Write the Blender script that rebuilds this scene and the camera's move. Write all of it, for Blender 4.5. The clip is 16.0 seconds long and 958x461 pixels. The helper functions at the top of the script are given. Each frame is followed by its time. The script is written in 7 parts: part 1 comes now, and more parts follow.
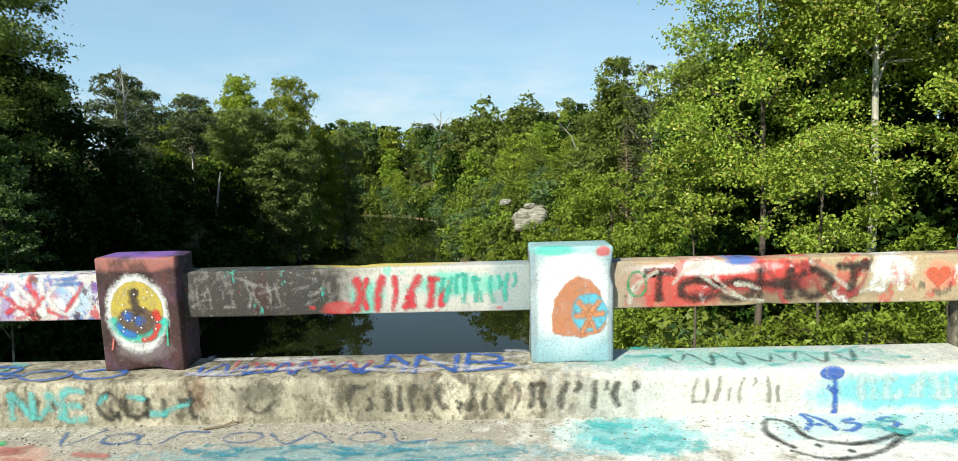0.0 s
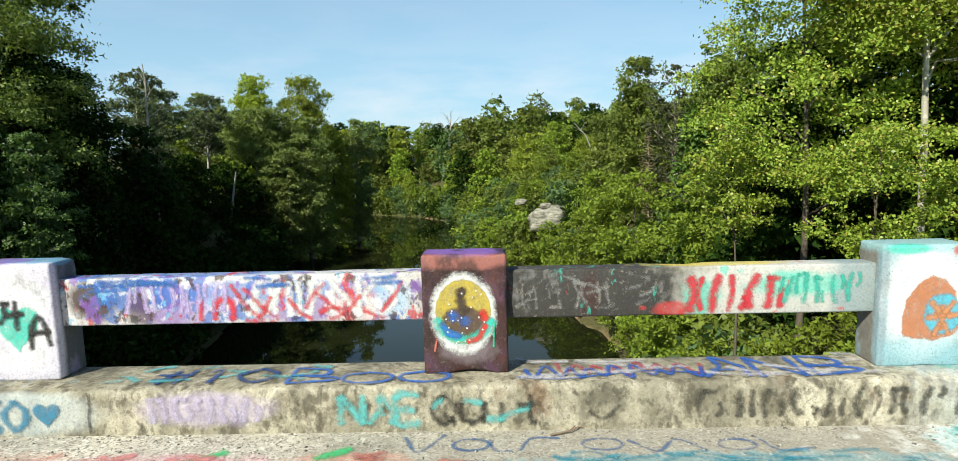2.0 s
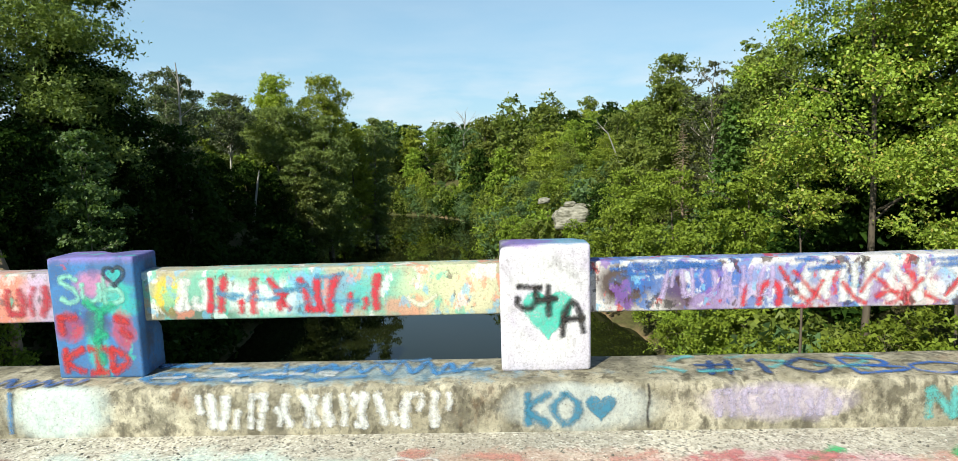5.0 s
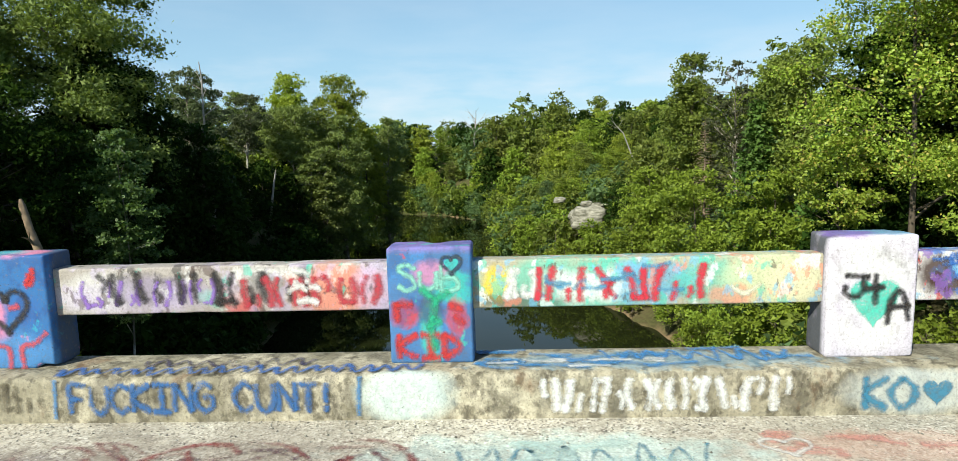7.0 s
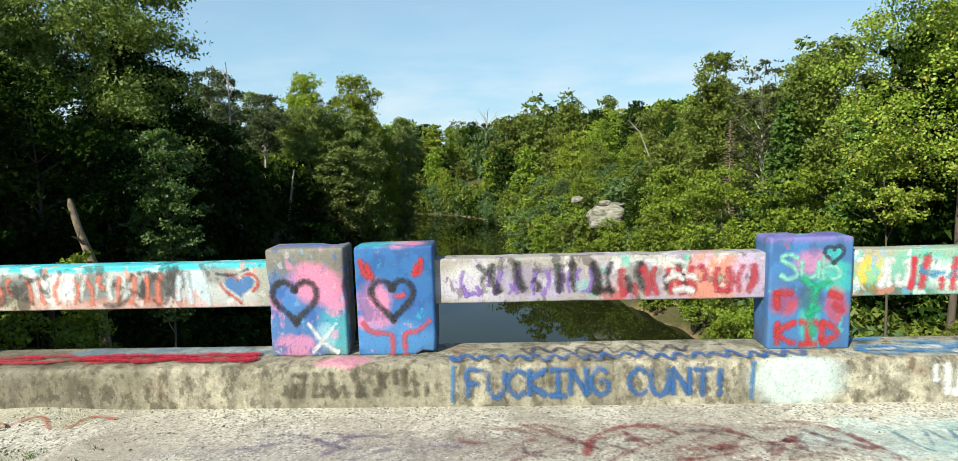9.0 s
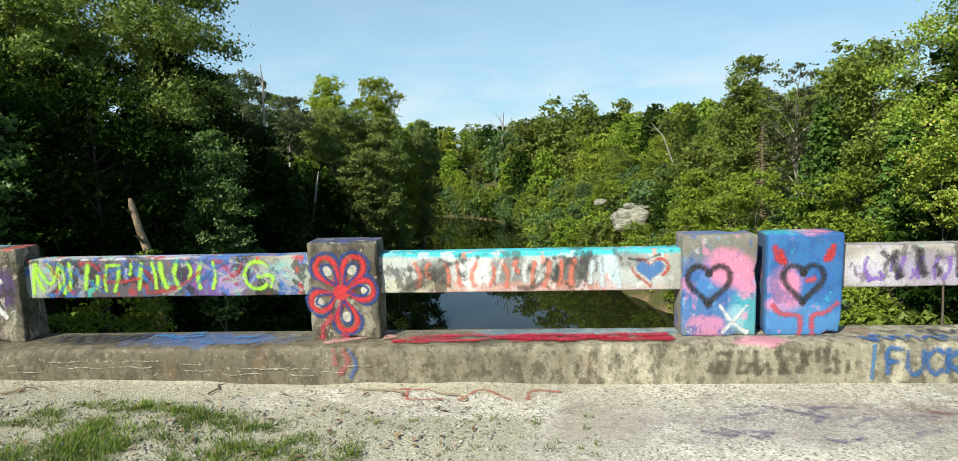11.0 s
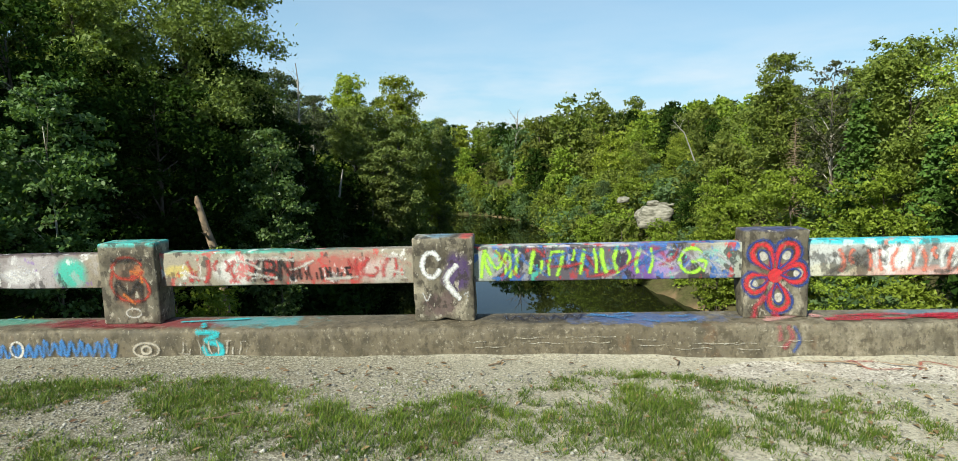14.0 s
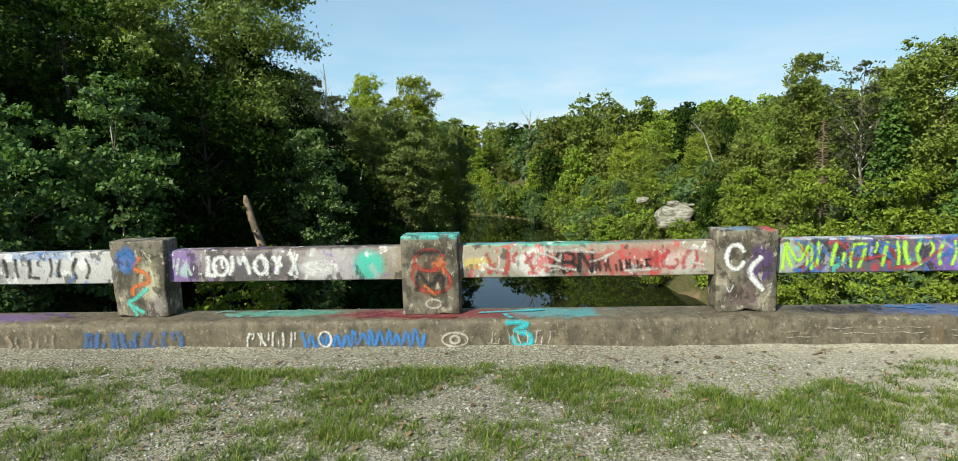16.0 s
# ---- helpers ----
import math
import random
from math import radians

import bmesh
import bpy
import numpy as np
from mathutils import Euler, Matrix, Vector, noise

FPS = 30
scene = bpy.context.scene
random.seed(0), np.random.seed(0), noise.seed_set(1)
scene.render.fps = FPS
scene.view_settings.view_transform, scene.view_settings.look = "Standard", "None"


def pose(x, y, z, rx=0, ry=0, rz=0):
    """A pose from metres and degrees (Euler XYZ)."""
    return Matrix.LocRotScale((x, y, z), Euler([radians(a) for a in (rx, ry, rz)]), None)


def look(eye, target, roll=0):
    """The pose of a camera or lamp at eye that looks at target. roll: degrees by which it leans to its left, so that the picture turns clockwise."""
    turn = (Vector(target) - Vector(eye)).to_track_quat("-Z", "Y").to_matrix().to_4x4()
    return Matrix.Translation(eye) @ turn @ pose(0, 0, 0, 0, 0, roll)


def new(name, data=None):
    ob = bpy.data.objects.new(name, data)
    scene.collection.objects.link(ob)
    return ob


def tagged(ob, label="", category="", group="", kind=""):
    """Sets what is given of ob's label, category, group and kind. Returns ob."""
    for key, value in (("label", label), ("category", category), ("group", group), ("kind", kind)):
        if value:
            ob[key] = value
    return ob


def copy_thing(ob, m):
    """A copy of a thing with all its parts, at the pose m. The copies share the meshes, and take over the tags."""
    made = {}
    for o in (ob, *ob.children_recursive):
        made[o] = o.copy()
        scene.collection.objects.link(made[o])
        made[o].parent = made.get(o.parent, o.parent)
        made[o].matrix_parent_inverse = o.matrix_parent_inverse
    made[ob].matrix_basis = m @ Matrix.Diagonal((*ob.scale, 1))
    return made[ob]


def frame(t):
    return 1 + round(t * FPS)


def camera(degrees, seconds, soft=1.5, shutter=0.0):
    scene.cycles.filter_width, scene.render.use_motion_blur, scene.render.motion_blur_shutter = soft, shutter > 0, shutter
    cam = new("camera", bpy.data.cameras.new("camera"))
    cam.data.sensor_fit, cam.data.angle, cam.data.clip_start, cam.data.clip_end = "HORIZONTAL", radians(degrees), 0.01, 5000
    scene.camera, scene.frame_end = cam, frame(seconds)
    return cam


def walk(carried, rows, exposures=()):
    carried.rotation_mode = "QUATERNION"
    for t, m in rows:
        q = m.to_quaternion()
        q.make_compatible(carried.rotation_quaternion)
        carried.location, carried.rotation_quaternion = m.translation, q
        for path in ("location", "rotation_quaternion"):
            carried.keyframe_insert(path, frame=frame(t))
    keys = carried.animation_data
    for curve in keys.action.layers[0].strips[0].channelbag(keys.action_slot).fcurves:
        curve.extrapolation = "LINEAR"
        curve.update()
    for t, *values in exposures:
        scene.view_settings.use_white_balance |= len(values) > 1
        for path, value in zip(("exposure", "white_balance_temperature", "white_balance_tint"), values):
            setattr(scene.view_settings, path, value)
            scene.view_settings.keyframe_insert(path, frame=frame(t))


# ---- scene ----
cam = camera(74.9, 16.0, soft=0.75)
PATH = [
    (0, (-0.428, -3.389, 1.459), (-0.473, -1.407, 1.196), -1.6),
    (0.5, (-0.896, -3.362, 1.463), (-0.944, -1.38, 1.2), -1.6),
    (1, (-1.342, -3.343, 1.467), (-1.395, -1.361, 1.204), -1.6),
    (1.5, (-1.801, -3.311, 1.474), (-1.855, -1.329, 1.211), -1.6),
    (2, (-2.252, -3.277, 1.47), (-2.307, -1.295, 1.207), -1.5),
    (2.5, (-2.714, -3.235, 1.468), (-2.77, -1.254, 1.205), -1.5),
    (3, (-3.171, -3.21, 1.473), (-3.231, -1.228, 1.209), -1.7),
    (3.5, (-3.638, -3.209, 1.463), (-3.7, -1.228, 1.198), -1.7),
    (3.7, (-3.854, -3.197, 1.451), (-3.902, -1.215, 1.182), -1.5),
    (5.8, (-5.776, -3.088, 1.395), (-5.854, -1.106, 1.133), -1.7),
    (6, (-5.927, -3.111, 1.403), (-6.003, -1.13, 1.137), -1.7),
    (6.5, (-6.38, -3.211, 1.413), (-6.46, -1.23, 1.148), -1.6),
    (7, (-6.838, -3.298, 1.42), (-6.92, -1.318, 1.155), -1.6),
    (7.5, (-7.303, -3.364, 1.426), (-7.389, -1.384, 1.162), -1.7),
    (8, (-7.818, -3.415, 1.436), (-7.906, -1.434, 1.171), -1.7),
    (8.5, (-8.348, -3.467, 1.445), (-8.439, -1.487, 1.18), -1.7),
    (9, (-8.942, -3.524, 1.448), (-9.036, -1.544, 1.183), -1.7),
    (9.5, (-9.543, -3.598, 1.454), (-9.64, -1.618, 1.19), -1.7),
    (9.7, (-9.807, -3.644, 1.448), (-9.913, -1.663, 1.192), -1.8),
    (11.8, (-12.226, -4.085, 1.488), (-12.342, -2.105, 1.232), -1.5),
    (12, (-12.416, -4.134, 1.503), (-12.528, -2.154, 1.241), -1.6),
    (12.5, (-12.954, -4.265, 1.516), (-13.069, -2.286, 1.253), -1.6),
    (13, (-13.451, -4.374, 1.524), (-13.57, -2.395, 1.262), -1.5),
    (13.5, (-13.912, -4.471, 1.531), (-14.035, -2.492, 1.269), -1.5),
    (14, (-14.372, -4.553, 1.536), (-14.499, -2.574, 1.274), -1.6),
    (14.5, (-14.905, -4.63, 1.545), (-15.035, -2.652, 1.284), -1.6),
    (15, (-15.462, -4.681, 1.555), (-15.594, -2.703, 1.293), -1.6),
    (15.5, (-16.043, -4.748, 1.554), (-16.178, -2.769, 1.293), -1.6),
    (16, (-16.642, -4.818, 1.554), (-16.782, -2.84, 1.294), -1.6),
]
walk(cam, [(t, look(eye, target, roll)) for t, eye, target, roll in PATH], [(0.0, 0.51), (16.0, 0.51)])

# ---- world, sun, exposure ----
SUN_DIR = Vector((-0.46, -0.66, 0.64)).normalized()
world = bpy.data.worlds.new("world")
scene.world = world
world.use_nodes = True
wn = world.node_tree.nodes
wl = world.node_tree.links
sky = wn.new("ShaderNodeTexSky")
sky.sky_type = "NISHITA"
sky.sun_disc = False
sky.sun_elevation = math.asin(SUN_DIR.z)
sky.sun_rotation = math.atan2(SUN_DIR.x, SUN_DIR.y)
sky.air_density, sky.dust_density, sky.ozone_density = 0.9, 0.1, 1.5
# thin high cloud, mixed into the sky's colour low over the horizon
tc = wn.new("ShaderNodeTexCoord")
stretch = wn.new("ShaderNodeMapping")
stretch.inputs["Scale"].default_value = (2.2, 2.2, 9.0)
cloud_noise = wn.new("ShaderNodeTexNoise")
cloud_noise.inputs["Scale"].default_value = 2.3
cloud_noise.inputs["Detail"].default_value = 6
cloud_noise.inputs["Roughness"].default_value = 0.55
cloud_ramp = wn.new("ShaderNodeMapRange")
cloud_ramp.inputs["From Min"].default_value = 0.40
cloud_ramp.inputs["From Max"].default_value = 0.74
cloud_mix = wn.new("ShaderNodeMix")
cloud_mix.data_type = "RGBA"
cloud_mix.inputs["B"].default_value = (7.5, 8.3, 8.9, 1)
wl.new(tc.outputs["Generated"], stretch.inputs["Vector"])
wl.new(stretch.outputs["Vector"], cloud_noise.inputs["Vector"])
wl.new(cloud_noise.outputs["Fac"], cloud_ramp.inputs["Value"])
low_cloud = wn.new("ShaderNodeMapRange")
for key, value in (("From Min", 0.16), ("From Max", 0.06), ("To Min", 0.12), ("To Max", 1.0)):
    low_cloud.inputs[key].default_value = value
cloud_fac = wn.new("ShaderNodeMath")
cloud_fac.operation = "MULTIPLY"
wl.new(cloud_ramp.outputs["Result"], cloud_fac.inputs[0])
wl.new(low_cloud.outputs["Result"], cloud_fac.inputs[1])
wl.new(cloud_fac.outputs[0], cloud_mix.inputs["Factor"])
haze = wn.new("ShaderNodeMix")
haze.data_type, haze.blend_type = "RGBA", "MULTIPLY"
haze.inputs["Factor"].default_value = 1.0
haze.inputs["B"].default_value = (0.93, 1.04, 1.10, 1)
wl.new(sky.outputs["Color"], haze.inputs["A"])
veil = wn.new("ShaderNodeMix")
veil.data_type = "RGBA"
up_dir = wn.new("ShaderNodeSeparateXYZ")
wl.new(tc.outputs["Generated"], up_dir.inputs[0])
thin_air = wn.new("ShaderNodeMapRange")
thin_air.interpolation_type = "SMOOTHSTEP"
for key, value in (("From Min", 0.04), ("From Max", 0.55), ("To Min", 0.72), ("To Max", 0.0)):
    thin_air.inputs[key].default_value = value
wl.new(up_dir.outputs["Z"], thin_air.inputs["Value"])
wl.new(up_dir.outputs["Z"], low_cloud.inputs["Value"])
wl.new(thin_air.outputs["Result"], veil.inputs["Factor"])
veil.inputs["B"].default_value = (4.0, 6.6, 8.3, 1)
wl.new(haze.outputs["Result"], veil.inputs["A"])
wl.new(veil.outputs["Result"], cloud_mix.inputs["A"])
wl.new(cloud_mix.outputs["Result"], wn["Background"].inputs["Color"])
wn["Background"].inputs["Strength"].default_value = 0.079

sun = new("sun", bpy.data.lights.new("sun", "SUN"))
sun.data.energy = 5.0
sun.data.angle = radians(0.55)
sun.data.color = (0.97, 0.96, 0.81)
sun.matrix_world = look(SUN_DIR * 60, (0, 0, 0))


# ---- materials ----
class Nodes:
    """A small builder of node materials."""

    def __init__(self, name, rough=0.8, spec=0.3):
        self.mat = bpy.data.materials.new(name)
        self.mat.use_nodes = True
        self.t = self.mat.node_tree
        self.bsdf = self.t.nodes["Principled BSDF"]
        self.bsdf.inputs["Roughness"].default_value = rough
        self.bsdf.inputs["Specular IOR Level"].default_value = spec
        self.coord = self.add("ShaderNodeTexCoord").outputs["Object"]

    def add(self, kind):
        return self.t.nodes.new(kind)

    def put(self, sock, value):
        if hasattr(value, "is_linked"):
            self.t.links.new(value, sock)
        elif isinstance(value, tuple) and len(value) == 3 and sock.type == "RGBA":
            sock.default_value = (*value, 1)
        else:
            sock.default_value = value

    def noise(self, scale, detail=4, rough=0.55, vec=None, stretch=None, offset=(0, 0, 0)):
        n = self.add("ShaderNodeTexNoise")
        n.inputs["Scale"].default_value = scale
        n.inputs["Detail"].default_value = detail
        n.inputs["Roughness"].default_value = rough
        v = vec or self.coord
        if stretch or offset != (0, 0, 0):
            m = self.add("ShaderNodeMapping")
            m.inputs["Scale"].default_value = stretch or (1, 1, 1)
            m.inputs["Location"].default_value = offset
            self.t.links.new(v, m.inputs["Vector"])
            v = m.outputs["Vector"]
        self.t.links.new(v, n.inputs["Vector"])
        return n.outputs["Fac"]

    def voronoi(self, scale, feature="F1", out="Distance", vec=None):
        n = self.add("ShaderNodeTexVoronoi")
        n.feature = feature
        n.inputs["Scale"].default_value = scale
        self.t.links.new(vec or self.coord, n.inputs["Vector"])
        return n.outputs[out]

    def band(self, value, lo, hi, a=0.0, b=1.0):
        n = self.add("ShaderNodeMapRange")
        for key, v in (("Value", value), ("From Min", lo), ("From Max", hi), ("To Min", a), ("To Max", b)):
            self.put(n.inputs[key], v)
        return n.outputs["Result"]

    def math(self, op, a, b=0.0):
        n = self.add("ShaderNodeMath")
        n.operation = op
        self.put(n.inputs[0], a)
        self.put(n.inputs[1], b)
        return n.outputs[0]

    def mix(self, fac, a, b, blend="MIX"):
        n = self.add("ShaderNodeMix")
        n.data_type = "RGBA"
        n.blend_type = blend
        for key, v in (("Factor", fac), ("A", a), ("B", b)):
            self.put([s for s in n.inputs if s.name == key and (key == "Factor" and s.type == "VALUE" or s.type == "RGBA")][0], v)
        return [s for s in n.outputs if s.type == "RGBA"][0]

    def color(self, c):
        self.put(self.bsdf.inputs["Base Color"], c)
        return self

    def bump(self, height, strength=0.5, distance=0.01):
        n = self.add("ShaderNodeBump")
        n.inputs["Strength"].default_value = strength
        n.inputs["Distance"].default_value = distance
        self.put(n.inputs["Height"], height)
        self.t.links.new(n.outputs["Normal"], self.bsdf.inputs["Normal"])
        return self


def leaf_material(name, dark, light, hue_shift=0.0, gloss=0.5, through_light=0.35, yellow=None, sheen=0.18):
    m = Nodes(name, rough=gloss, spec=sheen)
    g = m.add("ShaderNodeNewGeometry").outputs["Random Per Island"]
    o = m.add("ShaderNodeObjectInfo").outputs["Random"]
    big = m.noise(0.35, 2)
    c = m.mix(m.band(m.math("ADD", m.math("MULTIPLY", g, 0.6), m.math("MULTIPLY", big, 0.8)), 0.3, 1.0), dark, light)
    if yellow:
        c = m.mix(m.band(g, 0.88, 0.93), c, yellow)
    v = m.add("ShaderNodeHueSaturation")
    m.put(v.inputs["Hue"], m.band(o, 0, 1, 0.494, 0.510))
    m.put(v.inputs["Value"], m.band(o, 0, 1, 0.8, 1.2))
    m.put(v.inputs["Color"], c)
    c = v.outputs["Color"]
    m.color(c)
    tr = m.add("ShaderNodeBsdfTranslucent")
    m.put(tr.inputs["Color"], m.mix(1.0, c, (1.25, 1.3, 0.55), "MULTIPLY"))
    mx = m.add("ShaderNodeMixShader")
    mx.inputs[0].default_value = through_light
    m.t.links.new(m.bsdf.outputs[0], mx.inputs[1])
    m.t.links.new(tr.outputs[0], mx.inputs[2])
    m.t.links.new(mx.outputs[0], m.t.nodes["Material Output"].inputs["Surface"])
    return m.mat


LEAF_SYC = leaf_material("sycamore_leaves", (0.135, 0.205, 0.020), (0.350, 0.440, 0.062), gloss=0.42, through_light=0.26, yellow=(0.42, 0.36, 0.08), sheen=0.3)
LEAF_MID = leaf_material("broad_leaves", (0.072, 0.106, 0.019), (0.202, 0.236, 0.046), through_light=0.28)
LEAF_BUSH = leaf_material("bush_leaves", (0.100, 0.155, 0.018), (0.255, 0.322, 0.040), through_light=0.28)
LEAF_RIVER = leaf_material("river_birch_leaves", (0.078, 0.116, 0.024), (0.240, 0.295, 0.078), through_light=0.25, sheen=0.3)
# grey-green leaves dimmed in colour, for crowns that get little light
LEAF_DIMMED = leaf_material("ash_leaves", (0.042, 0.062, 0.026), (0.130, 0.160, 0.070), through_light=0.2, sheen=0.25)
# near-black leaves: the shade under the trees is put into the colour
LEAF_SHADED = leaf_material("dark_leaves", (0.011, 0.026, 0.005), (0.036, 0.066, 0.011), through_light=0.2, sheen=0.02)
LEAF_HIGH = leaf_material("high_leaves", (0.085, 0.130, 0.030), (0.245, 0.310, 0.085))
LEAF_GREY = leaf_material("grey_green_leaves", (0.070, 0.125, 0.050), (0.150, 0.220, 0.085))
LEAF_PALE = leaf_material("pale_poplar_leaves", (0.052, 0.115, 0.028), (0.160, 0.240, 0.085), gloss=0.40, sheen=0.22)
LEAF_BROWN = leaf_material("brownish_leaves", (0.045, 0.055, 0.026), (0.085, 0.090, 0.042))
LEAF_GOLD = leaf_material("yellow_green_leaves", (0.160, 0.215, 0.025), (0.380, 0.430, 0.065))
LEAF_CEDAR = leaf_material("cedar_foliage", (0.045, 0.095, 0.018), (0.105, 0.180, 0.034), through_light=0.15)


def bark_material(name, dark, light, flake=None):
    m = Nodes(name, rough=0.9, spec=0.15)
    n = m.noise(6, 6, stretch=(1, 1, 0.25))
    c = m.mix(n, dark, light)
    if flake:
        c = m.mix(m.band(m.noise(1.6, 5, stretch=(1, 1, 0.5)), 0.48, 0.56), c, flake)
    m.color(c).bump(n, 0.8, 0.03)
    return m.mat


BARK = bark_material("bark", (0.05, 0.04, 0.03), (0.16, 0.13, 0.10))
BARK_PALE = bark_material("pale_bark", (0.10, 0.085, 0.06), (0.24, 0.21, 0.16), flake=(0.52, 0.49, 0.41))
BARK_WHITE = bark_material("white_bark", (0.30, 0.27, 0.21), (0.52, 0.48, 0.40), flake=(0.72, 0.69, 0.60))
BARK_GREY = bark_material("weathered_wood", (0.22, 0.20, 0.18), (0.50, 0.46, 0.40))
BARK_STUMP = bark_material("stump_wood", (0.14, 0.10, 0.07), (0.40, 0.30, 0.20))


def ground_material():
    m = Nodes("forest_floor", rough=0.95, spec=0.1)
    a = m.noise(0.25, 6)
    b = m.noise(3.0, 6)
    c = m.mix(m.band(a, 0.35, 0.65), (0.045, 0.055, 0.016), (0.085, 0.068, 0.036))
    c = m.mix(m.band(b, 0.4, 0.7), c, (0.10, 0.10, 0.04))
    # bare sandy earth just above the water line
    pos = m.add("ShaderNodeSeparateXYZ")
    m.t.links.new(m.add("ShaderNodeNewGeometry").outputs["Position"], pos.inputs[0])
    edge = m.math("ADD", pos.outputs["Z"], m.band(m.noise(0.3, 5), 0, 1, -1.2, 1.2))
    sandy = m.math("MULTIPLY", m.band(edge, -16.4, -16.9), m.math("MULTIPLY", m.band(pos.outputs["X"], -24, -20), m.band(m.noise(0.12, 3, offset=(3, 1, 0)), 0.42, 0.52)))
    c = m.mix(sandy, c, (0.20, 0.14, 0.08))
    m.color(c).bump(b, 0.8, 0.1)
    return m.mat


def water_material():
    m = Nodes("river_water", rough=0.02, spec=0.36)
    m.color((0.012, 0.015, 0.005))
    m.bsdf.inputs["IOR"].default_value = 1.33
    n = m.noise(0.55, 3, stretch=(1, 0.35, 1))
    n2 = m.noise(3.5, 2, stretch=(1, 0.4, 1))
    m.bump(m.math("ADD", n, m.math("MULTIPLY", n2, 0.10)), 0.06, 0.05)
    return m.mat


GROUND = ground_material()
WATER = water_material()


# ---- mesh helpers ----
def raw_mesh(name, verts, quads, mat):
    """A mesh from arrays of vertices (n, 3) and faces (m, 3 or 4)."""
    me = bpy.data.meshes.new(name)
    v = np.asarray(verts, dtype=np.float32)
    q = np.asarray(quads, dtype=np.int32)
    me.vertices.add(len(v))
    me.vertices.foreach_set("co", v.ravel())
    me.loops.add(q.size)
    me.loops.foreach_set("vertex_index", q.ravel())
    me.polygons.add(len(q))
    me.polygons.foreach_set("loop_start", np.arange(0, q.size, q.shape[1], dtype=np.int32))
    me.update(calc_edges=True)
    me.materials.append(mat)
    return me


def bm_mesh(name, bm, mat, smooth=False):
    me = bpy.data.meshes.new(name)
    bmesh.ops.recalc_face_normals(bm, faces=bm.faces)
    bm.to_mesh(me)
    bm.free()
    me.materials.append(mat)
    if smooth:
        for p in me.polygons:
            p.use_smooth = True
    return me


def part(name, data, material, parent, label=""):
    """Links a bmesh or mesh as one mesh object under a thing or a part."""
    if isinstance(data, bmesh.types.BMesh):
        data = bm_mesh(name, data, material)
    ob = new(name, data)
    ob.parent = parent
    return tagged(ob, label)


def box(bm, x0, x1, y0, y1, z0, z1):
    vs = [bm.verts.new(p) for p in ((x0, y0, z0), (x1, y0, z0), (x1, y1, z0), (x0, y1, z0), (x0, y0, z1), (x1, y0, z1), (x1, y1, z1), (x0, y1, z1))]
    for f in ((3, 2, 1, 0), (4, 5, 6, 7), (0, 1, 5, 4), (1, 2, 6, 5), (2, 3, 7, 6), (3, 0, 4, 7)):
        bm.faces.new([vs[i] for i in f])
    return vs


def worn_block(x0, x1, y0, y1, z0, z1, bevel, seed, step=0.05, rough=0.004, chips=0.0):
    """A cast concrete block: rounded arrises, a slightly uneven face, chipped edges."""
    bm = bmesh.new()
    box(bm, x0, x1, y0, y1, z0, z1)
    bmesh.ops.bevel(bm, geom=bm.edges[:], offset=bevel, segments=3, profile=0.5, affect="EDGES", clamp_overlap=True)
    for axis, lo, hi in ((0, x0, x1), (1, y0, y1), (2, z0, z1)):
        n = max(1, int((hi - lo - 2 * bevel) / step))
        if n > 1:
            for i in range(1, n):
                co = [0, 0, 0]
                no = [0, 0, 0]
                co[axis] = lo + bevel + (hi - lo - 2 * bevel) * i / n
                no[axis] = 1
                bmesh.ops.bisect_plane(bm, geom=bm.verts[:] + bm.edges[:] + bm.faces[:], plane_co=co, plane_no=no, dist=1e-5)
    off = Vector((seed * 7.3, seed * 3.1, seed))
    for v in bm.verts:
        d = noise.noise_vector(v.co * 9 + off) * rough + noise.noise_vector(v.co * 2.2 + off) * rough * 1.2
        if chips:
            near = sum((min(abs(v.co[a] - lo), abs(v.co[a] - hi)) < bevel * 1.3) for a, lo, hi in ((0, x0, x1), (1, y0, y1), (2, z0, z1)))
            c = noise.noise(v.co * 5 + off * 2)
            if near >= 2 and c > 0.18:
                mid = Vector(((x0 + x1) / 2, (y0 + y1) / 2, (z0 + z1) / 2))
                d += (mid - v.co).normalized() * min(0.03, (c - 0.18) * chips)
        v.co += d
    for f in bm.faces:
        f.smooth = True
    return bm


def tube(points, radii, sides=7):
    """Arrays of a tapered tube along points."""
    pts = [Vector(p) for p in points]
    vs, fs = [], []
    up = Vector((0.31, 0.77, 0.2))
    for i, p in enumerate(pts):
        d = (pts[min(i + 1, len(pts) - 1)] - pts[max(i - 1, 0)]).normalized()
        a = d.cross(up).normalized()
        b = d.cross(a)
        for k in range(sides):
            an = 2 * math.pi * k / sides
            vs.append(p + (a * math.cos(an) + b * math.sin(an)) * radii[i])
    for i in range(len(pts) - 1):
        for k in range(sides):
            k2 = (k + 1) % sides
            fs.append((i * sides + k, i * sides + k2, (i + 1) * sides + k2, (i + 1) * sides + k))
    return [tuple(v) for v in vs], fs


def join_tubes(tubes):
    vs, fs = [], []
    for v, f in tubes:
        o = len(vs)
        vs += v
        fs += [tuple(i + o for i in q) for q in f]
    return vs, fs


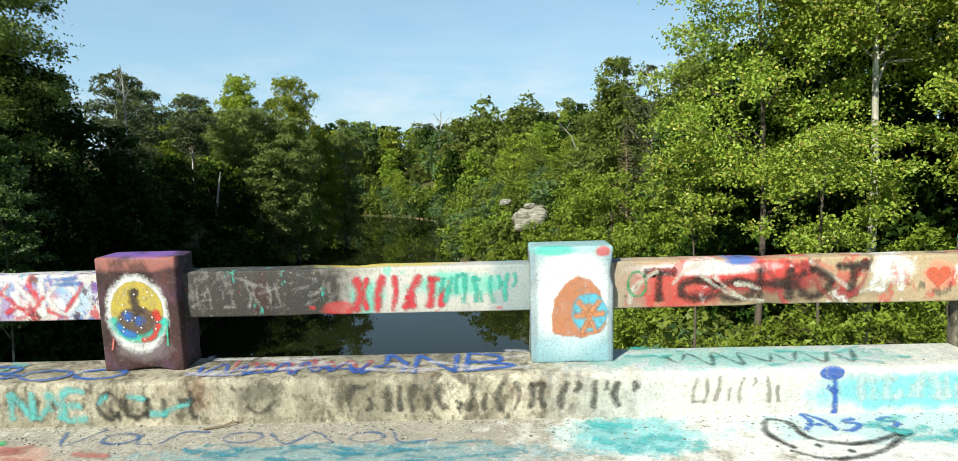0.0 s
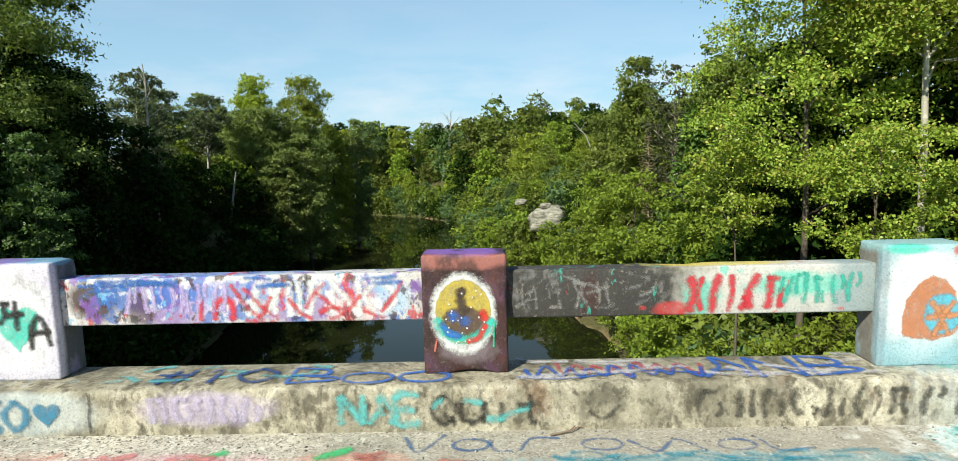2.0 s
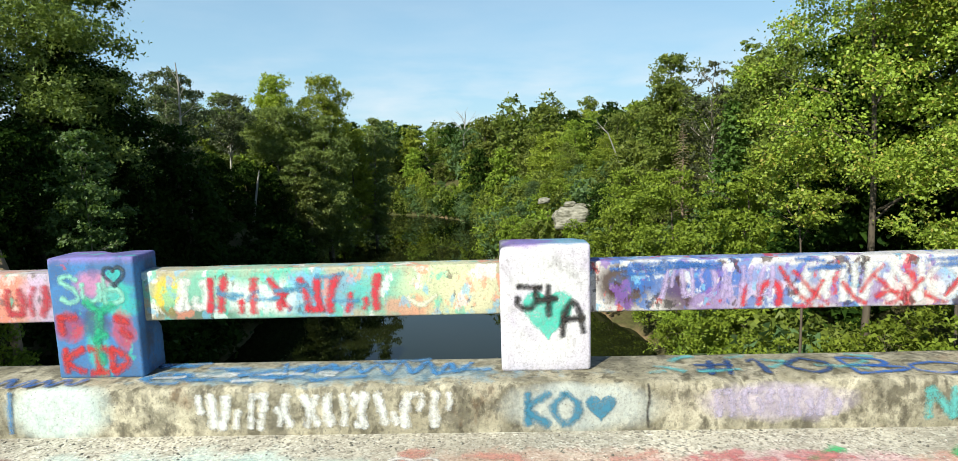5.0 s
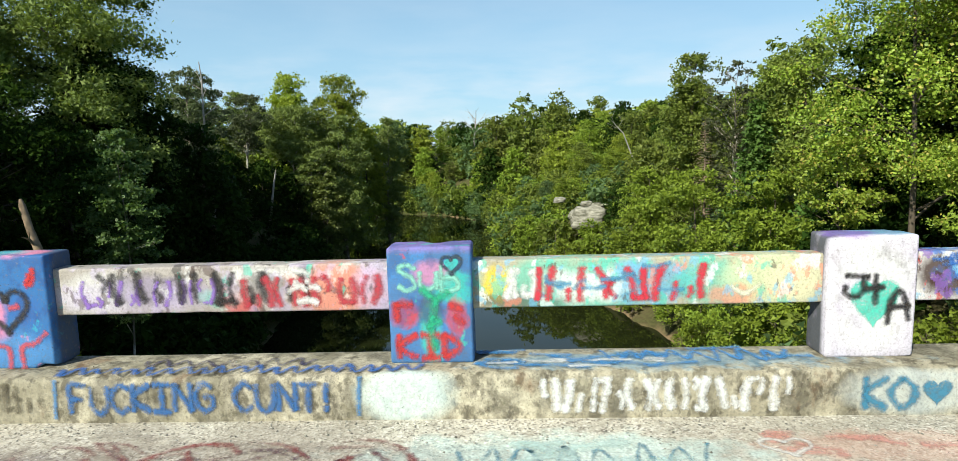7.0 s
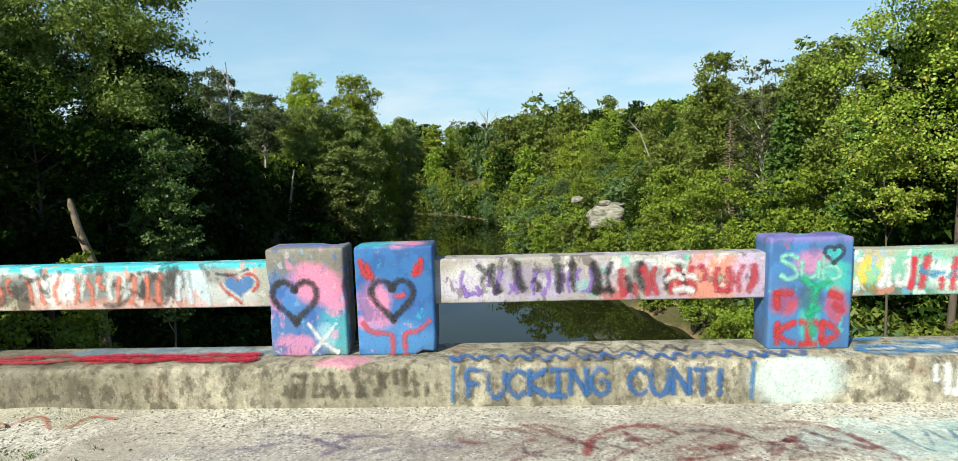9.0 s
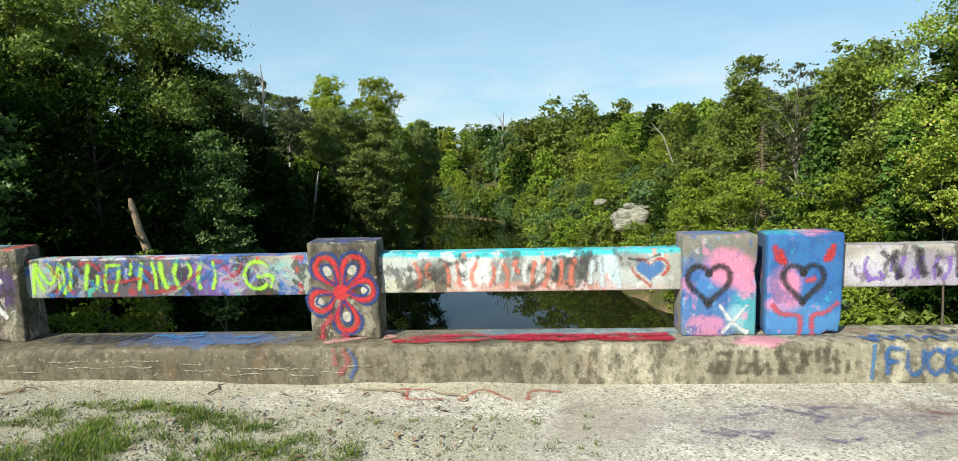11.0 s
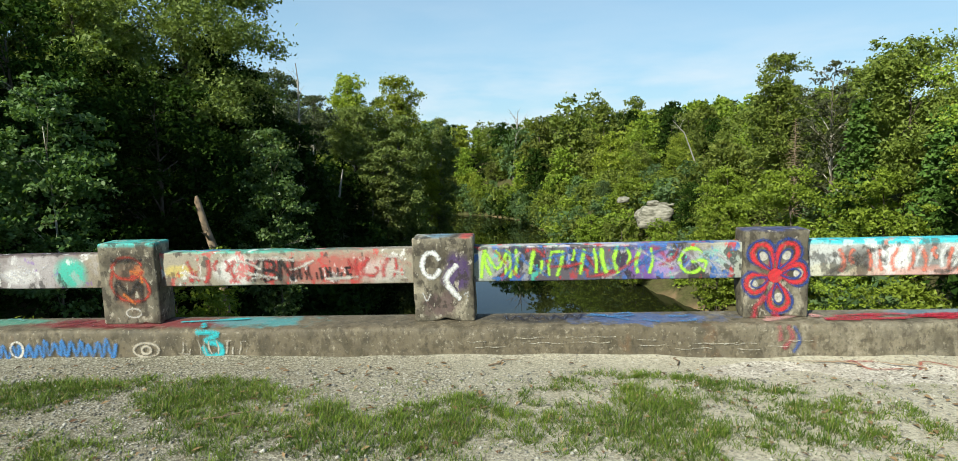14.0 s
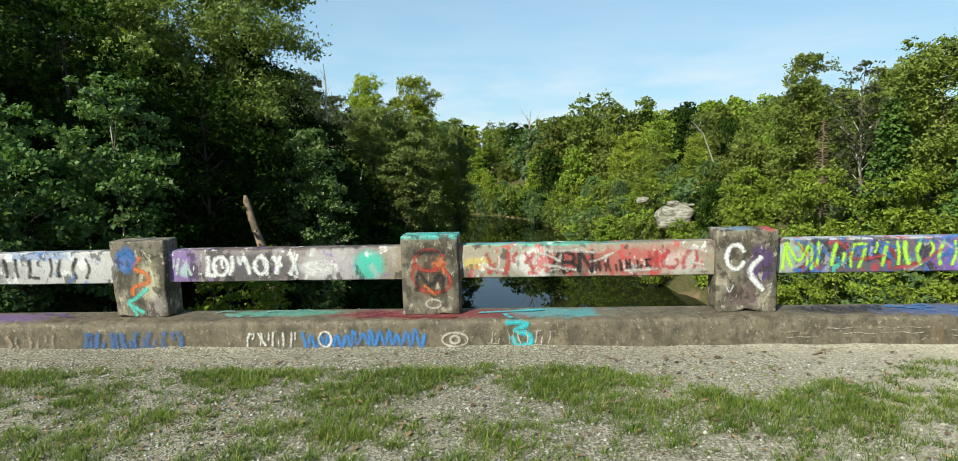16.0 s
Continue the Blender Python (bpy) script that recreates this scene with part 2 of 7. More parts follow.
def leaf_cloud(rng, centres, radii, count, size, flat=0.75, droop=0.25, fill=0.25, tri=False, tufts=0):
    """Arrays of folded leaves on and in a set of clumps. centres (k, 3), radii (k,)."""
    centres, radii = np.asarray(centres), np.asarray(radii)
    w = radii ** 2
    which = rng.choice(len(centres), count, p=w / w.sum())
    d = rng.normal(size=(count, 3))
    d /= np.linalg.norm(d, axis=1)[:, None]
    # leaves sit on the upper and outer side of each clump
    low = d[:, 2] < -0.5
    d[low, 2] *= -0.6
    lump = 1 + 0.30 * np.sin(d[:, 0] * 5 + which) * np.cos(d[:, 1] * 4.2 + which * 1.7) + 0.15 * np.sin(d[:, 2] * 9 + which * 2.3)
    r = radii[which] * lump * np.where(rng.random(count) < fill, rng.uniform(0.3, 0.9, count), rng.normal(0.96, 0.15, count))
    c = centres[which] + d * r[:, None] * np.array([1, 1, flat])
    if tufts:
        # leaves gather in sprays at the twigs' ends, with gaps between
        ends = rng.normal(size=(len(centres), tufts, 3))
        ends /= np.linalg.norm(ends, axis=2)[:, :, None]
        ends[:, :, 2] = np.where(ends[:, :, 2] < -0.4, -0.5 * ends[:, :, 2], ends[:, :, 2])
        ends *= rng.uniform(0.55, 1.15, (len(centres), tufts))[:, :, None]
        pick = ends[which, rng.integers(0, tufts, count)]
        spray = rng.normal(size=(count, 3)) * np.array([0.19, 0.19, 0.16]) * (0.6 + 0.9 * rng.random(count))[:, None]
        c = np.where((rng.random(count) < 0.86)[:, None], centres[which] + (pick + spray) * radii[which][:, None] * np.array([1, 1, flat]), c)
    nrm = d * 0.5 + rng.normal(size=(count, 3)) * 0.62 + np.array([0, 0, 0.4])
    nrm /= np.linalg.norm(nrm, axis=1)[:, None]
    t = np.cross(nrm, rng.normal(size=(count, 3)))
    t[:, 2] -= droop
    t -= nrm * (t * nrm).sum(1)[:, None]
    t /= np.linalg.norm(t, axis=1)[:, None]
    b = np.cross(nrm, t)
    s = size * rng.uniform(0.6, 1.35, count)[:, None]
    if tri:
        v = np.stack([c - t * s * 0.5 + b * s * 0.34, c - t * s * 0.5 - b * s * 0.34, c + t * s * 0.62], axis=1).reshape(-1, 3)
        return v, np.arange(count * 3).reshape(-1, 3)
    v = np.stack([c - t * s * 0.55, c + b * s * 0.42 + nrm * s * 0.12, c + t * s * 0.6, c - b * s * 0.42 + nrm * s * 0.12], axis=1).reshape(-1, 3)
    q = np.arange(count * 4).reshape(-1, 4)
    return v, q


def make_tree(name, label, h, spread, base, leaf_mat, bark, seed, leaf, cover=1.6, clumps=44, trunk_r=None, lean=0.0, peak=0.45, clump=0.35, fill=0.2, flat=0.8, droop=0.25, limbs=14, category="tree", squash=1.0, tri=True, tufts=11, most=60000):
    """A tree of height h: tapered trunk, limbs to its clumps, and a crown of leaves of that size from height base up. peak: where the crown is widest."""
    rng = np.random.default_rng(seed)
    root = tagged(new(name), label, category)
    tr = trunk_r or h * 0.013
    ph = rng.uniform(0, 6.28)

    def axis_at(f):
        return Vector((lean * f * h * math.cos(ph) + 0.015 * h * math.sin(f * 5 + ph), lean * f * h * math.sin(ph) + 0.015 * h * math.sin(f * 4 + ph * 2), f * h))

    clumps = int(clumps * max(1.0, (h - base) / (2.6 * spread)))
    n = 9
    top_f = 0.90
    tubes = [tube([axis_at(top_f * i / n) - Vector((0, 0, 0.8 if i == 0 else 0)) for i in range(n + 1)], [tr * (1.3 if i == 0 else 1) * (1 - 0.92 * i / n) + 0.015 for i in range(n + 1)], 8)]
    cs, rs = [], []
    for k in range(clumps):
        f = (k + 0.5) / clumps
        zf = base / h + (1 - base / h) * f
        env = 0.55 + 0.45 * (f / peak) ** 0.6 if f < peak else max(0.0, 1 - ((f - peak) / (1 - peak)) ** 2.2) ** 0.5
        env = max(env, 0.25)
        an = k * 2.399 + rng.uniform(-0.6, 0.6)
        cr = spread * clump * rng.uniform(0.7, 1.35) * (1 - 0.5 * max(0.0, (f - 0.7) / 0.3))
        q = max(0.1, spread * env - cr * 0.7) * rng.uniform(0.1, 1.15) ** 0.6
        z = min(zf * h + rng.uniform(-0.06, 0.06) * h, h - cr * flat * 0.9)
        p = axis_at(zf)
        p = Vector((p.x + math.cos(an) * q, p.y + math.sin(an) * q * squash, z))
        cs.append(tuple(p))
        rs.append(cr)
        if k % max(1, clumps // limbs) == 0:
            s = axis_at(max(0.08, zf - 0.5 * q / h - 0.04))
            m1 = s.lerp(p, 0.5) + Vector((rng.uniform(-0.04, 0.04) * h, rng.uniform(-0.04, 0.04) * h, 0.02 * h))
            r0 = tr * 0.40 * (1 - 0.6 * f)
            tubes.append(tube([s, m1, p], [r0, r0 * 0.6, r0 * 0.2], 5))
            for _ in range(2):
                e = p + Vector(rng.uniform(-1, 1, 3)) * cr * 0.9
                tubes.append(tube([m1, m1.lerp(e, 0.6), e], [r0 * 0.4, r0 * 0.25, 0.008], 4))
    v, f = join_tubes(tubes)
    me = raw_mesh("trunk", v, f, bark)
    for p in me.polygons:
        p.use_smooth = True
    part("trunk", me, bark, root)
    area = sum(6.0 * r * r for r in rs)
    count = int(min(most if tri else most * 0.6, 0.68 * cover * area / ((0.38 if tri else 0.5) * leaf * leaf)))
    v, f = leaf_cloud(rng, cs, rs, count, leaf, flat, droop, fill, tri, tufts)
    part("crown", raw_mesh("crown", v, f, leaf_mat), leaf_mat, root)
    return root


def conifer(name, label, h, spread, base, leaf_mat, bark, seed, leaf, sprays=160, per=60, bare=False):
    """A narrow conifer: a straight trunk with drooping boughs of fine foliage, or bare boughs."""
    rng = np.random.default_rng(seed)
    root = tagged(new(name), label, "tree")
    tubes = [tube([(0, 0, -0.5), (0.05, 0, h * 0.5), (0, 0.05, h)], [h * 0.012, h * 0.008, 0.02], 7)]
    pts = []
    for k in range(sprays):
        f = (k + 0.5) / sprays
        z = base + (h - base) * f
        r = spread * (1 - f) ** 0.8 * rng.uniform(0.6, 1.1) + 0.2
        an = k * 2.399
        e = Vector((math.cos(an) * r, math.sin(an) * r, z - 0.12 * r))
        tubes.append(tube([(0, 0, z), Vector((0, 0, z)).lerp(e, 0.5) + Vector((0, 0, 0.1 * r)), e], [0.035, 0.02, 0.006], 4))
        if not bare:
            t = rng.uniform(0.15, 1.05, per)[:, None]
            pts.append(np.array([0, 0, z]) * (1 - t) + np.array(e) * t + rng.normal(0, 0.16 * spread * 0.5, (per, 3)) * np.array([1, 1, 0.5]))
    v, f = join_tubes(tubes)
    part("trunk", raw_mesh("trunk", v, f, bark), bark, root)
    if pts:
        c = np.concatenate(pts)
        v, f = leaf_cloud(rng, c, np.full(len(c), 0.12), len(c), leaf, 0.8)
        part("crown", raw_mesh("crown", v, f, leaf_mat), leaf_mat, root)
    return root


def place(proto, x, y, z, turn, s, label=""):
    m = Matrix.Translation((x, y, z)) @ Matrix.Rotation(turn, 4, "Z") @ Matrix.Diagonal((s, s, s, 1))
    ob = copy_thing(proto, m)
    if label:
        tagged(ob, label)
    return ob


# ---- river valley ----
WATER_Z = -17.0
SHORE = np.array([(9, -400), (9, -30), (8, 20), (9.5, 54), (1.5, 80), (-7.5, 104), (-7, 130), (-14, 155), (-22, 166), (-38, 176), (-70, 182), (-300, 205),
                  (-300, 165), (-75, 154), (-50, 140), (-40, 112), (-34, 80), (-31, 50), (-29.5, 25), (-30, 0), (-31, -400)], dtype=float)


def shore_distance(x, y):
    """Metres from the river's edge, negative over the water."""
    p = np.stack([np.asarray(x, float), np.asarray(y, float)], -1)
    best = np.full(p.shape[:-1], 1e9)
    inside = np.zeros(p.shape[:-1], bool)
    for a, b in zip(SHORE, np.roll(SHORE, -1, 0)):
        ab = b - a
        t = np.clip(((p - a) @ ab) / (ab @ ab), 0, 1)
        best = np.minimum(best, np.linalg.norm(p - a - t[..., None] * ab, axis=-1))
        crosses = (a[1] > p[..., 1]) != (b[1] > p[..., 1])
        with np.errstate(divide="ignore", invalid="ignore"):
            xi = a[0] + (p[..., 1] - a[1]) * ab[0] / (ab[1] if ab[1] else 1e-9)
        inside ^= crosses & (p[..., 0] < xi)
    return np.where(inside, -best, best)


def ground_height(x, y):
    d = shore_distance(x, y)
    wob = 0.5 * np.sin(np.asarray(x) * 0.21 + np.asarray(y) * 0.13) + 0.4 * np.sin(np.asarray(x) * 0.07 - np.asarray(y) * 0.17)
    rise = 13.5 * (1 - np.exp(-np.maximum(d, 0) / 10.0)) + 0.02 * np.clip(d, 0, 200)
    land = WATER_Z + 0.15 + rise + wob * np.clip(d / 12, 0, 1) + 0.35 * np.sin(np.asarray(x) * 0.9) * np.sin(np.asarray(y) * 0.8) * np.clip(d / 3, 0, 1) + 0.25 * np.minimum(d, 0)
    # the road's embankments at both ends of the bridge
    yy = np.abs(np.asarray(y) + 3.6)
    bank = -0.75 - np.clip(yy - 5.0, 0, 100) * 0.7
    on = (np.asarray(x) < -35) | (np.asarray(x) > 17)
    out = np.where(on, np.maximum(land, np.minimum(bank, land + 12)), land)
    road = (yy < 5.5) & on
    out = np.where(road, np.minimum(out, -0.75), out)
    return np.maximum(out, WATER_Z - 3)


def grid_axis(lo, hi, fine_lo, fine_hi, step):
    fine = list(np.arange(fine_lo, fine_hi + 0.01, step))
    a, s = [fine[0]], step
    while a[-1] > lo:
        s *= 1.25
        a.append(a[-1] - s)
    b, s = [fine[-1]], step
    while b[-1] < hi:
        s *= 1.25
        b.append(b[-1] + s)
    return np.array(a[:0:-1] + fine + b[1:])


gx = grid_axis(-2500, 2500, -110, 90, 2.0)
gy = grid_axis(-2500, 2500, -40, 230, 2.0)
X, Y = np.meshgrid(gx, gy)
Z = ground_height(X, Y)
verts = np.stack([X, Y, Z], -1).reshape(-1, 3)
nx, ny = len(gx), len(gy)
ii = (np.arange(ny - 1)[:, None] * nx + np.arange(nx - 1)[None]).ravel()
ground = new("ground", raw_mesh("ground", verts, np.stack([ii, ii + 1, ii + 1 + nx, ii + nx], 1), GROUND))
for p in ground.data.polygons:
    p.use_smooth = True
tagged(ground, "wooded river banks of dark soil and leaf litter", "ground", kind="structure")

bm = bmesh.new()
wv = [bm.verts.new((x, y, WATER_Z)) for x, y in ((-320, -420), (60, -420), (60, 260), (-320, 260))]
bm.faces.new(wv)
water = tagged(new("water", bm_mesh("water", bm, WATER)), "calm dark green river reflecting trees and sky", "river", kind="structure")


def gz(x, y):
    return float(ground_height(np.array(x), np.array(y)))


# ---- the bridge ----
POST_X = [4.88, 2.44, 0.0, -2.43, -4.91, -7.25, -9.61, -10.13, -12.52, -14.94, -17.38, -19.78, -22.2, -24.6]
POST_W, POST_H, CURB_Z = 0.46, 0.645, 0.25
BIG = 99.0


def concrete_nodes(m, tone, dark, stain=0.5):
    """The bare cast concrete under the paint: cement, sand grain, pits, rain stains. Returns its colour and relief."""
    a = m.noise(2.3, 6)
    b = m.noise(26, 6, 0.65)
    c = m.mix(m.band(a, 0.35, 0.7), tone, tuple(t * 0.70 for t in tone))
    c = m.mix(m.band(b, 0.45, 0.72, 0, 0.75), c, dark)
    streak = m.noise(3.2, 6, 0.6, stretch=(2.2, 2.2, 0.5), offset=(3, 1, 2))
    c = m.mix(m.band(streak, 0.48, 0.70, 0, stain), c, (0.055, 0.052, 0.036))
    pits = m.band(m.voronoi(70), 0.02, 0.20)
    c = m.mix(pits, (0.07, 0.065, 0.05), c)
    grit = m.noise(120, 3)
    return c, m.math("ADD", m.math("MULTIPLY", b, 0.7), m.math("ADD", m.math("MULTIPLY", pits, 0.35), m.math("MULTIPLY", grit, 0.35)))


def painted(name, layers, tone=(0.40, 0.37, 0.29), dark=(0.14, 0.13, 0.10), wear=0.5, stain=0.5, rough=0.7, seed=0, olive=False, pebbly=False):
    """Concrete with old spray paint. Layers, in order: (colour, centre, radii, strength, raggedness) for a sprayed patch, or (colour, scale, lo, hi, strength) for mottling."""
    m = Nodes(name, rough=rough, spec=0.3)
    c, relief = concrete_nodes(m, tone, dark, stain)
    if olive:
        c = m.mix(m.band(m.noise(4.5, 7, 0.7, offset=(9, 2, 1)), 0.46, 0.66, 0, 0.6), c, (0.17, 0.15, 0.085))
        c = m.mix(m.band(m.noise(14, 7, 0.7, offset=(2, 5, 1)), 0.56, 0.66, 0, 0.6), c, (0.10, 0.09, 0.055))
    if pebbly:
        ag = m.add("ShaderNodeSeparateColor")
        m.t.links.new(m.voronoi(85, out="Color"), ag.inputs[0])
        c = m.mix(m.band(ag.outputs[0], 0.72, 0.90, 0, 0.8), c, (0.80, 0.77, 0.69))
        c = m.mix(m.band(ag.outputs[1], 0.74, 0.92, 0, 0.75), c, (0.12, 0.10, 0.08))
        c = m.mix(m.band(m.noise(7, 7, 0.75, offset=(1, 7, 3)), 0.52, 0.66, 0, 0.55), c, (0.22, 0.19, 0.15))
    bare = c
    rag1 = m.noise(6, 6, 0.6, offset=(seed * 1.7, seed, 0))
    for i, lay in enumerate(layers):
        if isinstance(lay[1], tuple):
            col, cen, rad, strength, rag = lay
            sub = m.add("ShaderNodeVectorMath")
            sub.operation = "SUBTRACT"
            m.t.links.new(m.coord, sub.inputs[0])
            sub.inputs[1].default_value = cen
            div = m.add("ShaderNodeVectorMath")
            div.operation = "DIVIDE"
            m.t.links.new(sub.outputs[0], div.inputs[0])
            div.inputs[1].default_value = rad
            ln = m.add("ShaderNodeVectorMath")
            ln.operation = "LENGTH"
            m.t.links.new(div.outputs[0], ln.inputs[0])
            n = rag1 if i % 2 else m.noise(11, 5, 0.65, offset=(i * 2.3 + seed, i, seed))
            d = m.math("ADD", ln.outputs["Value"], m.math("MULTIPLY", m.math("SUBTRACT", n, 0.5), rag * 3.0))
            fac = m.band(d, 1.20, 0.72, 0, strength)
        else:
            col, scale, lo, hi, strength = lay
            fac = m.band(m.noise(scale, 5, 0.6, offset=(i * 4.1 + seed * 3, i * 1.3, seed), stretch=(1, 1, 0.7)), lo, hi, 0, strength)
        c = m.mix(fac, c, col)
    drip = m.noise(9, 6, 0.7, stretch=(2.5, 2.5, 0.6), offset=(seed * 2, 3, seed))
    c = m.mix(m.band(drip, 0.52, 0.70, 0, 0.45 * wear), c, (0.12, 0.10, 0.085))
    chips = m.band(m.noise(34, 7, 0.7, offset=(seed, 0, 4)), 0.58, 0.63, 0, wear)
    c = m.mix(chips, c, bare)
    grain = m.noise(75, 5, 0.75)
    c = m.mix(m.band(grain, 0.48, 0.66, 0, 0.42), c, (0.10, 0.09, 0.08))
    pock = m.math("MULTIPLY", m.band(m.voronoi(42), 0.16, 0.07), m.band(m.noise(5, 3, offset=(seed, 8, 1)), 0.45, 0.6))
    c = m.mix(m.math("MULTIPLY", pock, 0.85), c, (0.045, 0.04, 0.035))
    m.color(c).bump(relief, 0.55, 0.007)
    return m.mat


WHITE, BLACK, RED, BLUE, NAVY = (0.78, 0.78, 0.76), (0.016, 0.015, 0.016), (0.52, 0.035, 0.035), (0.035, 0.14, 0.45), (0.02, 0.05, 0.22)
TEAL, CYAN, SALMON, PINK, PURPLE = (0.04, 0.50, 0.38), (0.03, 0.52, 0.58), (0.72, 0.22, 0.14), (0.72, 0.24, 0.38), (0.20, 0.09, 0.38)
YELLOW, NEON, ORANGE, MAROON, GREEN = (0.66, 0.50, 0.06), (0.42, 0.80, 0.06), (0.62, 0.17, 0.04), (0.050, 0.019, 0.017), (0.03, 0.32, 0.12)
CREAM, GREY, LAVENDER, TAN, SKY = (0.62, 0.58, 0.38), (0.30, 0.30, 0.30), (0.50, 0.42, 0.62), (0.50, 0.36, 0.20), (0.16, 0.42, 0.62)

# -- spray strokes: thin films of paint over the concrete --
FILM = {}


def film(color, thin=0.0):
    key = (color, thin)
    if key not in FILM:
        m = Nodes("spray_paint", rough=0.55, spec=0.35)
        soft = m.add("ShaderNodeAttribute")
        soft.attribute_name = "soft"
        speck = m.noise(48, 7, 0.78)
        patch = m.noise(9, 4)
        c = m.mix(m.band(patch, 0.3, 0.8, 0, 0.35), color, tuple(0.72 * v + 0.02 for v in color))
        c = m.mix(m.band(m.noise(30, 6, 0.75), 0.5, 0.72, 0, 0.55), c, (0.13, 0.115, 0.09))
        m.color(c)
        alpha = m.band(m.math("ADD", soft.outputs["Fac"], m.math("ADD", m.math("MULTIPLY", m.math("SUBTRACT", speck, 0.5), 1.9), m.math("MULTIPLY", m.math("SUBTRACT", patch, 0.5), 1.3 + thin))), 0.14 + thin * 0.35, 1.08 + thin * 0.4, 0, 0.93 - thin * 0.3)
        m.put(m.bsdf.inputs["Alpha"], alpha)
        FILM[key] = m.mat
    return FILM[key]


class Face:
    """A painted face: flat places (u, v) on a plane through origin, lifted by a film's thickness along its normal."""

    def __init__(self, thing, origin, u, v, lift=0.004):
        self.thing, self.u, self.v = thing, Vector(u), Vector(v)
        self.n = self.u.cross(self.v)
        self.o = Vector(origin)
        self.lift, self.layer, self.rise = lift, 0, 0.0
        self.rng = random.Random(len(bpy.data.objects))

    def at(self, p):
        return self.o + self.u * p[0] + self.v * p[1] + self.n * (self.lift + self.layer * 0.00025 + self.rise)

    def emit(self, name, verts, soft, faces, color, thin, label):
        me = bpy.data.meshes.new(name)
        me.from_pydata([tuple(v) for v in verts], [], faces)
        at = me.attributes.new("soft", "FLOAT", "POINT")
        at.data.foreach_set("value", soft)
        me.materials.append(film(color, thin))
        self.layer += 1
        return part(name, me, None, self.thing, label)

    def strokes(self, name, lines, width, color, thin=0.0, label="", wobble=0.12):
        """Sprayed lines: each a list of places, smoothed."""
        vs, soft, fs = [], [], []
        for line in lines:
            pts = [Vector(p) for p in line]
            if len(pts) > 2:
                fine = []
                ext = [pts[0] * 2 - pts[1]] + pts + [pts[-1] * 2 - pts[-2]]
                for i in range(1, len(ext) - 2):
                    for k in range(5):
                        t = k / 5
                        a, b, c, d = ext[i - 1:i + 3]
                        fine.append(0.5 * ((2 * b) + (c - a) * t + (2 * a - 5 * b + 4 * c - d) * t * t + (3 * b - 3 * c + d - a) * t ** 3))
                pts = fine + [pts[-1]]
            else:
                pts = [pts[0].lerp(pts[-1], k / 5) for k in range(6)]
            d0, d1 = (pts[1] - pts[0]).normalized(), (pts[-1] - pts[-2]).normalized()
            pts = [pts[0] - d0 * width * 0.4] + pts + [pts[-1] + d1 * width * 0.4]
            base = len(vs)
            start = self.rise
            for i, p in enumerate(pts):
                self.rise = start + i * 0.00001
                d = pts[min(i + 1, len(pts) - 1)] - pts[max(i - 1, 0)]
                d = d.normalized() if d.length > 1e-6 else Vector((1, 0))
                s = Vector((-d.y, d.x)) * width * 0.74 * (1 + self.rng.uniform(-wobble, wobble)) * (0.55 if i in (0, len(pts) - 1) else 1)
                end = 0.0 if i in (0, len(pts) - 1) else 1.0
                for q, w in ((p + s, 0.0), (p + s * 0.5, 0.62 * end), (p, end), (p - s * 0.5, 0.62 * end), (p - s, 0.0)):
                    vs.append(self.at(q))
                    soft.append(w)
                if i:
                    for k in range(4):
                        a = base + (i - 1) * 5 + k
                        fs.append((a, a + 1, a + 6, a + 5))
            self.rise = start + 0.00012
        self.rise = 0.0
        return self.emit(name, vs, soft, fs, color, thin, label)

    def fill(self, name, outline, color, thin=0.0, label="", inner=0.8):
        """A sprayed flat shape."""
        pts = [Vector(p) for p in outline]
        c = sum(pts, Vector((0, 0))) / len(pts)
        n = len(pts)
        vs = [self.at(c)] + [self.at(c.lerp(p, inner)) for p in pts] + [self.at(p) for p in pts]
        fs = []
        for i in range(n):
            j = (i + 1) % n
            fs += [(0, 1 + i, 1 + j), (1 + i, 1 + n + i, 1 + n + j, 1 + j)]
        return self.emit(name, vs, [1.0] * (n + 1) + [0.0] * n, fs, color, thin, label)

    def text(self, word, x0, x1, z0, z1, width, color, thin=0.0, name="lettering", label=""):
        lines = []
        w = (x1 - x0) / max(1, len(word))
        for i, ch in enumerate(word):
            j = self.rng.uniform(-0.05, 0.05)
            for ln in GLYPHS.get(ch, "").split():
                lines.append([(x0 + w * (i + 0.10 + 0.78 * int(a[0]) / 4), z0 + (z1 - z0) * (int(a[1]) / 6 + j)) for a in ln.split("-")])
        return self.strokes(name, lines, width, color, thin, label)

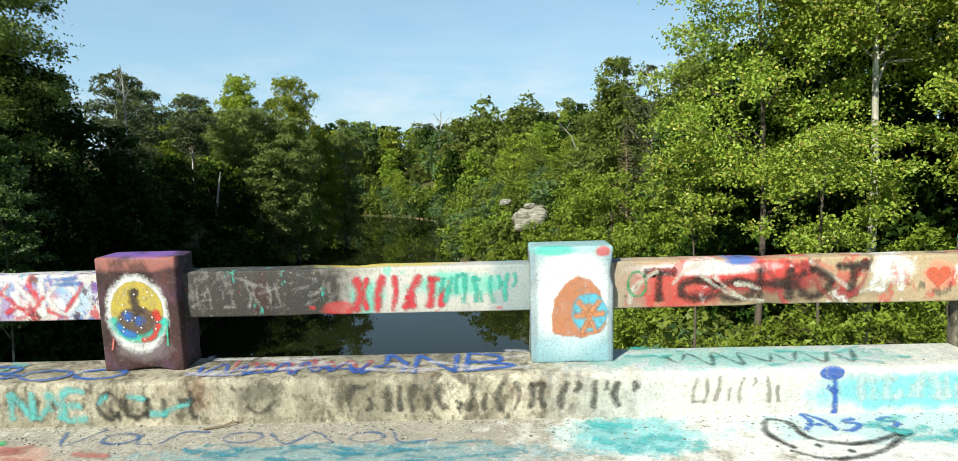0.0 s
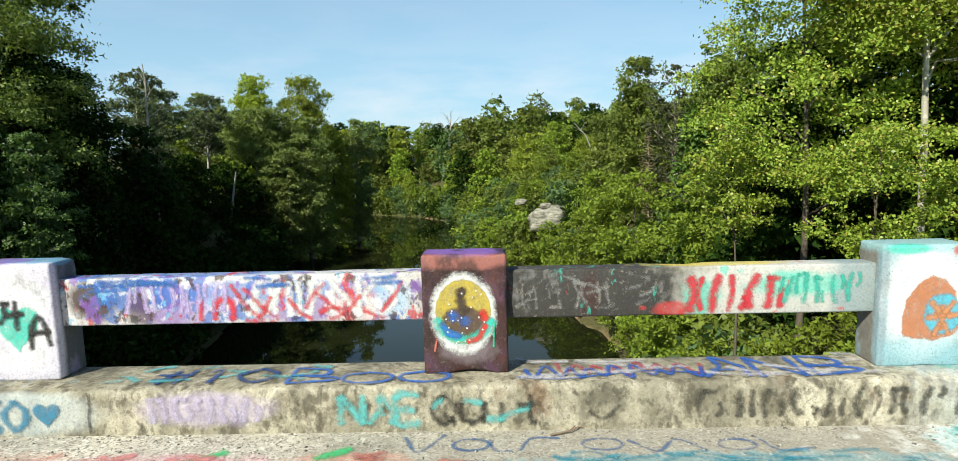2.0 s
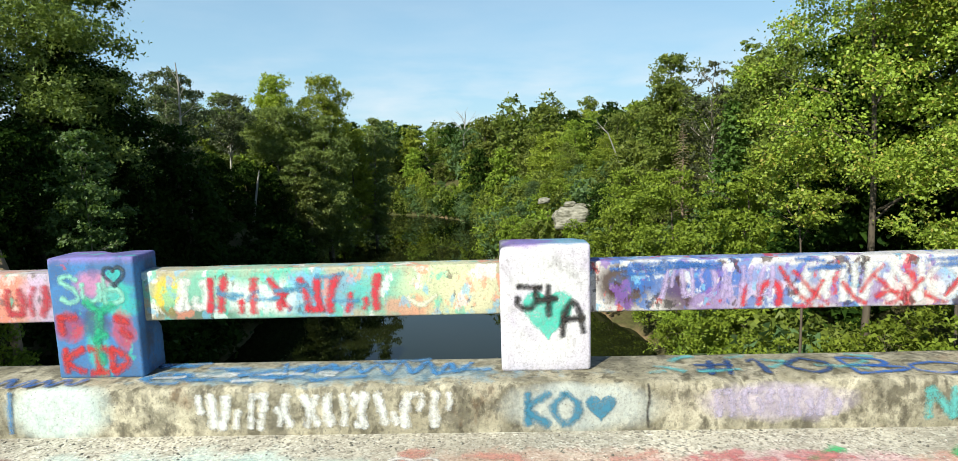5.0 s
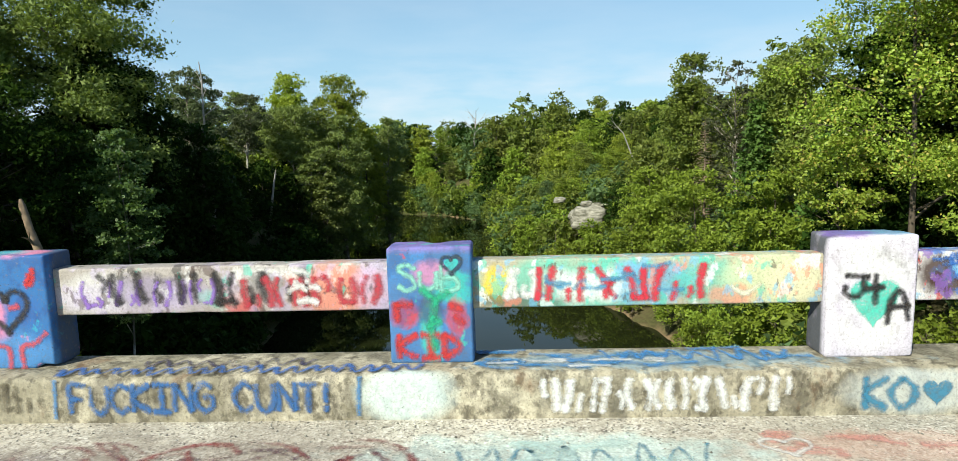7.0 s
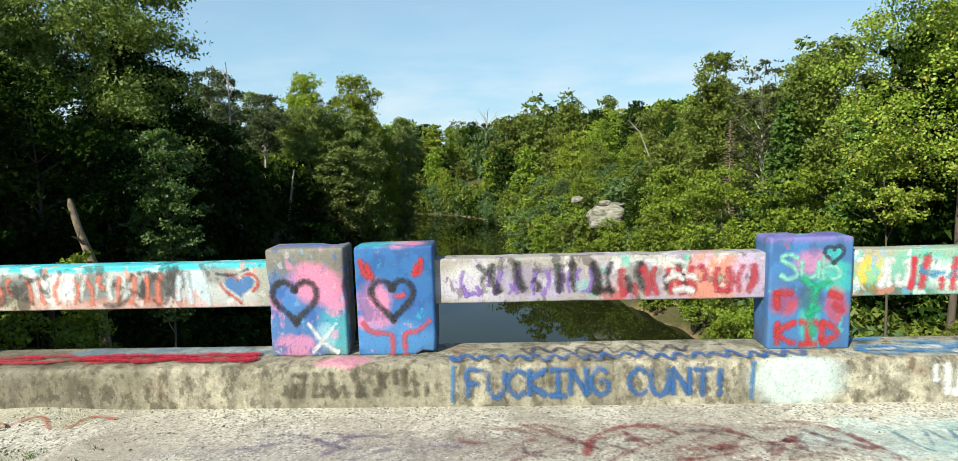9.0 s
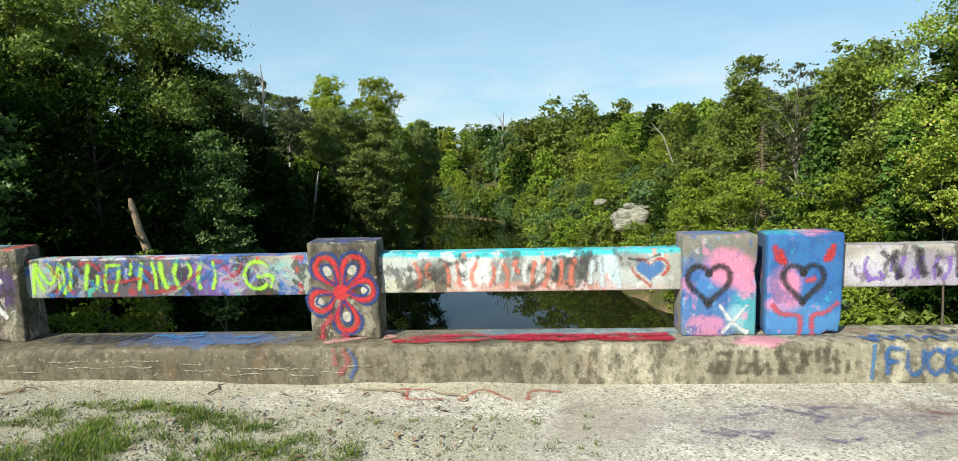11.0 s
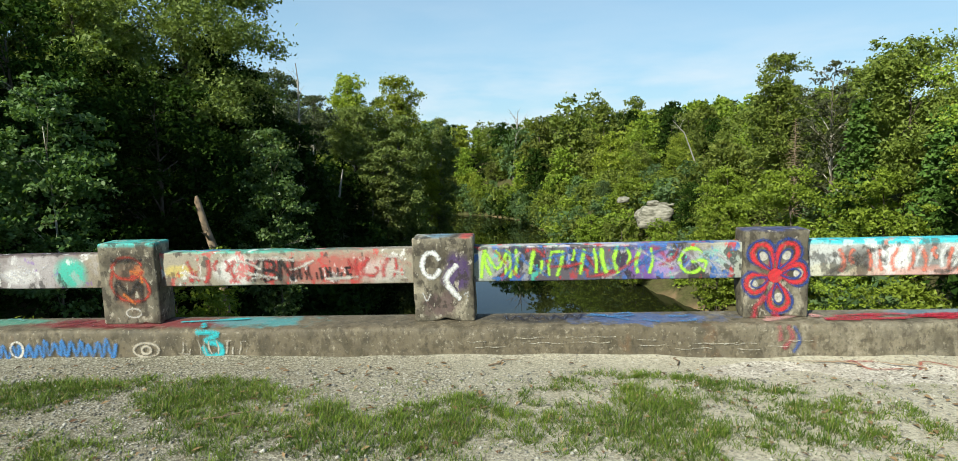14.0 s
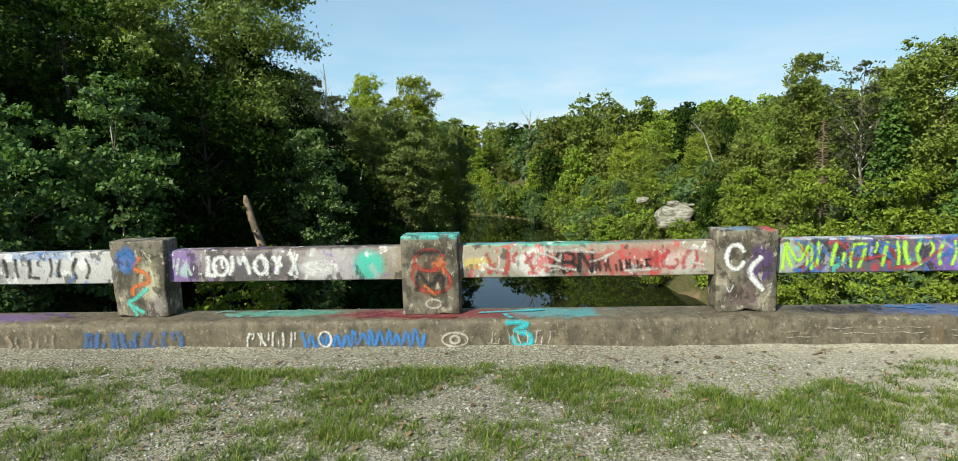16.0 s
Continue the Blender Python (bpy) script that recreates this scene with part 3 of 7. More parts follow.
    def bars(self, count, x0, x1, z0, z1, width, color, thin=0.0, name="lettering", label="", lean=0.12):
        """Writing that is only hinted at: plain sprayed bars of its size, uneven in length and spacing."""
        broad, narrow = [], []
        w = (x1 - x0) / count
        h = z1 - z0
        r = self.rng
        for i in range(count):
            c = x0 + w * (i + 0.5 + r.uniform(-0.08, 0.08))
            s = r.uniform(-1, 1) * lean * h
            b = r.uniform(-0.18, 0.18) * w
            low, top = z0 + r.uniform(0, 0.10) * h, z1 - r.uniform(0, 0.10) * h
            a = c + r.choice((-0.24, -0.16, 0.18)) * w
            broad.append([(a - s, low), (a + b, (top + low) / 2), (a + s, top)])
            if w > 1.6 * width:
                a = c + (0.26 if a < c else -0.24) * w
                mid = z0 + h * r.uniform(0.35, 0.65)
                ends = r.choice(((low, mid), (mid, top), (low, top)))
                narrow.append([(a - s * 0.5, ends[0]), (a - b, (ends[0] + ends[1]) / 2), (a + s * 0.5, ends[1])])
                level = r.choice((low, top)) * 0.9 + 0.1 * mid
                if r.random() < 0.3:
                    narrow.append([(c - 0.2 * w, level), (c + 0.2 * w, level + r.uniform(-0.08, 0.08) * h)])
        self.strokes(name, narrow, width * 0.9, color, thin + 0.05, label)
        return self.strokes(name, broad, width * 1.15, color, thin, label)

    def scribble(self, x0, x1, z0, z1, loops, width, color, thin=0.2, name="scribble", label=""):
        r = self.rng
        pts = []
        n = loops * 2
        for i in range(n + 1):
            x = x0 + (x1 - x0) * i / n
            pts.append((x + r.uniform(-0.3, 0.3) * (x1 - x0) / n, (z0 if i % 2 else z1) + r.uniform(-0.2, 0.2) * (z1 - z0)))
        return self.strokes(name, [pts], width, color, thin, label)

    def smear(self, x0, x1, z0, z1, count, width, color, thin=0.45, name="paint_smear", tilt=0.2):
        """Many short loose sprays."""
        r = self.rng
        lines = []
        for _ in range(count):
            x, z = r.uniform(x0, x1), r.uniform(z0, z1)
            dx, dz = r.uniform(0.05, 0.16) * (x1 - x0) + width, r.uniform(-tilt, tilt) * (z1 - z0)
            lines.append([(max(x0, x - dx / 2), min(z1, max(z0, z - dz))), (x, min(z1, max(z0, z + r.uniform(-0.1, 0.1) * (z1 - z0)))), (min(x + dx / 2, x1), min(z1, max(z0, z + dz)))])
        return self.strokes(name, lines, width, color, thin)


GLYPHS = {"A": "00-23-26-43-40 12-32", "B": "00-06 06-35-33-03 03-42-41-00", "C": "45-26-04-02-20-41", "D": "00-06 06-34-32-00", "F": "00-06-46 03-33", "G": "45-26-04-02-20-41-43-23",
          "H": "00-06 40-46 03-43", "I": "20-26 06-46 00-40", "J": "06-46 36-32-20-01", "K": "00-06 46-03-40", "N": "00-06 06-40 40-46", "O": "26-04-02-20-42-44-26", "Q": "26-04-02-20-42-44-26 22-40",
          "S": "45-26-05-33-41-20-01", "T": "20-26 06-46", "U": "06-02-20-42-46", "b": "06-00 03-33-41-20-00", "u": "04-01-20-41 44-40", "o": "24-03-01-20-41-43-24", "s": "34-13-32-10-00",
          "t": "26-21-30 04-44", "E": "46-06-00-40 03-33", "Y": "06-23-46 23-20", "i": "24-20 26-26", "n": "00-04 02-14-34-43-40", "!": "16-12 10-11", "#": "10-26 30-46 02-42 04-44", "1": "15-26-20", "0": "26-04-02-20-42-44-26"}


def ring(cx, cz, rx, rz, n=14, a0=0.0, a1=6.2832):
    return [(cx + rx * math.cos(a0 + (a1 - a0) * i / n), cz + rz * math.sin(a0 + (a1 - a0) * i / n)) for i in range(n + 1)]


def heart(cx, cz, s, k=1.0):
    out = []
    for i in range(25):
        t = 2 * math.pi * i / 24
        out.append((cx + s * 0.0625 * 16 * math.sin(t) ** 3 * k, cz + s * 0.0625 * (13 * math.cos(t) - 5 * math.cos(2 * t) - 2 * math.cos(3 * t) - math.cos(4 * t))))
    return out


# -- deck, kerb --
DECK = painted("deck_concrete", [((0.30, 0.275, 0.22), (-1.5, -0.42, 0), (1.7, 0.5, BIG), 0.6, 0.7), ((0.34, 0.30, 0.24), 0.9, 0.45, 0.65, 0.8), ((0.10, 0.085, 0.07), 5.0, 0.55, 0.75, 0.5), ((0.84, 0.84, 0.80), (2.0, -0.4, 0), (2.0, 0.6, BIG), 0.8, 0.9), (CYAN, (0.25, -0.38, 0), (0.35, 0.22, BIG), 0.6, 0.45), (CYAN, (1.7, -0.3, 0), (0.9, 0.2, BIG), 0.35, 0.9),
                                 ((0.10, 0.36, 0.42), (-1.1, -0.55, 0), (1.1, 0.12, BIG), 0.45, 0.9), (PINK, (-3.9, -0.55, 0), (0.7, 0.14, BIG), 0.35, 0.7), (SALMON, (-4.9, -0.5, 0), (0.8, 0.16, BIG), 0.18, 0.7), ((0.55, 0.75, 0.72), (-6.6, -0.6, 0), (0.9, 0.25, BIG), 0.5, 0.6),
                                 (MAROON, (-8.3, -0.62, 0), (1.4, 0.22, BIG), 0.3, 0.9), ((0.16, 0.13, 0.20), (-9.9, -0.75, 0), (0.9, 0.25, BIG), 0.2, 0.9), (SALMON, (-3.0, -0.55, 0), (0.4, 0.14, BIG), 0.35, 0.7)],
               tone=(0.72, 0.67, 0.56), dark=(0.26, 0.235, 0.18), wear=0.85, stain=0.2, pebbly=True)
bm = bmesh.new()
box(bm, -60, 40, -8.2, -0.168, -0.7, 0.0)
deck = tagged(new("deck", bm_mesh("deck", bm, DECK)), "worn concrete bridge deck with faded spray paint", "bridge deck", kind="structure")

KERB = painted("kerb_concrete", [((0.20, 0.18, 0.12), 2.0, 0.40, 0.62, 0.55), ((0.105, 0.083, 0.050), (-19.2, 0, 0.1), (8.4, BIG, BIG), 0.88, 0.12), ((0.045, 0.040, 0.027), 5.0, 0.52, 0.66, 0.6), ((0.30, 0.25, 0.16), 4.0, 0.56, 0.72, 0.35), ((0.06, 0.050, 0.030), 13.0, 0.52, 0.62, 0.7), ((0.17, 0.075, 0.028), 3.0, 0.60, 0.68, 0.5), ((0.40, 0.36, 0.27), 30.0, 0.62, 0.72, 0.25), ((0.035, 0.028, 0.018), 27.0, 0.56, 0.62, 0.45),
                                 ((0.78, 0.79, 0.74), (1.5, 0.0, 0.13), (1.5, BIG, BIG), 0.62, 0.25), (SKY, (1.0, 0.0, 0.26), (0.9, 0.2, 0.03), 0.25, 0.9), (TEAL, (0.9, 0.05, 0.26), (0.8, 0.16, 0.03), 0.4, 1.0), (CYAN, (1.75, -0.17, 0.12), (0.5, 0.05, 0.10), 0.7, 0.5), ((0.60, 0.72, 0.70), (-7.38, -0.17, 0.14), (0.25, 0.10, 0.16), 0.7, 0.15),
                                 ((0.55, 0.62, 0.62), (-4.75, -0.17, 0.13), (0.36, 0.05, 0.13), 0.5, 0.2), (SKY, (-6.0, 0.0, 0.26), (1.0, 0.14, 0.03), 0.35, 0.8), (LAVENDER, (-3.8, -0.17, 0.14), (0.36, 0.05, 0.09), 0.45, 0.4),
                                 ((0.20, 0.03, 0.035), (-17.3, 0.03, 0.26), (0.9, 0.15, 0.03), 0.85, 0.4), (CYAN, (-16.4, 0.05, 0.26), (0.45, 0.15, 0.03), 0.4, 0.7), (BLUE, (-13.5, 0.03, 0.26), (0.6, 0.15, 0.03), 0.45, 0.7), (BLACK, (-14.2, 0.06, 0.26), (0.45, 0.13, 0.03), 0.65, 0.6),
                                 (TEAL, (-18.6, 0.1, 0.26), (0.5, 0.1, 0.03), 0.4, 0.6), (PURPLE, (-21.2, 0.02, 0.26), (0.7, 0.14, 0.03), 0.4, 0.6), (PINK, (-9.9, -0.1, 0.26), (0.16, 0.1, 0.04), 0.6, 0.4), (SKY, (-11.0, 0.12, 0.26), (0.8, 0.10, 0.03), 0.3, 0.7), (MAROON, (-20.3, 0, 0.26), (0.5, 0.12, 0.03), 0.25, 0.7)],
               tone=(0.64, 0.58, 0.44), dark=(0.24, 0.21, 0.14), wear=0.35, stain=0.6, olive=True)


def kerb_mesh():
    """A long cast kerb: straight faces, worn and chipped upper arris."""
    prof = [(-0.168, -0.7), (-0.170, -0.02), (-0.170, 0.05), (-0.169, 0.10), (-0.168, 0.15), (-0.167, 0.19), (-0.165, 0.222), (-0.157, 0.240), (-0.140, 0.249), (-0.06, 0.25), (0.03, 0.25), (0.12, 0.25), (0.20, 0.249), (0.226, 0.243), (0.236, 0.225), (0.236, -0.7)]
    xs = np.concatenate([np.linspace(-60, -23, 60)[:-1], np.arange(-23, 5.001, 0.05), np.linspace(5, 40, 60)[1:]])
    vs, fs = [], []
    n = len(prof)
    for x in xs:
        chip = max(0.0, noise.noise(Vector((x * 3.1, 1.7, 0))) - 0.10) * 0.045 + max(0.0, noise.noise(Vector((x * 11, 4.2, 0))) - 0.2) * 0.03
        sag = 0.004 * noise.noise(Vector((x * 0.7, 0, 3)))
        for k, (y, z) in enumerate(prof):
            j = noise.noise_vector(Vector((x * 8, y * 30, z * 30))) * 0.0010
            c = chip if k in (6, 7, 8) else chip * 0.3 if k == 5 else 0.0
            vs.append((x, y + j.y + c * 0.8, z + j.z - c * 0.8 + (sag if z > 0.1 else 0)))
    for i in range(len(xs) - 1):
        for k in range(n - 1):
            a = i * n + k
            fs.append((a, a + n, a + n + 1, a + 1))
    me = raw_mesh("kerb", vs, fs, KERB)
    for p in me.polygons:
        p.use_smooth = True
    return me


kerb = tagged(new("kerb", kerb_mesh()), "low weathered concrete kerb with faded spray paint", "kerb", kind="structure")

# -- posts and rail beams with their paint --
G = (0.42, 0.40, 0.33)


def blob(c, x, z, rx, rz, s=0.9, rag=0.35, ry=BIG):
    return (c, (x, 0, z), (rx, ry, rz), s, rag)


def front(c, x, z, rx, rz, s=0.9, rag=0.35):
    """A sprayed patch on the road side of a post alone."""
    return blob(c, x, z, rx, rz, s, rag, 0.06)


def cap(c, s=0.85, rag=0.25):
    return (c, (0, 0.1, 0.68), (BIG, BIG, 0.065), s, rag)


# posts 3-6: first coat is darker side paint, deepened to carry the shade
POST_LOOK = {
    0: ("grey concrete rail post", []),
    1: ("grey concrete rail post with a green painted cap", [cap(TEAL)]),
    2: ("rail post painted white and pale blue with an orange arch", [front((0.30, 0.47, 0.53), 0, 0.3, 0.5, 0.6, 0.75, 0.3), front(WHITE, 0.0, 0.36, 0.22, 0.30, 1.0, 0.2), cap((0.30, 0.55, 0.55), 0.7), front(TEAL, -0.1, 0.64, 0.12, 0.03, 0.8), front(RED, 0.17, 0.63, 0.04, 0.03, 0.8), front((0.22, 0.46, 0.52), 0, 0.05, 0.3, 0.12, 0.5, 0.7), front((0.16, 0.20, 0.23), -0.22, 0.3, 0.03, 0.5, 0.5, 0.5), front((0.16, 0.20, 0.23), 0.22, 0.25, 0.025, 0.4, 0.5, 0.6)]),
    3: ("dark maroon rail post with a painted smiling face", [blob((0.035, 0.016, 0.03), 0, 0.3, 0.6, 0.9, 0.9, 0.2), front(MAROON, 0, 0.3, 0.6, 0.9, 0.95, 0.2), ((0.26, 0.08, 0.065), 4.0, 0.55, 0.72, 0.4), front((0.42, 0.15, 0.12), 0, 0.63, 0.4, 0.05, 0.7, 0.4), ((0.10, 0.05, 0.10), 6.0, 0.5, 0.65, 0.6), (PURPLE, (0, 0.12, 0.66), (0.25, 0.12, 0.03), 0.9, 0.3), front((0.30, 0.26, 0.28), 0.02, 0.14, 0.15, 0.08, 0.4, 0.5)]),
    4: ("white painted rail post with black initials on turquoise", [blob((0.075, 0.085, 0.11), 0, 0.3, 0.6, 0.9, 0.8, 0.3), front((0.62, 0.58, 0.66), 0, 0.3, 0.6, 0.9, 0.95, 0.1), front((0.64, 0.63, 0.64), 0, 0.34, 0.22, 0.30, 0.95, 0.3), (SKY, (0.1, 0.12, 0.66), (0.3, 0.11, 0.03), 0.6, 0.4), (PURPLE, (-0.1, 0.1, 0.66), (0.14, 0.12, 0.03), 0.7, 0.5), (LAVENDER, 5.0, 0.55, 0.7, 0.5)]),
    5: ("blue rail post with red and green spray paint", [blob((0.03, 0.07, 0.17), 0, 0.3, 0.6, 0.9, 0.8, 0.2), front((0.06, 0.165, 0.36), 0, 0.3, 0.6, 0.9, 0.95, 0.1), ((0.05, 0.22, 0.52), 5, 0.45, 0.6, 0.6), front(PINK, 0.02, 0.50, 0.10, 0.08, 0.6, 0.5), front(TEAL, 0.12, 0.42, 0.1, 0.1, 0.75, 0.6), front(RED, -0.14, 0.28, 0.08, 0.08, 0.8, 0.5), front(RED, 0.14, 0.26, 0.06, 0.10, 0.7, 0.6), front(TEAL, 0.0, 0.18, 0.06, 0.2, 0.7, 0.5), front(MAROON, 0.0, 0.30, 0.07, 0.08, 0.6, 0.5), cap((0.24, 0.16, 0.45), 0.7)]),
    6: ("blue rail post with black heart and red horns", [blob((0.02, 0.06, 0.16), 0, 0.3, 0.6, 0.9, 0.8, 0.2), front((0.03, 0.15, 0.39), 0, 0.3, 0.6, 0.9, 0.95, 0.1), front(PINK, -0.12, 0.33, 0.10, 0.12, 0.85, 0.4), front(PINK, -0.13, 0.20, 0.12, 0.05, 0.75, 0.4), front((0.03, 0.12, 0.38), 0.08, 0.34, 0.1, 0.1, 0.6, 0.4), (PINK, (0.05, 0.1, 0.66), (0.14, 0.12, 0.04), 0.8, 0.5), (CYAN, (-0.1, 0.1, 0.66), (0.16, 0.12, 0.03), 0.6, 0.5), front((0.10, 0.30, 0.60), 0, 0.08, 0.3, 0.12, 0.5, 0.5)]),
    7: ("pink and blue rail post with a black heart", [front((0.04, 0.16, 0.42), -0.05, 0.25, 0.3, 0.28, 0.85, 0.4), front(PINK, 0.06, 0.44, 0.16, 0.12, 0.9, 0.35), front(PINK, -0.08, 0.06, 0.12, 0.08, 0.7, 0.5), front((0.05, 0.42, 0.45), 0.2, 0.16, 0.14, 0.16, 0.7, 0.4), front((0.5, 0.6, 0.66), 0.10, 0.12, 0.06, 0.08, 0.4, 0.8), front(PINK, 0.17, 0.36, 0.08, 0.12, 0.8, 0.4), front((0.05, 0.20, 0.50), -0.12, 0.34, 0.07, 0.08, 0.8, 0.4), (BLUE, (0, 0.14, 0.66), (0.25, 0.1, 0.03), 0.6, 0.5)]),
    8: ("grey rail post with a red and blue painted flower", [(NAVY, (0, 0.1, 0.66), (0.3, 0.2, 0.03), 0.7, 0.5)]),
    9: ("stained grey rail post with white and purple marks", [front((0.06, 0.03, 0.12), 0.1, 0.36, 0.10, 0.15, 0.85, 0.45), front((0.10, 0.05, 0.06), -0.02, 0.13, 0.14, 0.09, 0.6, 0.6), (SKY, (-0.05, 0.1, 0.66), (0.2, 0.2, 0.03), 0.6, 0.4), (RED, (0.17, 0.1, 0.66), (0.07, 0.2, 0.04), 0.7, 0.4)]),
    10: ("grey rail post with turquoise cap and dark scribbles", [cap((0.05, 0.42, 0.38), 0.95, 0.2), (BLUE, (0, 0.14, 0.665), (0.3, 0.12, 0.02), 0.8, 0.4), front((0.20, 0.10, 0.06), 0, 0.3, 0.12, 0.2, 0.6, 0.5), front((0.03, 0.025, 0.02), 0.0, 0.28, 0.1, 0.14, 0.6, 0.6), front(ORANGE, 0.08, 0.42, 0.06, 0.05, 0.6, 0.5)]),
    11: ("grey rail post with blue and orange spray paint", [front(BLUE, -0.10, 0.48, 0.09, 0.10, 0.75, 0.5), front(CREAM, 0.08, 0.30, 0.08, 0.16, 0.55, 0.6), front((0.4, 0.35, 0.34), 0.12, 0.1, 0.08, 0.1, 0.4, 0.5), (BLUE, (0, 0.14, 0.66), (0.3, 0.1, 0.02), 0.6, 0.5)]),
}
POST_MOTTLE = {
    2: [((0.30, 0.46, 0.52), 7, 0.57, 0.66, 0.45)],
    3: [((0.018, 0.010, 0.010), 6, 0.50, 0.60, 0.65), ((0.20, 0.05, 0.05), 9, 0.62, 0.68, 0.5)],
    4: [((0.40, 0.37, 0.44), 9, 0.58, 0.66, 0.35), ((0.28, 0.26, 0.27), 14, 0.62, 0.68, 0.4)],
    5: [((0.03, 0.09, 0.25), 7, 0.53, 0.60, 0.5), (TEAL, 9, 0.62, 0.66, 0.6), (RED, 9, 0.635, 0.67, 0.6)],
    6: [((0.02, 0.08, 0.26), 8, 0.52, 0.60, 0.6), (PINK, 10, 0.63, 0.67, 0.45), (CYAN, 9, 0.65, 0.69, 0.4)],
    7: [(PINK, 9, 0.57, 0.62, 0.55), ((0.03, 0.10, 0.32), 9, 0.55, 0.61, 0.7), (SKY, 10, 0.61, 0.65, 0.5), ((0.55, 0.55, 0.58), 11, 0.63, 0.67, 0.5)],
}
posts = {}
for i, x in enumerate(POST_X):
    look_i = POST_LOOK.get(i, POST_LOOK[0])
    dirty = i >= 8 or i in (0, 1)
    grime = [((0.055, 0.045, 0.030), 7.0, 0.48, 0.60, 0.8), ((0.40, 0.355, 0.26), 5.0, 0.56, 0.63, 0.6), ((0.030, 0.024, 0.017), 15.0, 0.51, 0.58, 0.75), ((0.46, 0.42, 0.33), 18.0, 0.60, 0.65, 0.65)] if dirty else [((0.10, 0.09, 0.085), 8.0, 0.60, 0.72, 0.4)]
    grime = grime + POST_MOTTLE.get(i, [])
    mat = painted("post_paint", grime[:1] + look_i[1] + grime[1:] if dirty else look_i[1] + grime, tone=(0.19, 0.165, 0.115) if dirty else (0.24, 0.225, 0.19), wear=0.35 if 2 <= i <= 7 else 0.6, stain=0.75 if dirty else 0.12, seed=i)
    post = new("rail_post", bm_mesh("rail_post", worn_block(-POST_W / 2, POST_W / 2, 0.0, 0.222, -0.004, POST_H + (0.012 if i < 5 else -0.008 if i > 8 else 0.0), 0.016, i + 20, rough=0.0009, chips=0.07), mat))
    post.location = (x, 0, CURB_Z)
    tagged(post, look_i[0], "post", "posts of the bridge rail")
    posts[i] = post

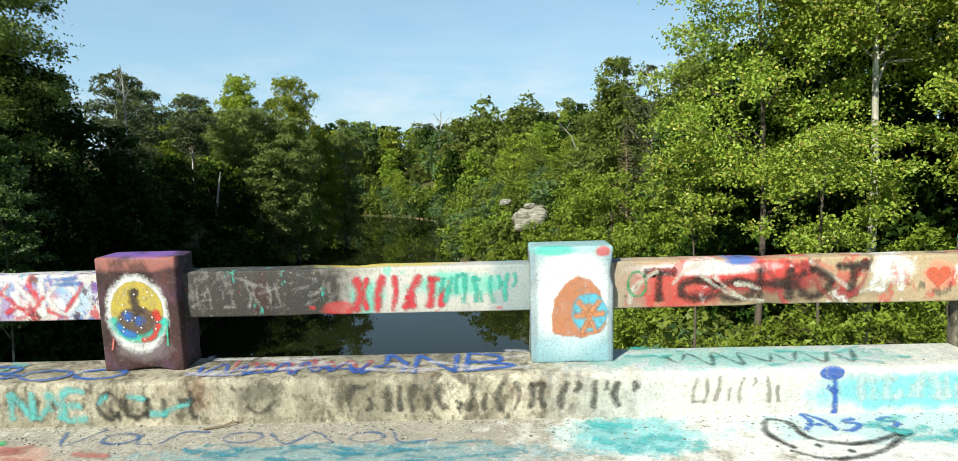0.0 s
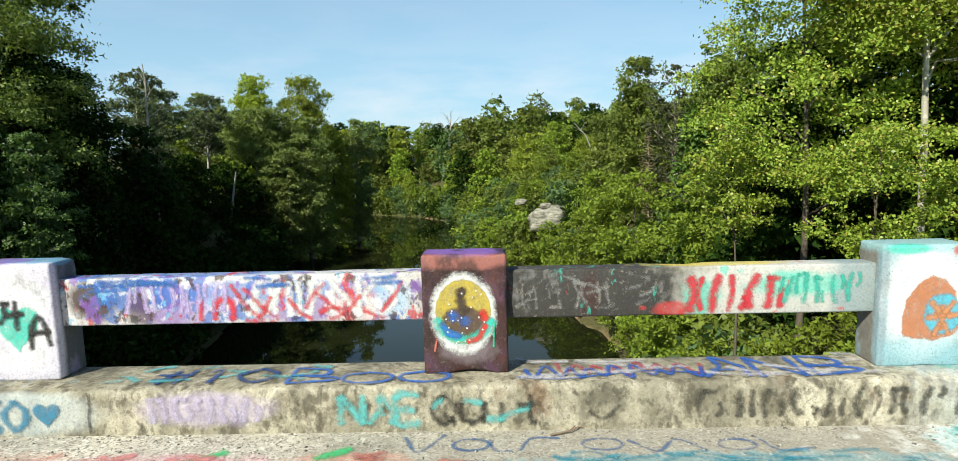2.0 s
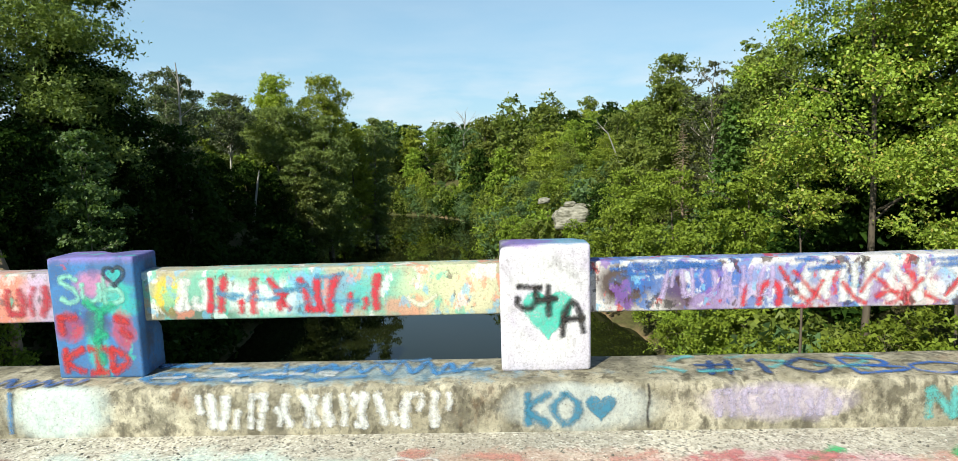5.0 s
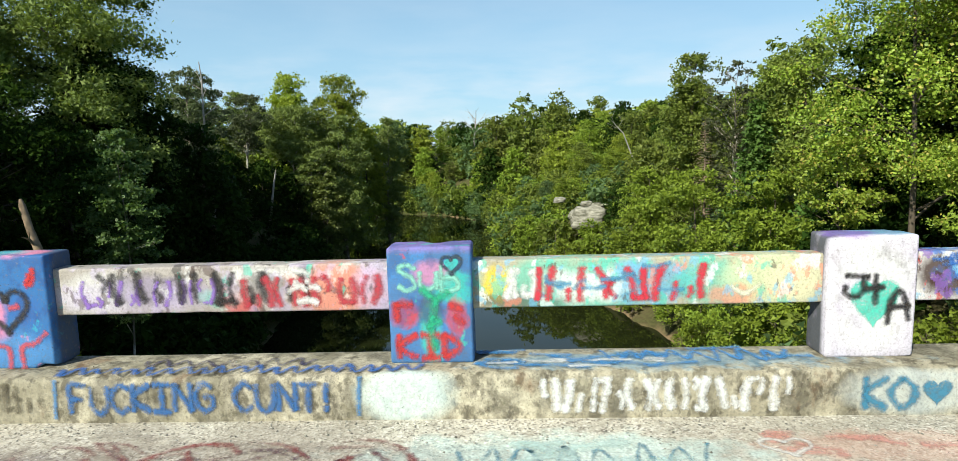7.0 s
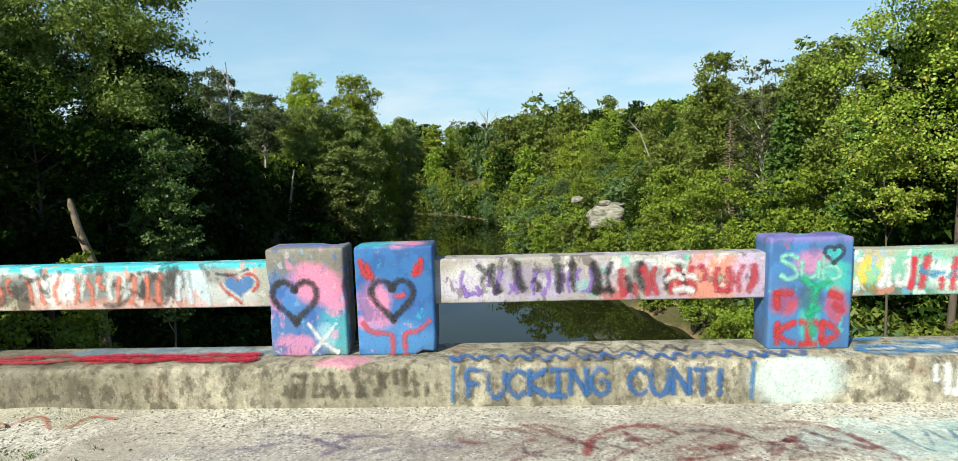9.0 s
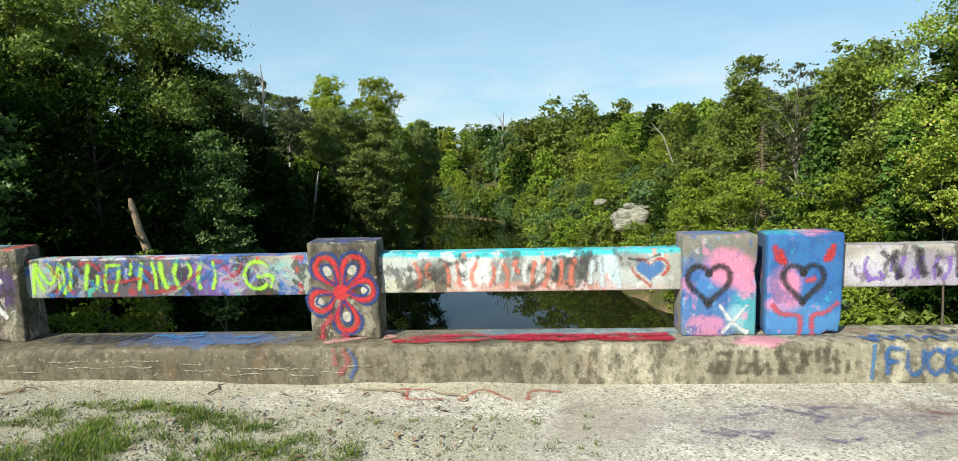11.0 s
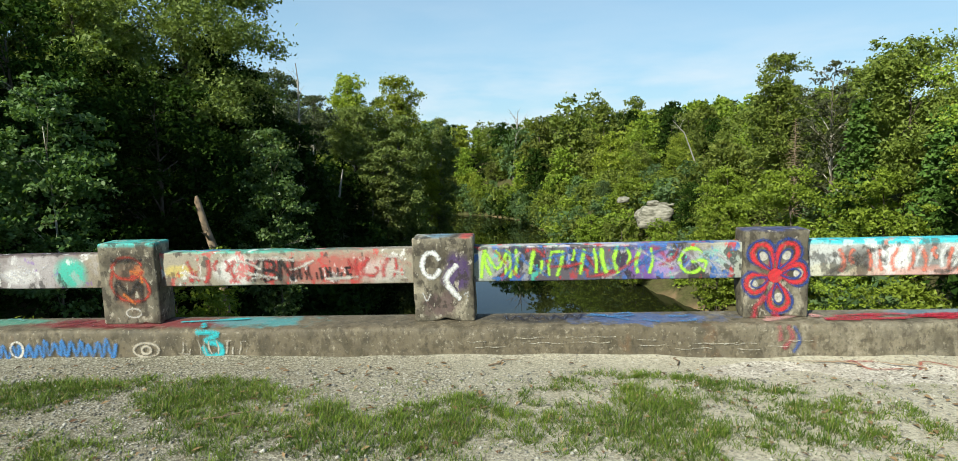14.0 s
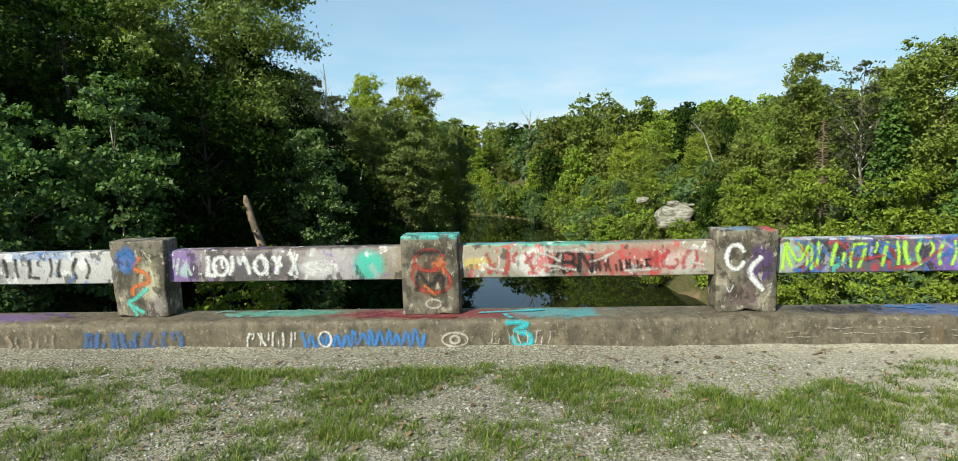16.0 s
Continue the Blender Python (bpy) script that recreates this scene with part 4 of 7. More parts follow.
RAIL_LOOK = {
    1: ("concrete rail beam at the bridge rail's end", []),
    2: ("rail beam with black and white lettering on red and tan", [blob(TAN, 1.0, 0.12, 1.2, 0.5, 0.7, 0.2), blob(RED, 0.35, 0.12, 0.30, 0.14, 0.85, 0.5), blob(RED, 0.85, 0.17, 0.35, 0.10, 0.9, 0.5), blob(WHITE, 0.5, 0.22, 0.4, 0.04, 0.7, 0.5), blob((0.30, 0.26, 0.20), 0.05, 0.1, 0.16, 0.2, 0.6, 0.4), blob(BLUE, 0.72, 0.26, 0.09, 0.03, 0.9, 0.5), blob(WHITE, 1.55, 0.2, 0.12, 0.08, 0.8, 0.5), blob(MAROON, 1.0, 0.08, 0.5, 0.08, 0.55, 0.6), blob(SALMON, 1.82, 0.15, 0.09, 0.08, 0.8, 0.4)]),
    3: ("rail beam, half blacked out, with red and teal lettering", [blob((0.028, 0.027, 0.026), 0.42, 0.12, 0.62, 0.3, 0.95, 0.25), ((0.40, 0.38, 0.36), 7, 0.60, 0.68, 0.3), blob((0.55, 0.54, 0.50), 1.5, 0.12, 0.55, 0.3, 0.85, 0.3), blob((0.20, 0.28, 0.30), 1.9, 0.12, 0.16, 0.3, 0.7, 0.4), blob(TEAL, 1.05, 0.1, 0.10, 0.10, 0.7, 0.5), blob(TEAL, 1.55, 0.16, 0.25, 0.07, 0.7, 0.6), blob(MAROON, 0.45, 0.12, 0.06, 0.14, 0.7, 0.6), blob(RED, 0.9, 0.03, 0.10, 0.05, 0.7, 0.5), (YELLOW, (1.15, 0.1, 0.275), (0.4, 0.08, 0.03), 0.8, 0.4)]),
    4: ("rail beam crowded with white, blue, purple and red lettering", [blob((0.60, 0.58, 0.58), 1.0, 0.1, 1.3, 0.4, 0.9, 0.1), blob((0.06, 0.035, 0.03), 0.20, 0.14, 0.16, 0.12, 0.95, 0.4), blob(BLUE, 0.45, 0.16, 0.3, 0.08, 0.75, 0.6), blob(PURPLE, 0.62, 0.10, 0.22, 0.12, 0.7, 0.6), blob(MAROON, 0.45, 0.10, 0.10, 0.10, 0.7, 0.6), blob(LAVENDER, 0.85, 0.12, 0.2, 0.1, 0.7, 0.6), blob(BLUE, 1.2, 0.18, 0.7, 0.05, 0.6, 0.7), blob(PURPLE, 1.35, 0.08, 0.3, 0.08, 0.6, 0.6), blob(RED, 1.65, 0.08, 0.16, 0.12, 0.7, 0.6), blob((0.3, 0.5, 0.7), 1.85, 0.12, 0.12, 0.1, 0.6, 0.5), (BLUE, (0.6, 0.1, 0.275), (0.8, 0.1, 0.025), 0.7, 0.5)]),
    5: ("rail beam with red lettering over yellow, teal and cream paint", [blob((0.45, 0.42, 0.30), 1.0, 0.1, 1.3, 0.4, 0.7, 0.1), blob(TEAL, 0.55, 0.12, 0.5, 0.16, 0.6, 0.5), blob(YELLOW, 0.13, 0.14, 0.08, 0.10, 0.95, 0.4), blob(MAROON, 0.28, 0.04, 0.25, 0.05, 0.6, 0.5), blob((0.10, 0.35, 0.55), 0.95, 0.13, 0.3, 0.12, 0.7, 0.6), blob(WHITE, 0.6, 0.12, 0.25, 0.10, 0.65, 0.6), blob(TEAL, 1.30, 0.13, 0.2, 0.14, 0.6, 0.5), blob((0.55, 0.60, 0.36), 1.6, 0.13, 0.25, 0.16, 0.8, 0.3), blob(SALMON, 1.4, 0.05, 0.14, 0.06, 0.6, 0.6), blob(CREAM, 1.72, 0.12, 0.14, 0.11, 0.85, 0.2), blob(SKY, 0.85, 0.2, 0.08, 0.05, 0.6, 0.5)]),
    6: ("rail beam with black, purple and red lettering on white", [blob((0.38, 0.34, 0.32), 1.0, 0.1, 1.3, 0.4, 0.8, 0.1), blob(WHITE, 0.25, 0.12, 0.22, 0.12, 0.45, 0.4), blob((0.04, 0.035, 0.035), 0.55, 0.14, 0.3, 0.09, 0.6, 0.6), blob(TEAL, 0.95, 0.08, 0.12, 0.06, 0.7, 0.6), blob(RED, 1.05, 0.08, 0.15, 0.09, 0.7, 0.6), blob(WHITE, 1.25, 0.15, 0.25, 0.1, 0.6, 0.6), blob(SALMON, 1.6, 0.12, 0.28, 0.14, 0.75, 0.4), blob(LAVENDER, 1.83, 0.12, 0.12, 0.16, 0.6, 0.5), blob((0.04, 0.03, 0.03), 1.2, 0.14, 0.16, 0.10, 0.6, 0.6), blob(LAVENDER, 0.5, 0.1, 0.5, 0.1, 0.35, 0.7)]),
    8: ("rail beam with salmon lettering and a blue heart", [blob((0.52, 0.55, 0.53), 1.0, 0.1, 1.3, 0.4, 0.85, 0.1), blob((0.06, 0.055, 0.05), 0.35, 0.12, 0.12, 0.11, 0.75, 0.5), blob((0.05, 0.05, 0.05), 0.85, 0.14, 0.14, 0.1, 0.6, 0.5), blob(WHITE, 0.6, 0.13, 0.12, 0.13, 0.8, 0.4), blob((0.04, 0.045, 0.05), 1.30, 0.12, 0.22, 0.13, 0.8, 0.5), blob((0.55, 0.68, 0.72), 1.5, 0.12, 0.06, 0.2, 0.9, 0.3), blob((0.35, 0.34, 0.28), 1.93, 0.12, 0.10, 0.3, 0.8, 0.3), blob(SALMON, 1.0, 0.02, 0.7, 0.05, 0.45, 0.6), blob(CREAM, 0.2, 0.04, 0.3, 0.06, 0.5, 0.5), (CYAN, (1.0, 0.06, 0.265), (1.3, 0.3, 0.035), 0.95, 0.25), blob((0.20, 0.20, 0.18), 1.62, 0.2, 0.1, 0.06, 0.7, 0.5)]),
    9: ("rail beam with neon green lettering over dark mixed paint", [blob((0.08, 0.07, 0.10), 0.85, 0.12, 0.9, 0.3, 0.9, 0.2), (BLUE, 7, 0.55, 0.66, 0.8), (RED, 6, 0.60, 0.70, 0.85), blob((0.36, 0.42, 0.36), 0.06, 0.12, 0.1, 0.2, 0.7, 0.4), blob(PURPLE, 1.3, 0.12, 0.25, 0.14, 0.7, 0.5), blob((0.45, 0.35, 0.60), 1.42, 0.1, 0.10, 0.1, 0.6, 0.5), blob((0.15, 0.42, 0.42), 1.78, 0.15, 0.14, 0.08, 0.8, 0.5), blob((0.42, 0.46, 0.40), 1.90, 0.10, 0.14, 0.25, 0.7, 0.4), (TEAL, 9, 0.62, 0.7, 0.6), (BLUE, (1.3, 0.1, 0.272), (0.6, 0.1, 0.02), 0.7, 0.5), (WHITE, (0.7, 0.05, 0.272), (0.6, 0.1, 0.02), 0.5, 0.5)]),
    10: ("rail beam with red and black lettering on cream", [blob((0.31, 0.275, 0.21), 1.0, 0.1, 1.3, 0.4, 0.7, 0.1), blob(YELLOW, 0.15, 0.12, 0.12, 0.05, 0.5, 0.6), blob((0.40, 0.06, 0.05), 1.35, 0.12, 0.5, 0.12, 0.75, 0.6), blob(WHITE, 0.62, 0.12, 0.2, 0.12, 0.55, 0.6), blob(MAROON, 0.9, 0.1, 0.25, 0.12, 0.5, 0.6), blob((0.55, 0.52, 0.48), 1.75, 0.1, 0.16, 0.10, 0.6, 0.5), (TEAL, (0.7, 0.1, 0.272), (0.7, 0.15, 0.025), 0.8, 0.4), (BLUE, (0.3, 0.15, 0.275), (0.3, 0.1, 0.02), 0.7, 0.4), (MAROON, (1.2, 0.1, 0.275), (0.7, 0.2, 0.02), 0.4, 0.5)]),
    11: ("rail beam with white lettering on dark grey and purple", [blob((0.20, 0.17, 0.18), 0.9, 0.12, 1.2, 0.3, 0.8, 0.2), blob(PURPLE, 0.12, 0.12, 0.14, 0.2, 0.6, 0.4), blob((0.45, 0.65, 0.58), 0.14, 0.1, 0.05, 0.06, 0.6, 0.4), blob((0.05, 0.045, 0.05), 0.75, 0.1, 0.35, 0.12, 0.7, 0.5), blob((0.45, 0.42, 0.42), 1.35, 0.12, 0.25, 0.2, 0.7, 0.4), blob(WHITE, 1.25, 0.1, 0.12, 0.07, 0.6, 0.5), blob((0.05, 0.45, 0.34), 1.67, 0.12, 0.13, 0.12, 0.95, 0.2), blob((0.30, 0.25, 0.16), 1.88, 0.12, 0.1, 0.25, 0.6, 0.4), (MAROON, (1.0, 0.1, 0.272), (1.0, 0.2, 0.02), 0.7, 0.5)]),
    12: ("rail beam with black scrawl on white", [blob((0.50, 0.50, 0.50), 1.2, 0.12, 1.0, 0.3, 0.8, 0.2), blob((0.06, 0.06, 0.06), 0.6, 0.12, 0.5, 0.2, 0.7, 0.5), blob((0.10, 0.20, 0.40), 1.3, 0.24, 0.3, 0.04, 0.6, 0.5)]),
}
BEAM_MOTTLE = {
    2: [(RED, 8, 0.57, 0.61, 0.6), (BLACK, 9, 0.60, 0.64, 0.6), (WHITE, 8, 0.60, 0.64, 0.6)],
    3: [((0.30, 0.28, 0.27), 9, 0.62, 0.68, 0.3), (TEAL, 8, 0.63, 0.67, 0.6), (RED, 9, 0.645, 0.68, 0.7)],
    4: [(BLUE, 8, 0.53, 0.57, 0.75), (MAROON, 9, 0.57, 0.61, 0.8), (PURPLE, 9, 0.56, 0.60, 0.7), (RED, 8, 0.59, 0.63, 0.8), (BLACK, 11, 0.61, 0.64, 0.7), (WHITE, 8, 0.57, 0.61, 0.6), (SKY, 10, 0.59, 0.63, 0.7)],
    5: [(TEAL, 8, 0.56, 0.60, 0.6), (SALMON, 9, 0.60, 0.64, 0.6), (WHITE, 8, 0.58, 0.62, 0.6), (SKY, 9, 0.58, 0.62, 0.6), (MAROON, 10, 0.62, 0.65, 0.6)],
    6: [(BLACK, 9, 0.57, 0.62, 0.65), (LAVENDER, 8, 0.55, 0.60, 0.4), (WHITE, 8, 0.58, 0.62, 0.4), (MAROON, 9, 0.60, 0.64, 0.6), (TEAL, 9, 0.635, 0.67, 0.6)],
    8: [(BLACK, 8, 0.55, 0.61, 0.7), (WHITE, 8, 0.58, 0.62, 0.5), (SALMON, 9, 0.60, 0.64, 0.6), (MAROON, 9, 0.61, 0.65, 0.6)],
    9: [(BLACK, 8, 0.52, 0.56, 0.8), (BLUE, 9, 0.57, 0.61, 0.8), (RED, 9, 0.60, 0.64, 0.8), ((0.40, 0.40, 0.42), 8, 0.59, 0.63, 0.6), (TEAL, 10, 0.61, 0.65, 0.7)],
    10: [(RED, 8, 0.56, 0.60, 0.7), (WHITE, 9, 0.58, 0.62, 0.6), (BLACK, 10, 0.60, 0.64, 0.7), (TEAL, 9, 0.64, 0.68, 0.5), (MAROON, 8, 0.56, 0.61, 0.6)],
    11: [(BLACK, 8, 0.54, 0.58, 0.7), (WHITE, 9, 0.58, 0.62, 0.6), (PURPLE, 9, 0.61, 0.65, 0.6), ((0.4, 0.38, 0.38), 8, 0.57, 0.62, 0.5)],
    12: [(BLACK, 8, 0.54, 0.58, 0.7), (WHITE, 9, 0.57, 0.61, 0.6), (BLUE, 9, 0.62, 0.66, 0.6)],
}
rails = {}
for i in range(1, len(POST_X)):
    if abs(POST_X[i - 1] - POST_X[i]) < 1:
        continue
    a, b = POST_X[i] + POST_W / 2, POST_X[i - 1] - POST_W / 2
    look_i = RAIL_LOOK.get(i, RAIL_LOOK[1])
    mat = painted("beam_paint", look_i[1] + BEAM_MOTTLE.get(i, []), tone=(0.40, 0.36, 0.27), wear=0.6, stain=0.35, seed=i + 30)
    drop = 0.01 * max(0, i - 8) / 3
    rail = new("rail_beam", bm_mesh("rail_beam", worn_block(-0.03, b - a + 0.03, 0.0, 0.135, 0.0, 0.268, 0.012, i + 50, step=0.12, rough=0.0009, chips=0.03), mat))
    rail.location = (a, 0.06, 0.537 - drop)
    tagged(rail, look_i[0], "rail beam", "beams of the bridge rail")
    rails[i] = rail


def post_face(i):
    return Face(posts[i], (0, 0, 0), (1, 0, 0), (0, 0, 1), 0.0026)


def rail_face(i):
    return Face(rails[i], (0, 0, 0), (1, 0, 0), (0, 0, 1), 0.0026)


# post paintings
f = post_face(2)
f.fill("painted_arch", [(0.17, 0.165), (0.05, 0.135), (-0.06, 0.145), (-0.12, 0.17), (-0.125, 0.27), (-0.10, 0.38), (-0.04, 0.465), (0.03, 0.505), (0.10, 0.485), (0.16, 0.41), (0.19, 0.30), (0.195, 0.21)], (0.50, 0.19, 0.085), 0.05, "orange painted arch", 0.9)
f.fill("painted_disc", ring(0.095, 0.285, 0.11, 0.125), (0.10, 0.46, 0.60), label="pale blue painted disc")
for ray in [[(0.093, 0.332), (0.093, 0.202)], [(0.053, 0.282), (0.133, 0.282)], [(0.033, 0.352), (0.083, 0.292)], [(0.153, 0.352), (0.103, 0.292)], [(0.013, 0.272), (0.063, 0.267)], [(0.173, 0.282), (0.123, 0.272)], [(0.053, 0.172), (0.083, 0.232)], [(0.133, 0.172), (0.103, 0.232)]]:
    f.strokes("painted_ray", [ray], 0.035, (0.58, 0.24, 0.10))

f = post_face(3)
f.fill("painted_halo", ring(-0.01, 0.335, 0.195, 0.25, 20), WHITE, 0.15, "white sprayed halo", 0.82)
f.fill("painted_face", ring(-0.01, 0.345, 0.155, 0.185, 20), (0.50, 0.38, 0.05), 0.05, "yellow painted face", 0.93)
f.fill("painted_face", ring(-0.01, 0.285, 0.14, 0.10, 16), (0.10, 0.06, 0.05), 0.2)
f.strokes("painted_mouth", [[(-0.15, 0.31), (-0.12, 0.24), (-0.02, 0.19), (0.09, 0.22), (0.14, 0.30)]], 0.055, (0.03, 0.52, 0.42))
f.strokes("painted_mouth", [[(-0.13, 0.28), (-0.09, 0.23), (-0.03, 0.21)]], 0.04, (0.03, 0.16, 0.50))
f.strokes("painted_mouth", [[(0.01, 0.18), (0.07, 0.20), (0.11, 0.27)]], 0.035, (0.60, 0.04, 0.03))
f.strokes("painted_eye", [[(-0.065, 0.30), (-0.06, 0.34)], [(0.0, 0.28), (0.0, 0.31)]], 0.06, (0.03, 0.12, 0.42))
f.strokes("painted_eye", [[(0.09, 0.33), (0.10, 0.35)], [(0.11, 0.30), (0.10, 0.33)]], 0.04, (0.60, 0.04, 0.03))
f.strokes("painted_nose", [[(-0.03, 0.47), (-0.02, 0.40), (0.0, 0.34)], [(-0.02, 0.46), (0.0, 0.45)]], 0.05, (0.06, 0.04, 0.03))
f.strokes("paint_drip", [[(0.155, 0.28), (0.15, 0.15)]], 0.012, (0.03, 0.52, 0.32))
f.strokes("paint_drip", [[(-0.155, 0.20), (-0.17, 0.13)]], 0.012, (0.62, 0.18, 0.14))
for k in range(26):
    r0 = (random.Random(k).uniform(-0.13, 0.11), random.Random(k + 50).uniform(0.16, 0.47))
    f.strokes("paint_fleck", [[r0, (r0[0] + 0.004, r0[1] + 0.002)]], 0.010, WHITE)

f = post_face(4)
f.fill("painted_heart", heart(0.01, 0.31, 0.17, 0.85), (0.05, 0.58, 0.44), 0.35, "turquoise painted heart")
f.strokes("initial", [[(-0.14, 0.445), (-0.02, 0.44)], [(-0.05, 0.44), (-0.05, 0.36), (-0.09, 0.33), (-0.14, 0.35), (-0.14, 0.39)]], 0.035, BLACK)
f.strokes("initial", [[(0.015, 0.45), (0.015, 0.29)], [(-0.04, 0.37), (0.06, 0.38)]], 0.035, BLACK)
f.strokes("initial", [[(0.085, 0.18), (0.095, 0.30), (0.14, 0.36), (0.175, 0.30), (0.19, 0.20)], [(0.09, 0.27), (0.19, 0.275)]], 0.035, BLACK)

f = post_face(5)
f.text("Sub", -0.18, 0.17, 0.41, 0.55, 0.030, (0.25, 0.60, 0.50))
f.text("KID", -0.19, 0.18, 0.03, 0.16, 0.042, RED)
f.strokes("painted_heart", [heart(0.12, 0.55, 0.055)], 0.022, (0.03, 0.06, 0.09))
f.fill("painted_heart", heart(0.12, 0.55, 0.045), (0.05, 0.45, 0.45))
for mark in ([[(-0.19, 0.34), (-0.18, 0.24)], [(-0.19, 0.33), (-0.10, 0.33)]], [[(0.10, 0.33), (0.17, 0.30)]], [[(0.13, 0.26), (0.18, 0.22)]]):
    f.strokes("red_scrawl", mark, 0.045, RED, 0.2)
f.strokes("green_scrawl", [[(-0.05, 0.42), (0.03, 0.36), (0.10, 0.40)], [(0.03, 0.36), (0.0, 0.20), (0.02, 0.08)], [(-0.02, 0.20), (0.05, 0.24)]], 0.045, (0.02, 0.40, 0.22), 0.2)

for i, cx, cz, s, k in ((6, -0.015, 0.345, 0.135, 0.9), (7, -0.07, 0.345, 0.14, 0.95)):
    f = post_face(i)
    f.strokes("painted_heart", [heart(cx, cz, s, k)], 0.038, (0.025, 0.025, 0.03), label="black sprayed heart")
    if i == 6:
        f.strokes("painted_horn", [[(-0.19, 0.57), (-0.17, 0.49), (-0.12, 0.47)], [(-0.16, 0.54), (-0.14, 0.49)]], 0.04, RED)
        f.strokes("painted_horn", [[(0.16, 0.57), (0.15, 0.50), (0.11, 0.48)], [(0.14, 0.54), (0.12, 0.50)]], 0.04, RED)
        f.strokes("red_curve", [[(-0.20, 0.20), (-0.14, 0.14), (-0.03, 0.12), (-0.03, 0.0)], [(0.20, 0.21), (0.13, 0.15), (0.05, 0.12), (0.05, 0.0)], [(0.0, 0.35), (0.06, 0.36)]], 0.035, (0.55, 0.08, 0.10), 0.15)
    else:
        f.strokes("white_star", [[(0.0, 0.20), (0.08, 0.09), (0.17, 0.02)], [(0.17, 0.20), (0.08, 0.09), (0.02, 0.02)]], 0.03, WHITE, 0.25)

f = post_face(8)
petals = [radians(a) for a in (62, 121, 203, 280, 5)]
for an in petals:
    f.fill("petal_fill", ring(-0.015 + math.cos(an) * 0.165, 0.315 + math.sin(an) * 0.165, 0.04, 0.04), (0.60, 0.56, 0.48), 0.1)
for col, wid, wide, reach in ((NAVY, 0.026, 0.098, 1.0), ((0.62, 0.03, 0.04), 0.036, 0.068, 0.90), (NAVY, 0.018, 0.036, 0.76)):
    for k, an in enumerate(petals):
        c, s = math.cos(an), math.sin(an)
        L = (0.285 if k in (0, 3, 1) else 0.235) * reach
        f.strokes("painted_petal", [[(-0.015 + c * L * t - s * wide * w, 0.315 + s * L * t + c * wide * w) for t, w in ((0.22, 0), (0.6, 0.9), (0.88, 0.8), (1.0, 0), (0.88, -0.8), (0.6, -0.9), (0.22, 0))]], wid, col, label="looped painted petal")
f.fill("painted_centre", ring(-0.015, 0.315, 0.06, 0.06), (0.62, 0.03, 0.04))
f.strokes("painted_stem", [[(-0.08, 0.16), (-0.14, 0.08), (-0.16, 0.0)], [(-0.02, 0.05), (0.02, 0.0)]], 0.05, (0.50, 0.05, 0.07), 0.3)

f = post_face(9)
f.strokes("white_loop", [ring(-0.09, 0.43, 0.065, 0.095, 12, 0.4, 5.9)], 0.035, WHITE)
f.strokes("white_zigzag", [[(0.10, 0.43), (0.02, 0.31), (0.12, 0.17)]], 0.042, WHITE)
for mark in ([(-0.16, 0.22), (-0.13, 0.16), (-0.10, 0.21)], [(0.15, 0.20), (0.18, 0.22), (0.17, 0.16)]):
    f.strokes("white_scrawl", [mark], 0.018, (0.6, 0.58, 0.55), 0.4)

f = post_face(10)
f.strokes("red_loop", [ring(0.0, 0.44, 0.12, 0.085, 12, 0.3, 6.0), [(-0.12, 0.42), (-0.14, 0.30), (-0.06, 0.20), (0.10, 0.19), (0.16, 0.26), (0.12, 0.36), (0.02, 0.38)]], 0.03, (0.42, 0.05, 0.03), 0.2)
f.strokes("black_letter", [[(-0.11, 0.20), (-0.09, 0.34), (0.0, 0.24), (0.08, 0.34), (0.10, 0.18)], [(-0.12, 0.50), (0.12, 0.51)]], 0.045, (0.02, 0.018, 0.018), 0.25)
f.strokes("orange_scrawl", [[(0.02, 0.42), (0.09, 0.40), (0.11, 0.33)], [(-0.05, 0.24), (0.04, 0.16)]], 0.03, ORANGE, 0.3)
f.strokes("white_loop", [ring(0.02, 0.09, 0.06, 0.035, 10)], 0.02, (0.55, 0.52, 0.46), 0.4)

f = post_face(11)
f.strokes("orange_swirl", [[(0.02, 0.50), (-0.04, 0.42), (0.06, 0.37), (0.08, 0.30), (-0.04, 0.26), (-0.06, 0.19)]], 0.04, ORANGE, 0.15)
f.strokes("blue_swirl", [[(-0.16, 0.52), (-0.08, 0.55), (-0.03, 0.48), (-0.10, 0.38)]], 0.05, (0.04, 0.16, 0.40), 0.25)
f.strokes("turquoise_arrow", [[(0.06, 0.24), (-0.04, 0.16), (-0.10, 0.12), (0.02, 0.04)], [(-0.10, 0.12), (-0.04, 0.02)]], 0.035, (0.10, 0.55, 0.45))
f.strokes("cream_scrawl", [[(0.06, 0.55), (0.12, 0.46)], [(0.10, 0.42), (0.13, 0.30)]], 0.03, CREAM, 0.4)

